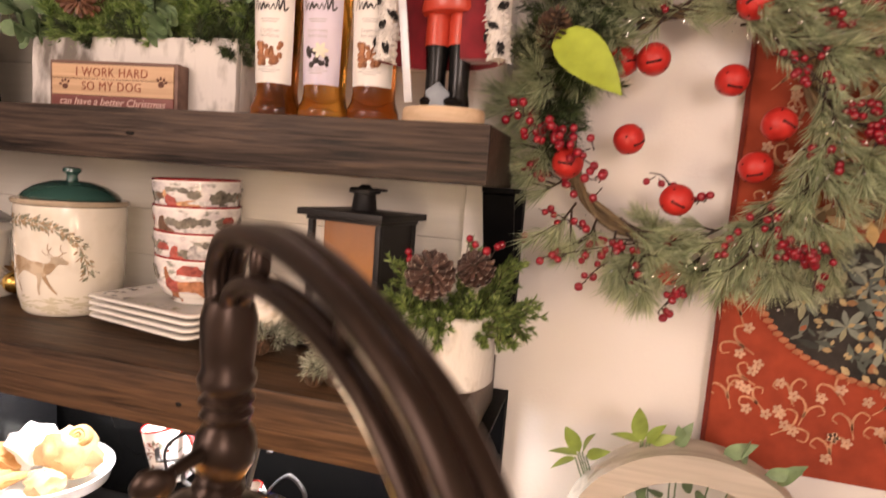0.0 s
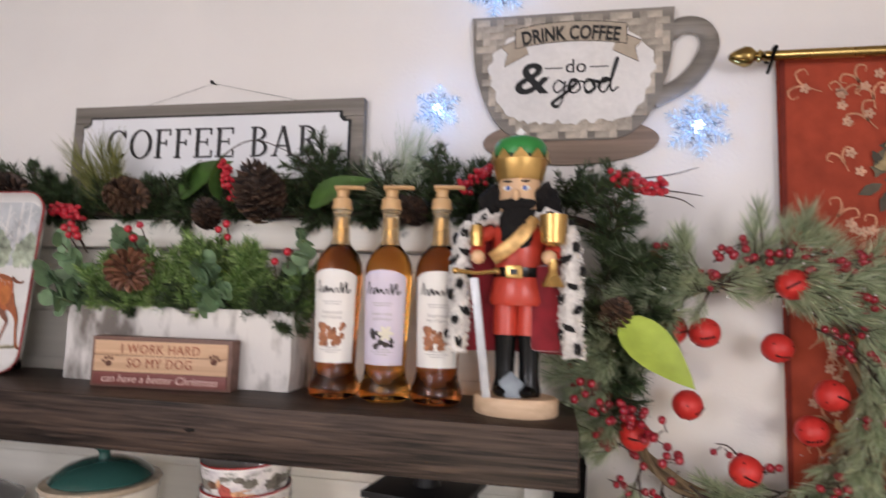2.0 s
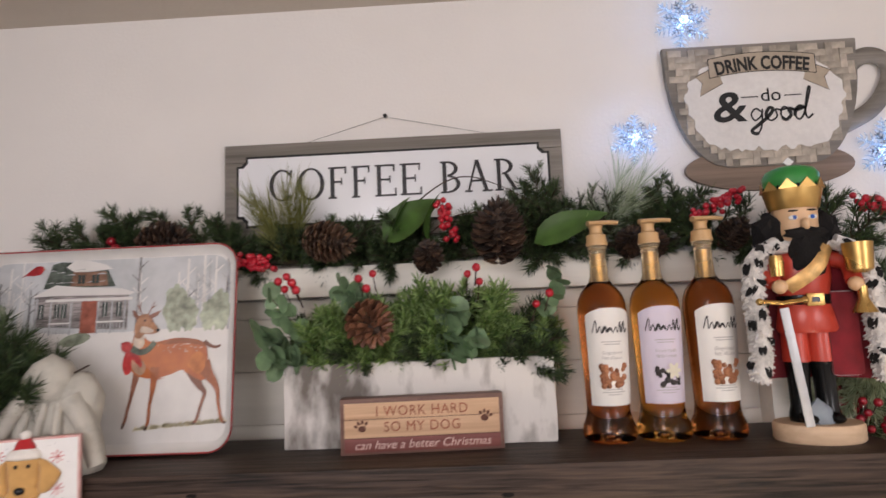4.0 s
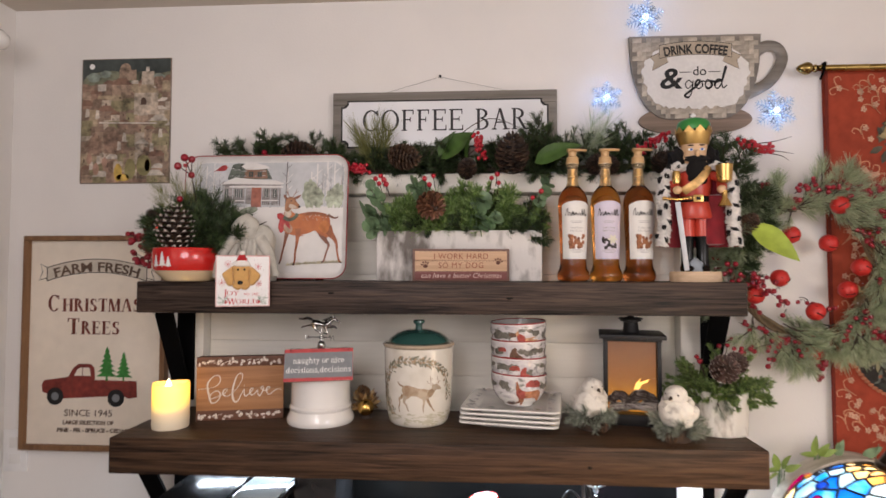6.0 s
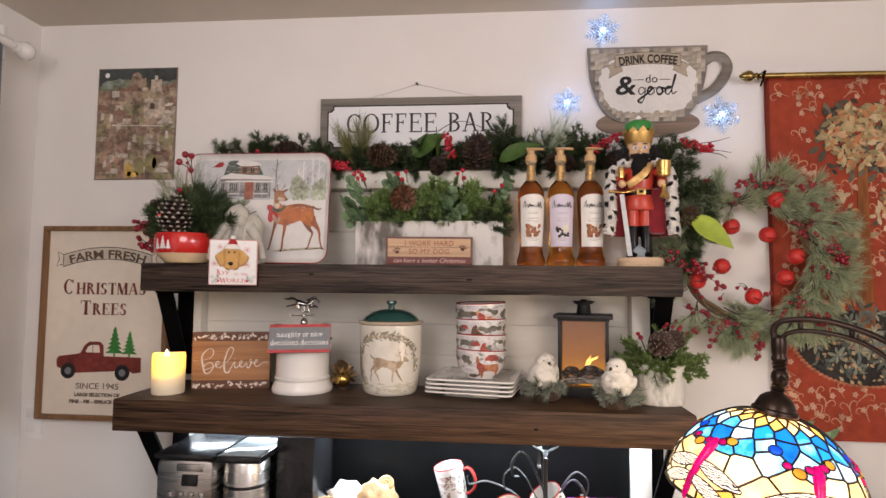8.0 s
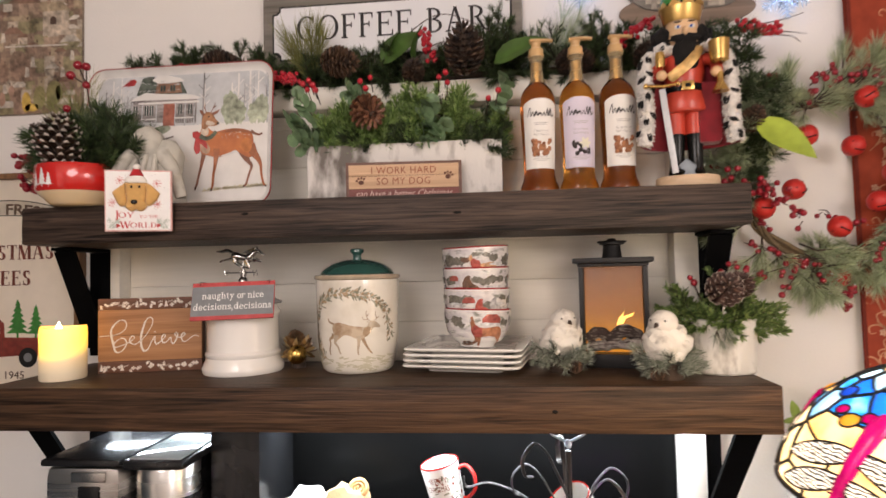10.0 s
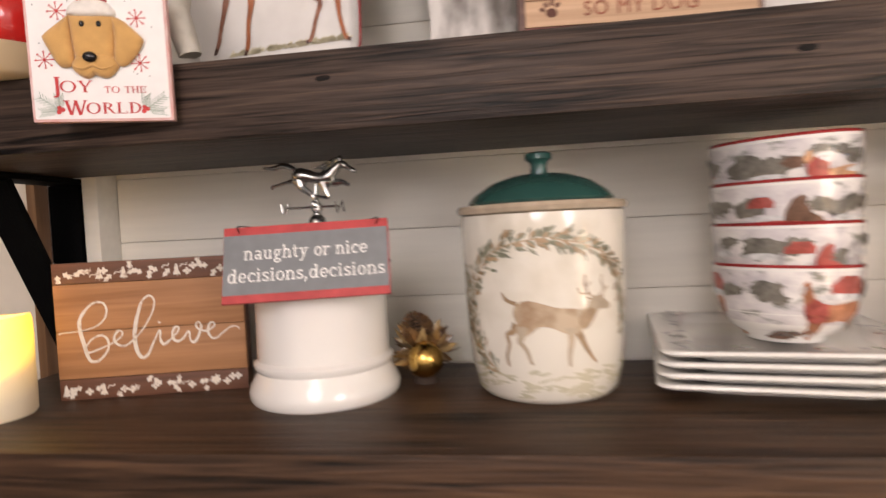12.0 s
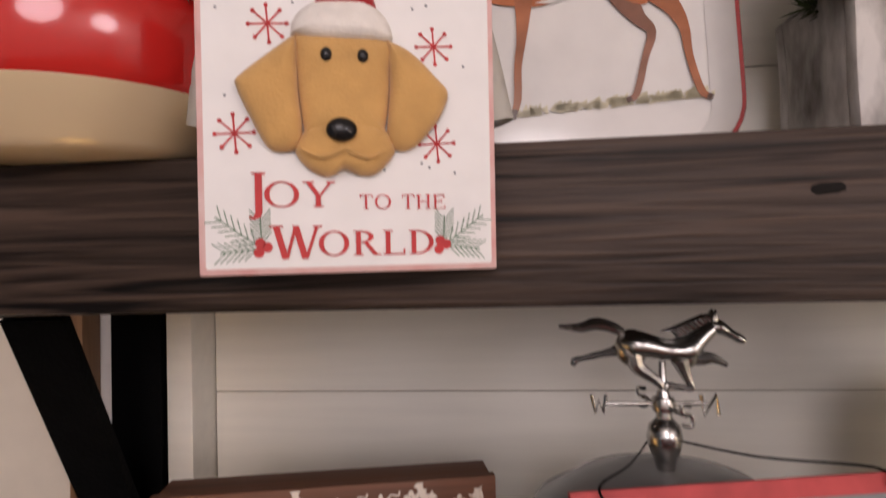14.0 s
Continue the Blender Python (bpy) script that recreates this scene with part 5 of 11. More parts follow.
def bowl_greens():
    g = thing("pine_arrangement", (-0.567, -0.248, US + 0.03), label="pine sprigs, red berries and a pine cone in the red bowl", category="greenery")
    c = Cloud(11)
    lines = []
    for a, b in (((0, 0, 0.03), (0.06, 0.01, 0.12)), ((0.02, -0.01, 0.03), (0.095, -0.02, 0.08)), ((-0.02, 0.0, 0.03), (-0.08, 0.0, 0.09)), ((0, 0.01, 0.03), (0.01, 0.03, 0.17)),
                 ((0.02, 0, 0.04), (0.10, 0.015, 0.125)), ((0.03, -0.01, 0.04), (0.12, -0.005, 0.07)), ((-0.01, 0, 0.03), (-0.05, 0.02, 0.14)), ((0.01, -0.02, 0.04), (0.055, -0.035, 0.105)), ((0.02, 0.0, 0.04), (0.075, 0.03, 0.155)),
                 ((-0.02, -0.01, 0.03), (-0.085, -0.02, 0.075)), ((0.02, 0.0, 0.04), (0.045, 0.03, 0.18)), ((0.03, 0.01, 0.04), (0.13, 0.02, 0.10)), ((-0.02, 0.02, 0.05), (-0.09, 0.04, 0.13)), ((-0.01, 0.01, 0.05), (-0.03, 0.03, 0.17)), ((-0.03, 0.0, 0.04), (-0.10, 0.01, 0.10)), ((-0.02, 0.0, 0.05), (-0.065, -0.02, 0.12))):
        lines += c.sprig(a, b, 9, 0.052, 210, 0.024, 0.0014, 50)
    c.make("needles", NEEDLE, g)
    twigs_mesh(lines, 0.0016, 0.0007, "twig", g)
    c = Cloud(12)
    for a, b in (((-0.01, 0.02, 0.06), (-0.06, 0.03, 0.21)), ((0, 0.02, 0.06), (-0.005, 0.03, 0.225)), ((-0.01, 0.01, 0.06), (-0.03, 0.02, 0.18)), ((-0.02, 0.01, 0.09), (-0.095, 0.03, 0.19)), ((-0.02, 0.01, 0.07), (-0.085, 0.02, 0.15))):
        c.needles(a, b, 150, 0.046, 0.0008, 36)
    c.make("golden_needles", NEEDLE_GOLD, g, "yellowish long pine needles")
    pine_cone(g, (-0.007, -0.056, 0.044), 0.098, (4, 2, 0), CONE_DARK, 3, 0.84, rows=9, frost=FROST)
    pine_cone(g, (-0.075, -0.01, 0.10), 0.042, (30, -20, 0), CONE_DARK, 4, 0.7)
    rng = random.Random(3)
    stems = spray_of(rng, (-0.05, 0.0, 0.04), (-0.150, 0.03, 0.075), 30, 0.020) + spray_of(rng, (-0.05, 0.0, 0.04), (-0.150, 0.03, 0.02), 24, 0.018)
    berries(g, stems, 0.0068, None, "berry", 5)
    stems = [((-0.012, 0.02, 0.222), p) for p in ((-0.046, 0.02, 0.244), (-0.030, 0.02, 0.264), (-0.012, 0.02, 0.260))] + [((0.0, 0.02, 0.16), (-0.012, 0.02, 0.222)), ((-0.01, -0.03, 0.14), (-0.01, -0.035, 0.158))]
    berries(g, stems, 0.0085, None, "berry", 6)
    lit = material("red_light_bulb", (0.8, 0.03, 0.02), 0.3, emit=1.5, emit_colour=(1.0, 0.05, 0.03))
    for q in ((-0.062, -0.035, 0.095),):
        bm = bmesh.new()
        blob(bm, q, (0.004, 0.004, 0.005), 2)
        part("light_bulb", bm, lit, g, "small lit red bulb")


bowl_greens()


def pale_figurine():
    s = Plain()
    stone = material("pale_stone", (0.50, 0.48, 0.42), 0.7, vary=0.18, scale=40, bump=0.3, bump_scale=150, colour2=(0.30, 0.28, 0.24), contrast=(0.66, 1.0))
    # a hunched robed shape with a wide hem
    s(stone, lathe, [(0, 0), (0.060, 0), (0.064, 0.008), (0.060, 0.035), (0.052, 0.065), (0.042, 0.090), (0.030, 0.106), (0, 0.112)], 30, (0.0, 0, 0), squash=0.72)
    s(stone, blob, (-0.006, -0.008, 0.117), (0.033, 0.028, 0.040), 3, 0.12, 3)
    s(stone, blob, (0.030, 0.0, 0.085), (0.030, 0.026, 0.046), 3, 0.15, 5)
    s(stone, blob, (-0.030, -0.018, 0.070), (0.026, 0.020, 0.046), 3, 0.15, 8)
    s(stone, tube, smooth_line([(-0.020, -0.030, 0.100), (-0.040, -0.040, 0.075), (-0.052, -0.045, 0.040), (-0.060, -0.042, 0.010)], 4), [0.014, 0.010], 10)
    s(stone, tube, smooth_line([(0.030, -0.020, 0.100), (0.052, -0.018, 0.062), (0.066, -0.014, 0.012)], 4), [0.016, 0.011], 10)
    for x0, x1 in ((-0.016, -0.030), (0.004, 0.000), (0.022, 0.034)):
        s(stone, tube, smooth_line([(x0, -0.030, 0.095), (x0 * 0.6 + x1 * 0.4, -0.041, 0.055), (x1, -0.044, 0.008)], 4), [0.005, 0.007], 8)
    s(TWIG, tube, smooth_line([(0.034, 0.012, 0.1405), (0.008, -0.012, 0.122), (-0.014, -0.028, 0.102), (-0.020, -0.036, 0.086)], 4), [0.0012, 0.0022], 7)
    s.make("pale_figurine", (-0.432, -0.232, US), (0, 0, 0), "pale grey stone figurine in a robe, holding a thin stick", "figurine")


pale_figurine()

BIRCH = material("whitewashed_bark", (0.70, 0.67, 0.63), 0.75, vary=0.2, scale=32, bump=0.6, bump_scale=90, colour2=(0.17, 0.15, 0.13), stretch=(1.0, 1.0, 0.45), contrast=(0.80, 1.06))


def trough():
    t = thing("planter_box", (0.0555, -0.1, US), label="whitewashed bark planter box with green sprigs in it", category="planter")
    W, D, H, k = 0.404, 0.10, 0.124, 0.012
    for name, lo, hi in (("front_wall", (-W / 2, -D / 2, 0), (W / 2, -D / 2 + k, H)), ("back_wall", (-W / 2, D / 2 - k, 0), (W / 2, D / 2, H)), ("end_wall", (-W / 2, -D / 2 + k + 0.0003, 0), (-W / 2 + k, D / 2 - k - 0.0003, H)),
                         ("end_wall", (W / 2 - k, -D / 2 + k + 0.0003, 0), (W / 2, D / 2 - k - 0.0003, H)), ("filling", (-W / 2 + k, -D / 2 + k, 0), (W / 2 - k, D / 2 - k, 0.085))):
        bm = bmesh.new()
        box(bm, lo, hi, 0.003)
        bmesh.ops.subdivide_edges(bm, edges=[e for e in bm.edges if e.calc_length() > 0.05], cuts=7, use_grid_fill=True)
        for v in bm.verts:
            v.co += 0.0016 * Vector((noise.noise(v.co * 23), noise.noise(v.co * 23 + Vector((5, 0, 0))), noise.noise(v.co * 31) if v.co.z > 0.05 else 0))
        part(name, bm, BIRCH if name != "filling" else TWIG, t)


trough()


def trough_greens():
    g = thing("planter_greenery", (0.0555, -0.1, US + 0.085), label="green fern sprigs, eucalyptus, berries and a pine cone", category="greenery")
    c = Cloud(21)
    rng = random.Random(9)
    lines = []
    for k in range(58):
        x = -0.17 + 0.36 * rng.random()
        tall = 0.155 if -0.04 < x < 0.16 else 0.115
        lines += c.sprig((x, rng.uniform(-0.025, 0.025), 0.0), (x + rng.uniform(-0.035, 0.035), rng.uniform(-0.07, 0.02), tall * (0.65 + 0.4 * rng.random())), 9, 0.034, 130, 0.017, 0.0024, 46, 0, 52)
    c.make("bright_needles", NEEDLE_BRIGHT, g, "fresh green soft needles")
    twigs_mesh(lines, 0.0012, 0.0005, "twig", g, LEAF)
    c = Cloud(22)
    lines = []
    for a, b in (((0.12, 0, 0), (0.215, -0.03, 0.07)), ((0.13, -0.01, 0.01), (0.21, -0.05, 0.035)), ((0.11, 0.01, 0), (0.20, -0.01, 0.115)), ((-0.13, 0, 0), (-0.195, -0.03, 0.06)),
                 ((0.1, -0.02, 0.0), (0.17, -0.045, 0.05)), ((-0.08, -0.02, 0.01), (-0.10, -0.05, 0.07)), ((0.03, -0.02, 0.01), (0.0, -0.05, 0.075)), ((0.02, 0, 0), (0.02, 0.0, 0.14)),
                 ((0.16, 0, 0.01), (0.175, -0.02, 0.12)), ((-0.17, 0, 0), (-0.175, 0, 0.10)), ((-0.1, 0, 0), (-0.12, 0, 0.12)), ((0.08, 0, 0), (0.09, -0.02, 0.13))):
        lines += c.sprig(a, b, 10, 0.045, 190, 0.015, 0.0016, 48)
    c.make("dark_needles", NEEDLE, g, "darker pine sprigs")
    twigs_mesh(lines, 0.0014, 0.0006, "twig", g)
    for i, (a, b) in enumerate((((-0.15, -0.01, 0.0), (-0.225, -0.04, 0.09)), ((-0.16, -0.01, 0.02), (-0.215, -0.03, 0.045)), ((-0.15, -0.01, 0.03), (-0.215, -0.03, 0.138)), ((-0.06, -0.02, 0.07), (-0.098, -0.03, 0.148)), ((0.05, -0.02, 0.03), (0.088, -0.035, 0.062)),
                                ((0.04, -0.02, 0.04), (0.060, -0.035, 0.105)), ((-0.06, -0.02, 0.05), (-0.112, -0.02, 0.150)), ((0.17, 0.0, 0.03), (0.218, -0.02, 0.158)), ((-0.09, 0, 0.04), (-0.085, -0.01, 0.135)))):
        eucalyptus(g, a, (b[0], b[1] - 0.03, b[2]), 40 + i, 0.032 if i in (0, 1, 4, 5) else 0.027)
    pine_cone(g, (-0.085, -0.060, 0.112), 0.074, (40, 128, 0), island_material("red_brown_cone", [(0.045, 0.018, 0.010), (0.15, 0.062, 0.032), (0.25, 0.115, 0.06)], 0.55), 31, 0.95, rows=7)
    stems = []
    for x, z in ((-0.2015, 0.164), (-0.189, 0.1705), (-0.181, 0.161), (-0.192, 0.152), (-0.175, 0.150), (-0.0814, 0.163), (-0.060, 0.1695), (-0.070, 0.148), (0.080, 0.163), (0.0934, 0.172), (0.097, 0.151), (0.178, 0.115), (0.198, 0.130)):
        stems.append(((x * 0.97, -0.055, z - 0.026), (x, -0.072, z)))
    berries(g, stems, 0.0066, BERRY_BRIGHT, "berry", 7)


trough_greens()


def dog_sign():
    W, H, T = 0.230, 0.077, 0.026
    s = thing("small_wooden_sign", (0.0625, -0.188, US), (0, 0, 4), "small wooden box sign about a dog, against the planter", "sign")
    part("frame", boxed((-W / 2, 0, 0), (W / 2, T, H), 0.0015), wood("sign_brown", (0.10, 0.05, 0.035), (0.22, 0.12, 0.09), 0, 14), s)
    part("upper_plank", boxed((-W / 2 + 0.006, -0.0025, 0.049), (W / 2 - 0.006, -0.0002, H - 0.006), 0.0006), PINE_LIGHT, s)
    part("middle_plank", boxed((-W / 2 + 0.006, -0.0025, 0.0235), (W / 2 - 0.006, -0.0002, 0.0482), 0.0006), PINE_LIGHT, s)
    part("lower_plank", boxed((-W / 2 + 0.006, -0.0025, 0.004), (W / 2 - 0.006, -0.0002, 0.0228), 0.0006), wood("sign_maroon", (0.12, 0.03, 0.025), (0.26, 0.085, 0.07), 0, 14), s)
    ink = material("sign_rust_ink", (0.30, 0.10, 0.055), 0.7, vary=0.25, scale=120)
    y = -0.0029
    lettering("lettering", "I WORK HARD", 0.0195, ink, s, (0.0, y, 0.0585), width=0.128, spacing=1.1)
    lettering("lettering", "SO MY DOG", 0.0195, ink, s, (0.0, y, 0.037), width=0.106, spacing=1.1)
    lettering("lettering", "can have a better Christmas", 0.0165, material("sign_pink_ink", (0.68, 0.48, 0.42), 0.7), s, (0.0, y, 0.0132), width=0.19, shear=0.3)
    for x, z, a in ((-0.084, 0.039, 15), (0.088, 0.047, -15)):
        bm = bmesh.new()
        plate2d(bm, oval(x, z - 0.003, 0.0055, 0.0045, 14), 0, pose(0, y, 0))
        for k in range(4):
            t = radians(a + 90 + (k - 1.5) * 36)
            plate2d(bm, oval(x + 0.0092 * math.cos(t), z - 0.003 + 0.0092 * math.sin(t), 0.003, 0.0021, 10, math.degrees(t)), 0, pose(0, y, 0))
        part("paw_print", bm, BROWN_INK, s, "dark paw print", smooth=False)


dog_sign()


def bottle(x, y, colour, dark, label_colour, picture, words, turn, label):
    b = thing("syrup_bottle", (x, y, US), (0, 0, turn), label, "bottle", "syrup bottles")
    glass = material("syrup", colour, 0.02, vary=0.1, scale=9, transmission=1.0, ior=1.36, colour2=dark)
    clear = material("bottle_neck_glass", (0.86, 0.70, 0.45), 0.05, vary=0.05, scale=9, transmission=0.8, ior=1.3)
    body = [(0, 0.001), (0.031, 0.0005), (0.0365, 0.004), (0.0385, 0.012), (0.037, 0.022), (0.0325, 0.032), (0.0305, 0.045), (0.0315, 0.09), (0.0345, 0.16), (0.0355, 0.185),
            (0.034, 0.200), (0.029, 0.213), (0.0215, 0.222), (0.0165, 0.228), (0, 0.228)]
    part("body", turned(body, 40), glass, b)
    part("neck", turned([(0.0162, 0.2285), (0.0135, 0.236), (0.0125, 0.26), (0.0122, 0.276), (0.0145, 0.278), (0.0145, 0.282), (0, 0.282)], 32), clear, b)
    part("dip_tube", turned([(0, 0.2283), (0.0075, 0.2283), (0.0075, 0.27), (0, 0.27)], 20), GOLD, b)
    tan = material("tan_plastic", (0.62, 0.40, 0.19), 0.35, vary=0.06, scale=30)
    part("collar", turned([(0, 0.2825), (0.0155, 0.2825), (0.016, 0.286), (0.0145, 0.29), (0.0145, 0.298), (0.0095, 0.301), (0.009, 0.309), (0.011, 0.312), (0, 0.312)], 32), tan, b, "tan plastic pump collar")
    bm = bmesh.new()
    tube(bm, smooth_line([(-0.012, 0, 0.3165), (0.0, 0, 0.317), (0.02, 0, 0.3175), (0.034, 0, 0.3165)], 5), [0.0075, 0.0055], 12, 0.55)
    part("nozzle", bm, tan, b, "flat tan pump nozzle")
    # paper label on the front half
    radius = lambda z: 0.0305 + max(0.0, z - 0.045) * 0.0358
    half = 0.038
    bm = bmesh.new()
    n = 14
    for i in range(n):
        for j in range(8):
            u0, u1 = -half + 2 * half * i / n, -half + 2 * half * (i + 1) / n
            def zt(u):
                return 0.190 - 0.010 * abs(u / half) ** 2.5
            q = []
            for u, k in ((u0, j), (u1, j), (u1, j + 1), (u0, j + 1)):
                zz = 0.053 + (zt(u) - 0.053) * k / 8
                q.append(bm.verts.new((u * (0.92 + 0.08 * k / 8), 0, zz)))
            bm.faces.new(q)
    bmesh.ops.remove_doubles(bm, verts=bm.verts[:], dist=1e-6)
    wrap(bm, radius, lift=0.0008, cuts=0)
    lab = part("paper_label", bm, label_colour, b)
    ink = material("label_ink", (0.035, 0.03, 0.03), 0.6)
    bm = bmesh.new()
    ribbon(bm, shift([(0, 0), (4, 14), (5, 0), (8, 7), (10, 0), (13, 7), (15, 1), (18, 5), (21, 0), (24, 6), (26, 0), (29, 12), (30, 0), (34, 12), (35, 0), (39, 4)], 0.00142, 0.00125, -0.0275, 0.155), [0.0014, 0.0030, 0.0014, 0.0024], 0.0)
    wrap(bm, radius, lift=0.0013, cuts=0)
    part("brand_mark", bm, ink, lab)
    grey = material("label_small_print", (0.42, 0.40, 0.39), 0.6)
    bars = flat([[(a, z), (-a, z), (-a, z + 0.0011), (a, z + 0.0011)] for a, z in ((-0.015, 0.1415), (-0.012, 0.138), (-0.012, 0.075), (-0.017, 0.0715), (-0.01, 0.068))], 0)
    wrap(bars, radius, lift=0.0013, cuts=2)
    tagged(part("small_print", bars, grey, lab), kind="stuff")
    for k, w in enumerate(words):
        ob = lettering("lettering", w, 0.0068, grey, lab, (0, 0, 0.1265 - 0.0072 * k), width=0.03, depth=0.0)
        for v in ob.data.vertices:
            r = radius(v.co.z) + 0.0013
            v.co = Vector((r * math.sin(v.co.x / r), -r * math.cos(v.co.x / r), v.co.z))
    c = Cloud(len(words[0]))
    rng = random.Random(len(words[0]))
    for k in range(40 if picture == "biscuit" else 26):
        u, z = rng.uniform(-0.0175, 0.0175), rng.uniform(0.079, 0.108)
        if picture == "flower" and u * 0.5 + (z - 0.094) > 0.004:
            continue
        r = radius(z) + 0.0006
        c.ball((r * math.sin(u / r), -r * math.cos(u / r), z), rng.uniform(0.0030, 0.0050), 6, 4)
    c.make("label_picture", island_material("label_" + picture, [(0.22, 0.085, 0.04), (0.42, 0.19, 0.09), (0.30, 0.12, 0.06)] if picture == "biscuit" else [(0.02, 0.016, 0.014), (0.05, 0.04, 0.04)], 0.6), lab)
    if picture == "flower":
        bm = bmesh.new()
        for k in range(6):
            plate2d(bm, oval(0.0075 + 0.006 * math.cos(k * 1.05), 0.099 + 0.006 * math.sin(k * 1.05), 0.0058, 0.003, 12, k * 60), 0)
        wrap(bm, radius, lift=0.0052, cuts=1)
        part("label_flower", bm, material("label_petal", (0.78, 0.74, 0.60), 0.6), lab)


PAPER = material("label_paper", (0.80, 0.775, 0.73), 0.5, vary=0.05, scale=25)
LILAC = material("lilac_label_paper", (0.66, 0.60, 0.70), 0.5, vary=0.06, scale=25)
bottle(0.331, -0.152, (0.72, 0.27, 0.07), (0.52, 0.16, 0.035), PAPER, "biscuit", ("Gingerbread", "Pain d'Epices"), 6, "dark brown gingerbread syrup bottle with pump and cream label")
bottle(0.409, -0.150, (0.96, 0.52, 0.11), (0.88, 0.38, 0.06), LILAC, "flower", ("French Vanilla", "Vanille Francaise"), 2, "amber vanilla syrup bottle with pump and lilac label")
bottle(0.487, -0.150, (0.72, 0.27, 0.07), (0.52, 0.16, 0.035), PAPER, "biscuit", ("Gingerbread", "Pain d'Epices"), 8, "dark brown gingerbread syrup bottle with pump and cream label")


def nutcracker():
    s = Plain()
    redp = material("nutcracker_red", (0.50, 0.055, 0.03), 0.35, vary=0.1, scale=40, coat=0.2)
    cape = material("cape_red_velvet", (0.20, 0.006, 0.014), 0.9, vary=0.3, scale=50, bump=0.4, sheen=0.5)
    fur = material("white_fur", (0.74, 0.71, 0.67), 1.0, vary=0.22, scale=160, bump=0.8, bump_scale=420, sheen=0.3)
    spot = material("black_fur_tail", (0.012, 0.011, 0.011), 1.0, vary=0.3, scale=200)
    cloth = material("gold_cloth", (0.66, 0.42, 0.16), 0.42, 0.55, vary=0.35, scale=90, bump=0.4)
    black = material("nutcracker_black", (0.006, 0.006, 0.006), 0.22, vary=0.2, gloss=0.35)
    furry = material("black_fur", (0.006, 0.005, 0.005), 1.0, vary=0.3, scale=120, bump=1.0, bump_scale=350)
    skin = material("beige_paint", (0.70, 0.46, 0.26), 0.4, vary=0.05, scale=40)
    green = material("nutcracker_green", (0.045, 0.25, 0.05), 0.35, vary=0.1, scale=30)
    blade = material("silver_paint", (0.50, 0.51, 0.53), 0.4, 0.3, vary=0.1, scale=60)
    rock = material("grey_rock", (0.27, 0.31, 0.35), 0.6, vary=0.2, scale=50)
    s(BEIGE_WOOD, lathe, [(0, 0), (0.0545, 0), (0.0570, 0.003), (0.0570, 0.021), (0.0545, 0.024), (0, 0.024)], 44, squash=0.72)
    s(rock, blob, (-0.004, -0.016, 0.035), (0.020, 0.014, 0.020), 1, 0.3, 3)
    for k in (-1, 1):
        x = 0.0165 * k
        s(black, lathe, [(0, 0.024), (0.0155, 0.024), (0.0165, 0.032), (0.0135, 0.045), (0.0135, 0.07), (0.0155, 0.10), (0.0165, 0.105), (0, 0.105)], 24, (x, 0.004, 0))
        s(redp, lathe, [(0, 0.105), (0.0175, 0.105), (0.0165, 0.15), (0, 0.15)], 24, (x, 0.004, 0))
        s(black, blob, (x, -0.012, 0.031), (0.012, 0.02, 0.008), 2)
    s(redp, lathe, [(0, 0.145), (0.036, 0.145), (0.039, 0.15), (0.035, 0.175), (0.033, 0.183), (0, 0.183)], 32, squash=0.8)
    s(black, lathe, [(0.034, 0.183), (0.0345, 0.184), (0.0345, 0.196), (0, 0.196)], 32, squash=0.8)
    s(GOLD, box, (-0.011, -0.0345, 0.181), (0.011, -0.028, 0.198), 0.001)
    s(black, box, (-0.005, -0.0352, 0.186), (0.005, -0.034, 0.193))
    s(redp, lathe, [(0.032, 0.195), (0.037, 0.22), (0.036, 0.25), (0.02, 0.262), (0, 0.262)], 32, squash=0.8)
    band = smooth_line([(-0.031, -0.0285, 0.206), (-0.016, -0.0350, 0.216), (0.0, -0.0365, 0.228), (0.014, -0.0345, 0.243), (0.027, -0.026, 0.263)], 4)
    before, rows = set(s.bm.faces), []
    for p in band:
        w = 0.0095 - 0.05 * max(0.0, p.z - 0.235)
        rows.append([s.bm.verts.new(p + Vector((x * w, y, z * w))) for x, z, y in ((-0.62, 0.78, 0.001), (0.0, 0.0, -0.0022), (0.62, -0.78, 0.001), (0.0, 0.0, 0.006))])
    for a, b in zip(rows, rows[1:]):
        for k in range(4):
            s.bm.faces.new((a[k], b[k], b[(k + 1) % 4], a[(k + 1) % 4]))
    s.mats.append(cloth)
    paint(s.bm, before, s.mats.index(cloth))
    # head, hair, beard, crown
    s(skin, lathe, [(0, 0.255), (0.027, 0.258), (0.029, 0.275), (0.029, 0.318), (0, 0.318)], 32, squash=0.9)
    s(skin, blob, (0, -0.030, 0.293), (0.006, 0.008, 0.009), 2)
    s(furry, blob, (0.001, -0.022, 0.252), (0.024, 0.012, 0.036), 3, 0.35, 2)
    s(furry, blob, (0, -0.027, 0.281), (0.027, 0.007, 0.008), 3, 0.35, 4)
    for k in (-1, 1):
        s(furry, blob, (0.037 * k, 0.002, 0.281), (0.020, 0.022, 0.030), 3, 0.4, 5 + k)
        s(WHITE_PAINT, blob, (0.0125 * k, -0.0245, 0.303), (0.0062, 0.003, 0.0036), 2)
        s(material("doll_blue", (0.03, 0.10, 0.42), 0.3), blob, (0.0115 * k, -0.0265, 0.303), (0.0030, 0.0016, 0.0031), 2)
        for dx in (0.012,):
            s(black, blob, (dx * k, -0.0255, 0.3125), (0.008, 0.002, 0.0016), 1)
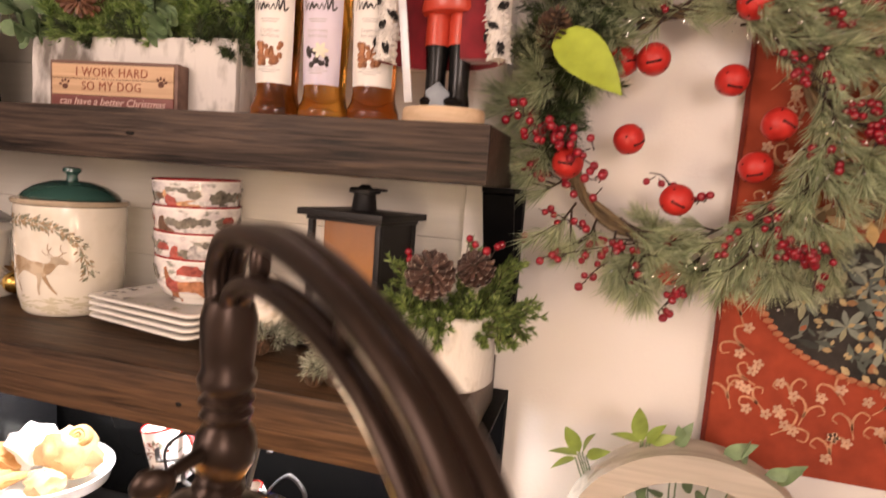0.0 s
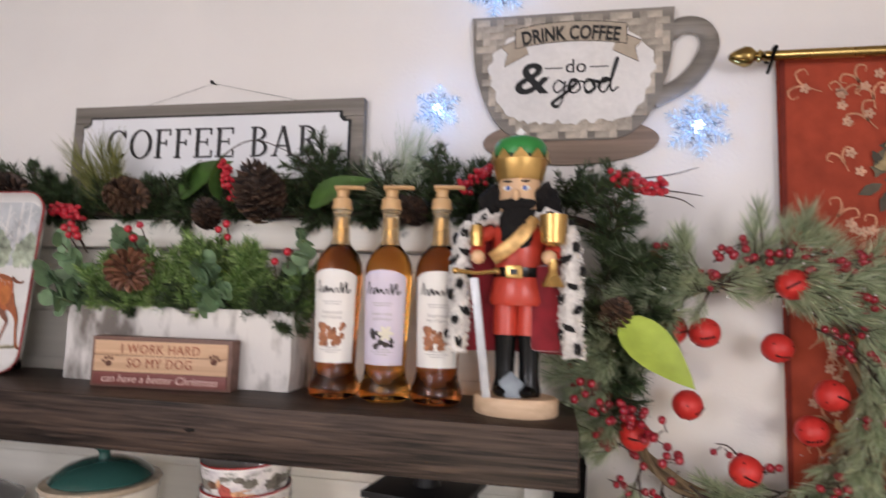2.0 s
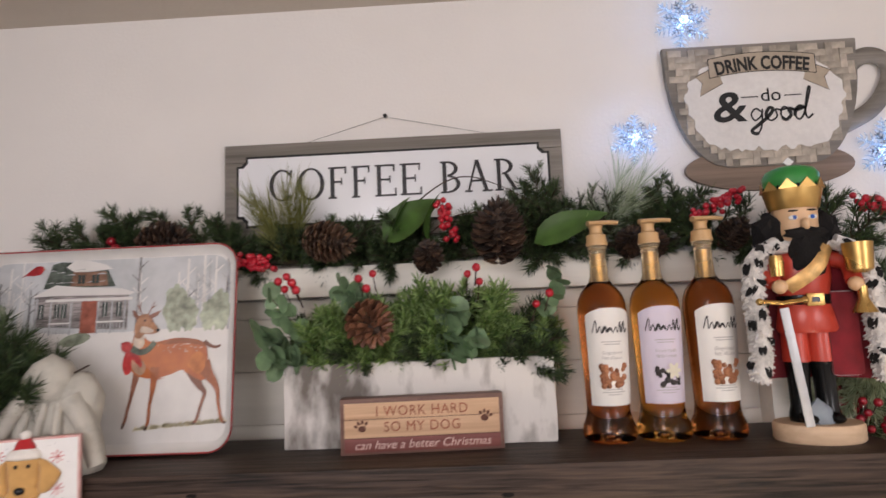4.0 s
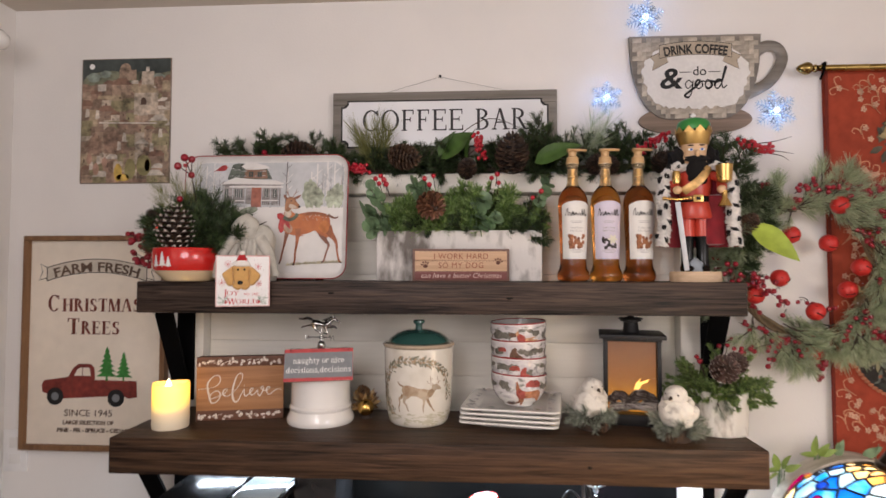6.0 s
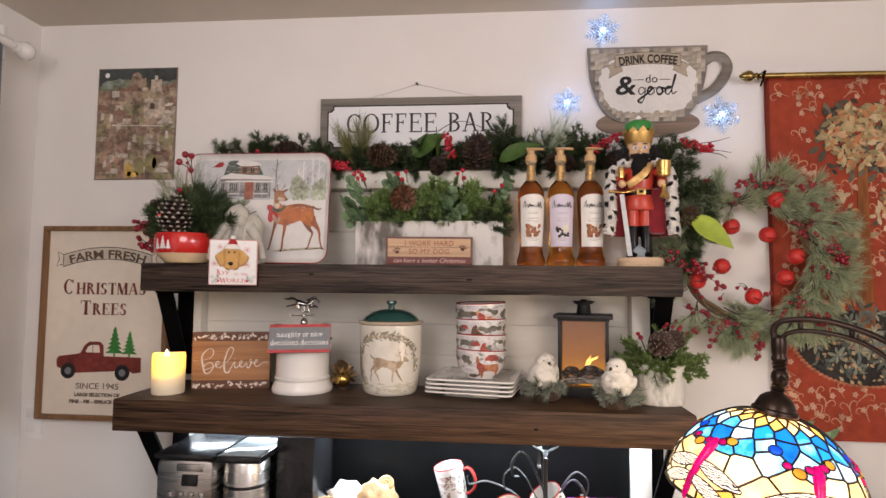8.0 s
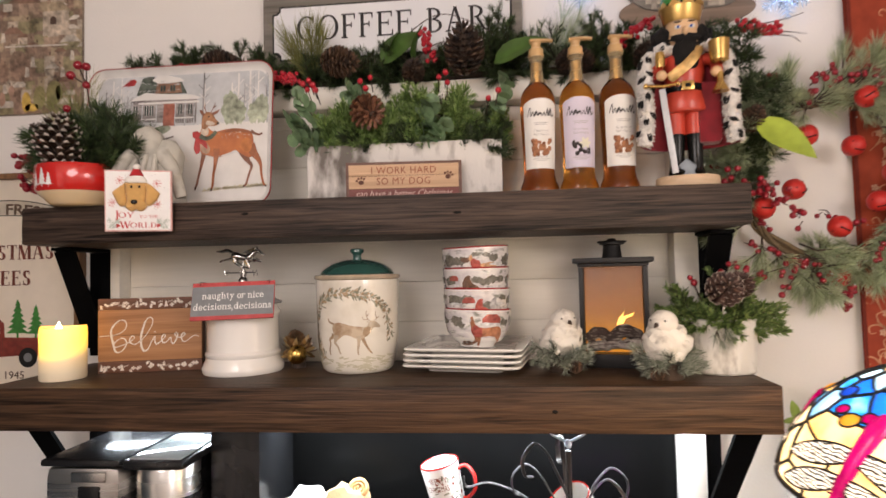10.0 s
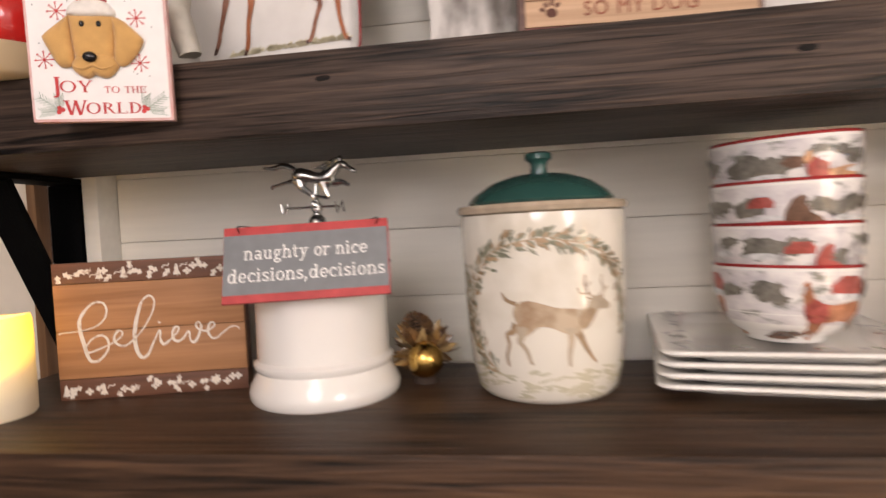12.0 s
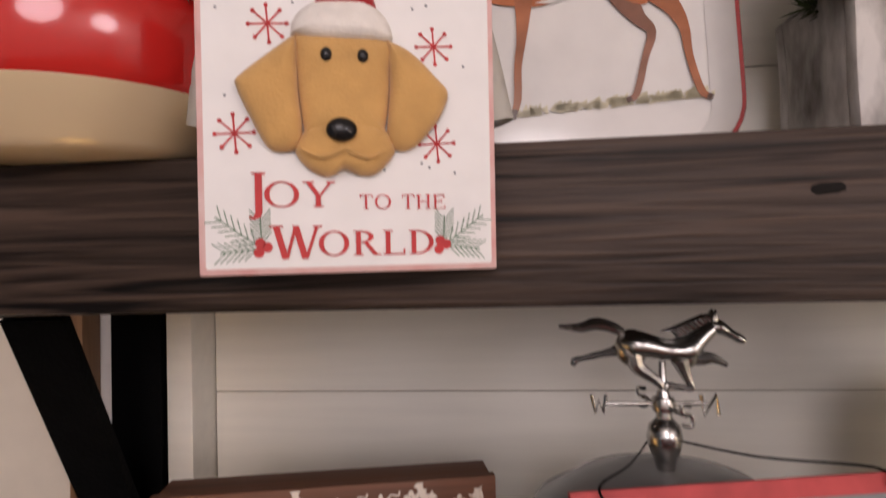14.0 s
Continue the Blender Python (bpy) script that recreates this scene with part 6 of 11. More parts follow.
    s(furry, blob, (0, 0.018, 0.285), (0.036, 0.02, 0.032), 3, 0.3, 7)
    s(green, lathe, [(0.024, 0.32), (0.036, 0.35), (0.0365, 0.366), (0.031, 0.374), (0.018, 0.379), (0, 0.380)], 36, squash=0.9)
    crown = []
    n = 40
    s(GOLD, lathe, [(0.0315, 0.3165), (0.0325, 0.318), (0.0385, 0.345), (0.0375, 0.345), (0.0305, 0.319)], 36, squash=0.9)
    for k in range(10):
        a = 2 * math.pi * (k + 0.25) / 10
        q = Matrix.Rotation(a, 4, "Z") @ pose(0, -0.0385, 0.344)
        s(black, blob, (0, 0, 0), (0.0022, 0.001, 0.0034), 1, 0, 0, Matrix.Diagonal((1, 0.9, 1, 1)) @ Matrix.Rotation(a + math.pi / 10, 4, "Z") @ pose(0, -0.0396, 0.347))
        s(GOLD, plate2d, [(-0.012, 0), (0.012, 0), (0.0, 0.0135)], 0.0012, Matrix.Diagonal((1, 0.9, 1, 1)) @ q)
    s(WHITE_PAINT, box, (-0.005, -0.002, -0.005), (0.005, 0.002, 0.005), 0.0008, pose(0, 0, 0.387, 0, 45, 0))
    # cape with fur trim, opening at the front
    for k in (-1, 1):
        pts = [(0.03 * k, 0.018), (0.062 * k, -0.004), (0.07 * k, -0.018)]
        rows = []
        bm = s.bm
        before = set(bm.faces)
        for z, w in ((0.255, 0.75), (0.2, 0.98), (0.14, 1.02), (0.08, 1.12)):
            rows.append([bm.verts.new((x * w * (1.0 if i else 0.2), 0.026 - 0.05 * (i / 4) ** 1.6 + 0.004 * math.sin(5 * i + 30 * z), z)) for i, x in enumerate([0.0, 0.032 * k, 0.056 * k, 0.070 * k, 0.077 * k])])
        for a, b in zip(rows, rows[1:]):
            for i in range(4):
                bm.faces.new((a[i], a[i + 1], b[i + 1], b[i]))
        if cape not in s.mats:
            s.mats.append(cape)
        paint(bm, before, s.mats.index(cape))
        bend = smooth_line([(0.036 * k, -0.02, 0.268), (0.064 * k, -0.022, 0.25), (0.075 * k, -0.027, 0.2), (0.073 * k, -0.030, 0.14), (0.079 * k, -0.028, 0.082)], 5)
        s(fur, tube, [q * 1.0 for q in bend], 0.0135, 12, 0.8)
        tuft = random.Random(5 + k)
        for i in range(900):
            f = tuft.random() * (len(bend) - 1)
            p = bend[int(f)].lerp(bend[min(int(f) + 1, len(bend) - 1)], f % 1)
            a = tuft.uniform(0, 2 * math.pi)
            out = Vector((math.cos(a), math.sin(a) * 0.8 - 0.2, 0.15 * tuft.uniform(-1, 1))).normalized()
            tip = p + out * tuft.uniform(0.0140, 0.0165) + Vector((0.003 * tuft.uniform(-1, 1), 0, -0.003))
            s(fur, tube, [p + out * 0.009, p + out * 0.0138 + Vector((0, 0, -0.001)), tip], [0.0020, 0.0015, 0.0003], 4)
        for i in range(15):
            f = (i + 0.6 * tuft.random()) / 15 * (len(bend) - 1.02)
            p = bend[int(f)].lerp(bend[int(f) + 1], f % 1)
            a = -math.pi / 2 + (2.4 * ((i * 0.618) % 1) - 1.2)
            out, tang = Vector((math.cos(a), math.sin(a) * 0.85, 0)), Vector((-math.sin(a), math.cos(a), 0))
            q = p + out * 0.0142
            way = (tang * tuft.uniform(-0.9, 0.9) + Vector((0, 0, -1))).normalized() * tuft.uniform(0.0055, 0.0085)
            for h in range(5):
                g = q + tang * 0.0024 * (h - 2) * tuft.uniform(0.5, 1) + way * tuft.uniform(-0.25, 0.25)
                s(spot, tube, [g - way * 0.8, g + out * 0.0022, g + way + out * 0.0015], [0.0012, 0.0022, 0.0004], 5)
        s(redp, tube, smooth_line([(0.036 * k, -0.005, 0.246), (0.052 * k, -0.018, 0.235), (0.05 * k, -0.034, 0.212)], 4), 0.0105, 12)
        s(skin, blob, (0.047 * k, -0.043, 0.208), (0.010, 0.010, 0.010), 2)
    s(cape, box, (0.02, -0.016, 0.085), (0.062, 0.02, 0.20), 0.008)
    s(fur, lathe, [(0.03, 0.252), (0.046, 0.257), (0.048, 0.266), (0.036, 0.275), (0.02, 0.272)], 28, (0, 0.006, 0), squash=0.7)
    # sword and goblet
    s(blade, box, (-0.0056, -0.0012, 0), (0.0056, 0.0012, 0.155), 0.0008, pose(-0.030, -0.048, 0.026, 2, -7, 0))
    s(GOLD, tube, [(-0.074, -0.048, 0.189), (-0.047, -0.048, 0.186), (-0.022, -0.048, 0.189)], 0.003, 8)
    for x in (-0.076, -0.02):
        s(GOLD, blob, (x, -0.048, 0.189), (0.005, 0.005, 0.005), 2)
    s(GOLD, lathe, [(0, 0.222), (0.008, 0.222), (0.009, 0.24), (0.0075, 0.25), (0, 0.25)], 20, (-0.049, -0.045, 0))
    s(GOLD, lathe, [(0, 0.17), (0.0145, 0.17), (0.013, 0.174), (0.006, 0.188), (0.006, 0.205)], 24, (0.052, -0.046, 0))
    s(GOLD, lathe, [(0.008, 0.222), (0.0155, 0.226), (0.018, 0.262), (0.0165, 0.262), (0.0135, 0.23), (0, 0.228)], 28, (0.052, -0.046, 0))
    s.make("nutcracker", (0.604, -0.188, US), (0, 0, -6), "painted wooden nutcracker king in a red cape with spotted fur trim", "figurine")


nutcracker()

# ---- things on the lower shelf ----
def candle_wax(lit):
    """Wax with the little lamp's glow put into its emission colour, fading with distance."""
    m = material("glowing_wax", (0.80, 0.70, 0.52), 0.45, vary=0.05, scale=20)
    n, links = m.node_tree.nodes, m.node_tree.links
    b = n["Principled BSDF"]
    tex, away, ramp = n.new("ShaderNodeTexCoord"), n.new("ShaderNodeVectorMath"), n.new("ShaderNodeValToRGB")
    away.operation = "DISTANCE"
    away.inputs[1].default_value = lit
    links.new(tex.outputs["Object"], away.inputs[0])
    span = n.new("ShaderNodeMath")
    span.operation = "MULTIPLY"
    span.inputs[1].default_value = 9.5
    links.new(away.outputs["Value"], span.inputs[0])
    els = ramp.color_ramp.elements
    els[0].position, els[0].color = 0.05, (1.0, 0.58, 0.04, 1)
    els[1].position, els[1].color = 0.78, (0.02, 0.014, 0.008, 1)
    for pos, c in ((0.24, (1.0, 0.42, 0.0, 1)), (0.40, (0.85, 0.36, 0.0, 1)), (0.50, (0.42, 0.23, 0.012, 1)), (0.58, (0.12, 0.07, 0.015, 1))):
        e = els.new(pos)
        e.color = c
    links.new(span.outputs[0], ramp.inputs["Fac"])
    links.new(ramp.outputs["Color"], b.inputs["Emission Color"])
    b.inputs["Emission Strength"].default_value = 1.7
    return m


def flame_candle():
    c = thing("pillar_candle", (-0.602, -0.258, LS), label="lit battery pillar candle of cream wax on the shelf", category="candle")
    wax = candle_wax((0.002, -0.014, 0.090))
    bm = bmesh.new()
    seg = 44
    rings = []
    for r, z, wave in ((0.0385, 0.0, 0), (0.040, 0.003, 0), (0.0402, 0.03, 0), (0.040, 0.058, 0), (0.0403, 0.08, 0), (0.0398, 0.096, 0.001), (0.0385, 0.101, 0.0015), (0.0355, 0.1005, 0.0015), (0.031, 0.085, 0), (0.0, 0.083, 0)):
        rings.append([bm.verts.new((r * math.cos(2 * math.pi * i / seg), r * math.sin(2 * math.pi * i / seg), z + wave * math.sin(2 * math.pi * i / seg * 2 + 0.8))) for i in range(seg)])
    bm.faces.new(rings[0][::-1])
    for a, b in zip(rings, rings[1:]):
        for i in range(seg):
            bm.faces.new((a[i], a[(i + 1) % seg], b[(i + 1) % seg], b[i]))
    bmesh.ops.remove_doubles(bm, verts=bm.verts[:], dist=1e-6)
    bmesh.ops.recalc_face_normals(bm, faces=bm.faces[:])
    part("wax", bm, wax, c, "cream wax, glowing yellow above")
    part("flame", turned([(0, 0.083), (0.006, 0.088), (0.0075, 0.094), (0.004, 0.104), (0, 0.113)], 16, (0, -0.012, 0)), material("candle_flame", (1, 0.9, 0.6), 0.5, emit=6, emit_colour=(1.0, 0.80, 0.42)), c, "bright flame")


flame_candle()


def believe_sign():
    W, H, T = 0.202, 0.151, 0.032
    s = thing("believe_sign", (-0.4695, -0.186, LS), (0, 0, 12.5), "wooden plank box sign with white script, standing on the shelf", "sign")
    part("box", boxed((-W / 2 + 0.002, 0.008, 0.001), (W / 2 - 0.002, T, H - 0.001), 0.001), WALNUT, s)
    for z0, z1, m in ((0.0, 0.0228, WALNUT), (0.0234, 0.0752, HONEY), (0.0758, 0.1276, HONEY), (0.1282, H, WALNUT)):
        part("plank", boxed((-W / 2, 0, z0), (W / 2, 0.0075, z1), 0.0009), m, s)
    white = material("worn_white_paint", (0.74, 0.67, 0.58), 0.7, scale=240, colour2=(0.36, 0.24, 0.17), contrast=(0.72, 0.92))
    bm = bmesh.new()
    # one running line for the script word
    word = [(-98, 73), (-94, 75), (-77, 76), (-59, 80), (-49, 88), (-46, 98), (-50, 106), (-60, 106), (-69, 98), (-75, 88), (-75, 75), (-72, 61), (-69, 48), (-65, 42), (-57, 43), (-49, 51), (-46, 60), (-49, 68), (-56, 70), (-65, 65), (-71, 56), (-67, 52),
            (-54, 56), (-42, 61), (-33, 67), (-31, 72), (-35, 74), (-40, 67), (-38, 60), (-30, 57), (-21, 62), (-9, 74), (2, 92), (5, 105), (0, 111), (-8, 105), (-14, 89), (-18, 70), (-17, 52), (-12, 43), (-5, 46), (2, 60), (9, 72), (9, 62), (12, 56),
            (19, 60)]
    tail = [(19, 60), (28, 69), (29, 74), (25, 74), (22, 66), (25, 59), (32, 60), (40, 69), (41, 60), (44.5, 56), (49, 61), (53.5, 72), (52, 78), (48, 77), (50, 71), (59, 68), (67.6, 73), (67, 77), (63, 76), (60.6, 68), (64, 60), (70.5, 60), (78, 66), (86, 71), (92, 71), (95, 68)]
    heavy = [0.0012, 0.0012, 0.0014, 0.0018, 0.0020, 0.0022, 0.0022, 0.0024, 0.0034, 0.0042, 0.0044, 0.0042, 0.0036, 0.0028, 0.0022, 0.0022, 0.0026, 0.0022, 0.0016, 0.0018, 0.0022, 0.0018, 0.0016, 0.0016, 0.0018, 0.0020, 0.0024, 0.0030, 0.0026, 0.0018, 0.0016, 0.0016, 0.0018, 0.0022, 0.0022,
             0.0034, 0.0042, 0.0044, 0.0040, 0.0030, 0.0022, 0.0018, 0.0020, 0.0032, 0.0026]
    ribbon(bm, shift(word, 0.001, 0.001, 0, 0), heavy, 0.0004)
    ribbon(bm, shift(tail, 0.001, 0.001, 0, 0), [0.0018, 0.0018, 0.0026, 0.0030, 0.0020, 0.0018, 0.0028, 0.0028, 0.0018, 0.0020, 0.0022, 0.0018, 0.0022, 0.0028, 0.0020, 0.0016, 0.0014, 0.0012], 0.00045)
    plate2d(bm, oval(0.009, 0.0805, 0.0015, 0.0013, 8), 0, pose(0, -0.0004, 0))
    part("word_believe", bm, white, s, "white script word", smooth=False)
    rng = random.Random(12)
    for zc in (0.0115, 0.1395):
        bm = bmesh.new()
        k = 0
        x = -W / 2 + 0.006
        while x < W / 2 - 0.006:
            z = zc + rng.uniform(-0.004, 0.004)
            kind = rng.choice("lllfltr")
            lift = pose(0, -0.0003 - 0.00008 * (k % 6), 0)
            k += 1
            if kind == "l":
                a = radians(rng.uniform(0, 360))
                holly = [(0, 0), (2, 1.6), (3, 3.2), (4.2, 1.5), (6, 1.7), (7, 2.8), (8, 1.1), (10.5, 0), (8, -1.1), (7, -2.8), (6, -1.7), (4.2, -1.5), (3, -3.2), (2, -1.6)]
                plate2d(bm, [(x + 0.00118 * (u * math.cos(a) - v * math.sin(a)), max(zc - 0.0105, min(zc + 0.0105, z + 0.00118 * (u * math.sin(a) + v * math.cos(a))))) for u, v in holly], 0, lift)
            elif kind == "f":
                for q in range(4):
                    plate2d(bm, oval(x + 0.0026 * math.cos(q * 1.571), z + 0.0022 * math.sin(q * 1.571), 0.0021, 0.0017, 8, 90 * q), 0, lift @ pose(0, -0.00002 * q, 0))
            elif kind == "b":
                for dx, dz in ((0, 0), (0.0032, 0.001)):
                    plate2d(bm, oval(x + dx, z + dz, 0.0016, 0.0016, 8), 0, lift @ pose(0, -0.00003 * (dx > 0), 0))
            elif kind == "r":
                ribbon(bm, [(x - 0.003, z - 0.002), (x, z + 0.001), (x + 0.004, z + 0.0005), (x + 0.005, z + 0.003)], 0.0010, 0.0004)
            else:
                plate2d(bm, little_tree(x + 0.001, zc - 0.0085, 0.014, 2), 0, lift)
            x += rng.uniform(0.0048, 0.0085)
        tagged(part("leaf_pattern", bm, white, s, "white stencilled leaves and firs", smooth=False), kind="stuff")


believe_sign()


def crock():
    c = thing("white_crock", (-0.274, -0.178, LS), label="white glazed treat jar with metal horse finial", category="jar")
    part("body", turned([(0, 0), (0.077, 0), (0.0795, 0.004), (0.0795, 0.012), (0.0735, 0.024), (0.0705, 0.031), (0.0735, 0.035), (0.0735, 0.039), (0.0695, 0.043), (0.0690, 0.10), (0.0705, 0.112), (0.0735, 0.116),
                         (0.0735, 0.120), (0.070, 0.124), (0.066, 0.134), (0, 0.134)], 64), WHITE_GLAZE, c)
    grey = material("grey_enamel_lid", (0.34, 0.35, 0.36), 0.25, 0.3, vary=0.1, scale=20)
    lid = part("lid", turned([(0, 0.1345), (0.0745, 0.1345), (0.076, 0.137), (0.0745, 0.1395), (0.066, 0.143), (0.05, 0.154), (0.03, 0.1595), (0.012, 0.1610), (0, 0.1610)], 56), grey, c, "grey enamel lid")
    bm = bmesh.new()
    lathe(bm, [(0, 0.1603), (0.005, 0.1605), (0.006, 0.166), (0.0085, 0.172), (0.0100, 0.179), (0.0085, 0.186), (0.0045, 0.190), (0.0040, 0.203), (0.0024, 0.207), (0.002, 0.222), (0, 0.222)], 24)
    lathe(bm, [(0, 0.1925), (0.0062, 0.194), (0.0068, 0.198), (0.0060, 0.2015), (0, 0.203)], 16)
    tube(bm, [(-0.033, 0, 0.198), (0.024, 0, 0.198)], 0.0013, 8)
    tube(bm, [(0.006, -0.020, 0.1965), (-0.006, 0.020, 0.1965)], 0.0013, 8)
    # letters of the four winds: W and N across, S and E end on
    tube(bm, [(-0.0400, 0, 0.2030), (-0.0380, 0, 0.1930), (-0.0360, 0, 0.2000), (-0.0338, 0, 0.1930), (-0.0318, 0, 0.2030)], 0.0012, 6)
    tube(bm, [(0.0205, 0, 0.2030), (0.0222, 0, 0.1915), (0.0290, 0, 0.2030), (0.0300, 0, 0.1915)], 0.0014, 6)
    for y, x in ((-0.0215, 0.0065), (0.0215, -0.0065)):
        tube(bm, smooth_line([(x + 0.002, y, 0.2020), (x - 0.0025, y, 0.2025), (x - 0.002, y, 0.1980), (x + 0.0025, y, 0.1965), (x + 0.002, y, 0.1915), (x - 0.0025, y, 0.1918)], 3), 0.0012, 6)
    part("weathervane", bm, SILVER, lid, "pewter compass arms")
    # the running horse, one plain figure
    s = Plain()
    s(SILVER, tube, smooth_line([(-0.0235, 0, 0.2335), (-0.0158, 0, 0.2325), (-0.0080, 0, 0.2312), (0.0, 0, 0.2292), (0.0080, 0, 0.2284), (0.0140, 0, 0.2290), (0.0185, 0, 0.2330), (0.0235, 0, 0.2375), (0.0275, 0, 0.2405), (0.0310, 0, 0.2420)], 3),
      [0.0050, 0.0080, 0.0098, 0.0106, 0.0108, 0.0104, 0.0098, 0.0092, 0.0086, 0.0082, 0.0080, 0.0080, 0.0083, 0.0088, 0.0092, 0.0094, 0.0092, 0.0088, 0.0080, 0.0074, 0.0069, 0.0064, 0.0060, 0.0057, 0.0054, 0.0051, 0.0048, 0.0044], 14, 0.74, (0, 0, 1))
    s(SILVER, blob, (-0.0165, 0, 0.2300), (0.0095, 0.0078, 0.0108), 3)
    s(SILVER, blob, (0.0120, 0, 0.2270), (0.0085, 0.0072, 0.0098), 3)
    s(SILVER, tube, smooth_line([(0.0270, 0, 0.2432), (0.0330, 0, 0.2405), (0.0385, 0, 0.2370), (0.0450, 0, 0.2330)], 3), [0.0046, 0.0062, 0.0062, 0.0056, 0.0048, 0.0042, 0.0038, 0.0037, 0.0038, 0.0028], 12, 0.7)
    for y in (-0.0024, 0.0024):
        s(SILVER, tube, [(0.0290, y, 0.2450), (0.0285, y * 1.2, 0.2485), (0.0295, y * 1.3, 0.2512)], [0.0020, 0.0018, 0.0004], 8)
    for q in range(16):
        f = q / 15
        s(SILVER, tube, [(0.0100 + 0.0170 * f, 0.0012 * (-1) ** q, 0.2368 + 0.0088 * f), (0.0060 + 0.0185 * f, 0.0016 * (-1) ** q, 0.2400 + 0.0078 * f), (0.0000 + 0.0195 * f, 0.0010 * (-1) ** q, 0.2388 + 0.0078 * f)], [0.0024, 0.0018, 0.0005], 6, 0.9)
    for dz, dy in ((-0.0016, 0.0006), (0.0, -0.0008), (0.0016, 0.0006), (0.0006, 0.0014)):
        s(SILVER, tube, smooth_line([(-0.0215, 0, 0.2390), (-0.0295, dy, 0.2425 + dz * 0.5), (-0.0370, dy, 0.2438 + dz), (-0.0450, dy, 0.2418 + dz), (-0.0575, 0, 0.2425 + dz * 0.6)], 4), [0.0030, 0.0034, 0.0036, 0.0036, 0.0034, 0.0033, 0.0031, 0.0030, 0.0027, 0.0025, 0.0022, 0.0019, 0.0016, 0.0012, 0.0009, 0.0006, 0.0004], 8, 0.8)
    for pts in ([(-0.0190, 0.003, 0.2300), (-0.0270, 0.003, 0.2272), (-0.0350, 0.003, 0.2256), (-0.0430, 0.003, 0.2236), (-0.0480, 0.003, 0.2226), (-0.0500, 0.003, 0.2196)], [(-0.0165, -0.003, 0.2275), (-0.0146, -0.003, 0.2200), (-0.0085, -0.003, 0.2150), (-0.0024, -0.003, 0.2100), (-0.0012, -0.003, 0.2062)],
                [(0.0125, 0.003, 0.2260), (0.0213, 0.003, 0.2230), (0.0274, 0.003, 0.2231), (0.0320, 0.003, 0.2217), (0.0365, 0.003, 0.2190)], [(0.0090, -0.003, 0.2235), (0.0123, -0.003, 0.2140), (0.0152, -0.003, 0.2076), (0.0084, -0.003, 0.2079), (0.0022, -0.003, 0.2092), (0.0004, -0.003, 0.2060)]):
        s(SILVER, tube, smooth_line(pts, 3), [0.0062, 0.0052, 0.0042, 0.0034, 0.0028, 0.0025, 0.0023, 0.0024, 0.0021, 0.0019, 0.0019, 0.0020, 0.0024, 0.0026, 0.0022, 0.0018], 8, 0.85)
    part("horse", s.bm, SILVER, lid, "polished pewter running horse")


crock()


def naughty_sign():
    W, H, T = 0.154, 0.073, 0.005
    s = thing("naughty_sign", (-0.2555, -0.2690, 1.4440), (-18, -1, 9), "small grey and red wooden sign hung over the white jar", "sign")
    part("board", boxed((-W / 2, 0, 0), (W / 2, T, H), 0.0008), material("worn_red_board", (0.50, 0.07, 0.07), 0.65, vary=0.25, scale=60), s, "worn red board")
    part("grey_field", boxed((-W / 2 + 0.0008, -0.0006, 0.0075), (W / 2 - 0.0008, -0.0001, H - 0.0085)), GREY_PAINT, s, smooth=False)
    slab_serif(s, "naughty or nice", 0.0089, 0.1145, WHITE_PAINT, (0.0, -0.0009, 0.0445))
    slab_serif(s, "decisions,decisions", 0.0089, 0.1450, WHITE_PAINT, (0.0005, -0.0009, 0.0235))
    for x0, x1 in ((-0.062, -0.004), (0.066, 0.006)):
        bm = bmesh.new()
        tube(bm, smooth_line([(x0, -0.0015, H - 0.006), (x0, 0.003, H + 0.002), ((x0 + x1) / 2, 0.045, H + 0.008), (x1, 0.088, H + 0.020)], 5), 0.0006, 6)
        part("wire", bm, BLACK_METAL, s)


naughty_sign()


def gold_ornament():
    g = thing("gold_ornament", (-0.171, -0.145, LS), label="gold glitter pine cone and bell ornament", category="ornament")
    old = island_material("old_gold_leaf", [(0.16, 0.08, 0.03), (0.36, 0.21, 0.07), (0.09, 0.045, 0.02), (0.62, 0.44, 0.19)], 0.3, 0.3)
    for k, (x, y, z, sz, rx, ry) in enumerate(((-0.006, 0.012, 0.042, 0.036, 8, -14), (-0.004, 0.014, 0.014, 0.034, 60, 10))):
        pine_cone(g, (x, y, z), sz, (rx, ry, 0), island_material("gold_brown_scales", [(0.09, 0.045, 0.02), (0.24, 0.13, 0.05), (0.15, 0.07, 0.035)], 0.4, 0.2), 51 + k, 1.0)
    bm = bmesh.new()
    blob(bm, (0.004, -0.022, 0.030), (0.0200, 0.0200, 0.0200), 3)
    part("bell", bm, material("bright_gold", (0.56, 0.36, 0.10), 0.22, 1.0, vary=0.3, scale=50, bump=0.3), g, "shiny gold bell")
    rng = random.Random(2)
    bm = bmesh.new()
    for k in range(110):
        a = rng.uniform(0, 2 * math.pi)
        d = Vector((math.cos(a), math.sin(a) * 0.8 - 0.15, rng.uniform(-0.7, 1.0))).normalized()
        if d.y < -0.75 and d.z < 0.3:
            continue
        q = d.to_track_quat("X", "Y").to_matrix().to_4x4()
        o = Vector((0.0, 0.002, 0.036)) + d * 0.012
        leaf_mesh(bm, Matrix.Translation(o) @ q @ pose(0, 0, 0, rng.uniform(0, 180)), rng.uniform(0.014, 0.030), rng.uniform(0.007, 0.013), 0.5)
    for v in bm.verts:
        v.co.z = max(v.co.z, 0.001)
    part("leaves", bm, old, g, "gold leaves")
    part("stem", turned([(0, 0), (0.014, 0.0), (0.010, 0.02), (0, 0.03)], 14), TWIG, g)


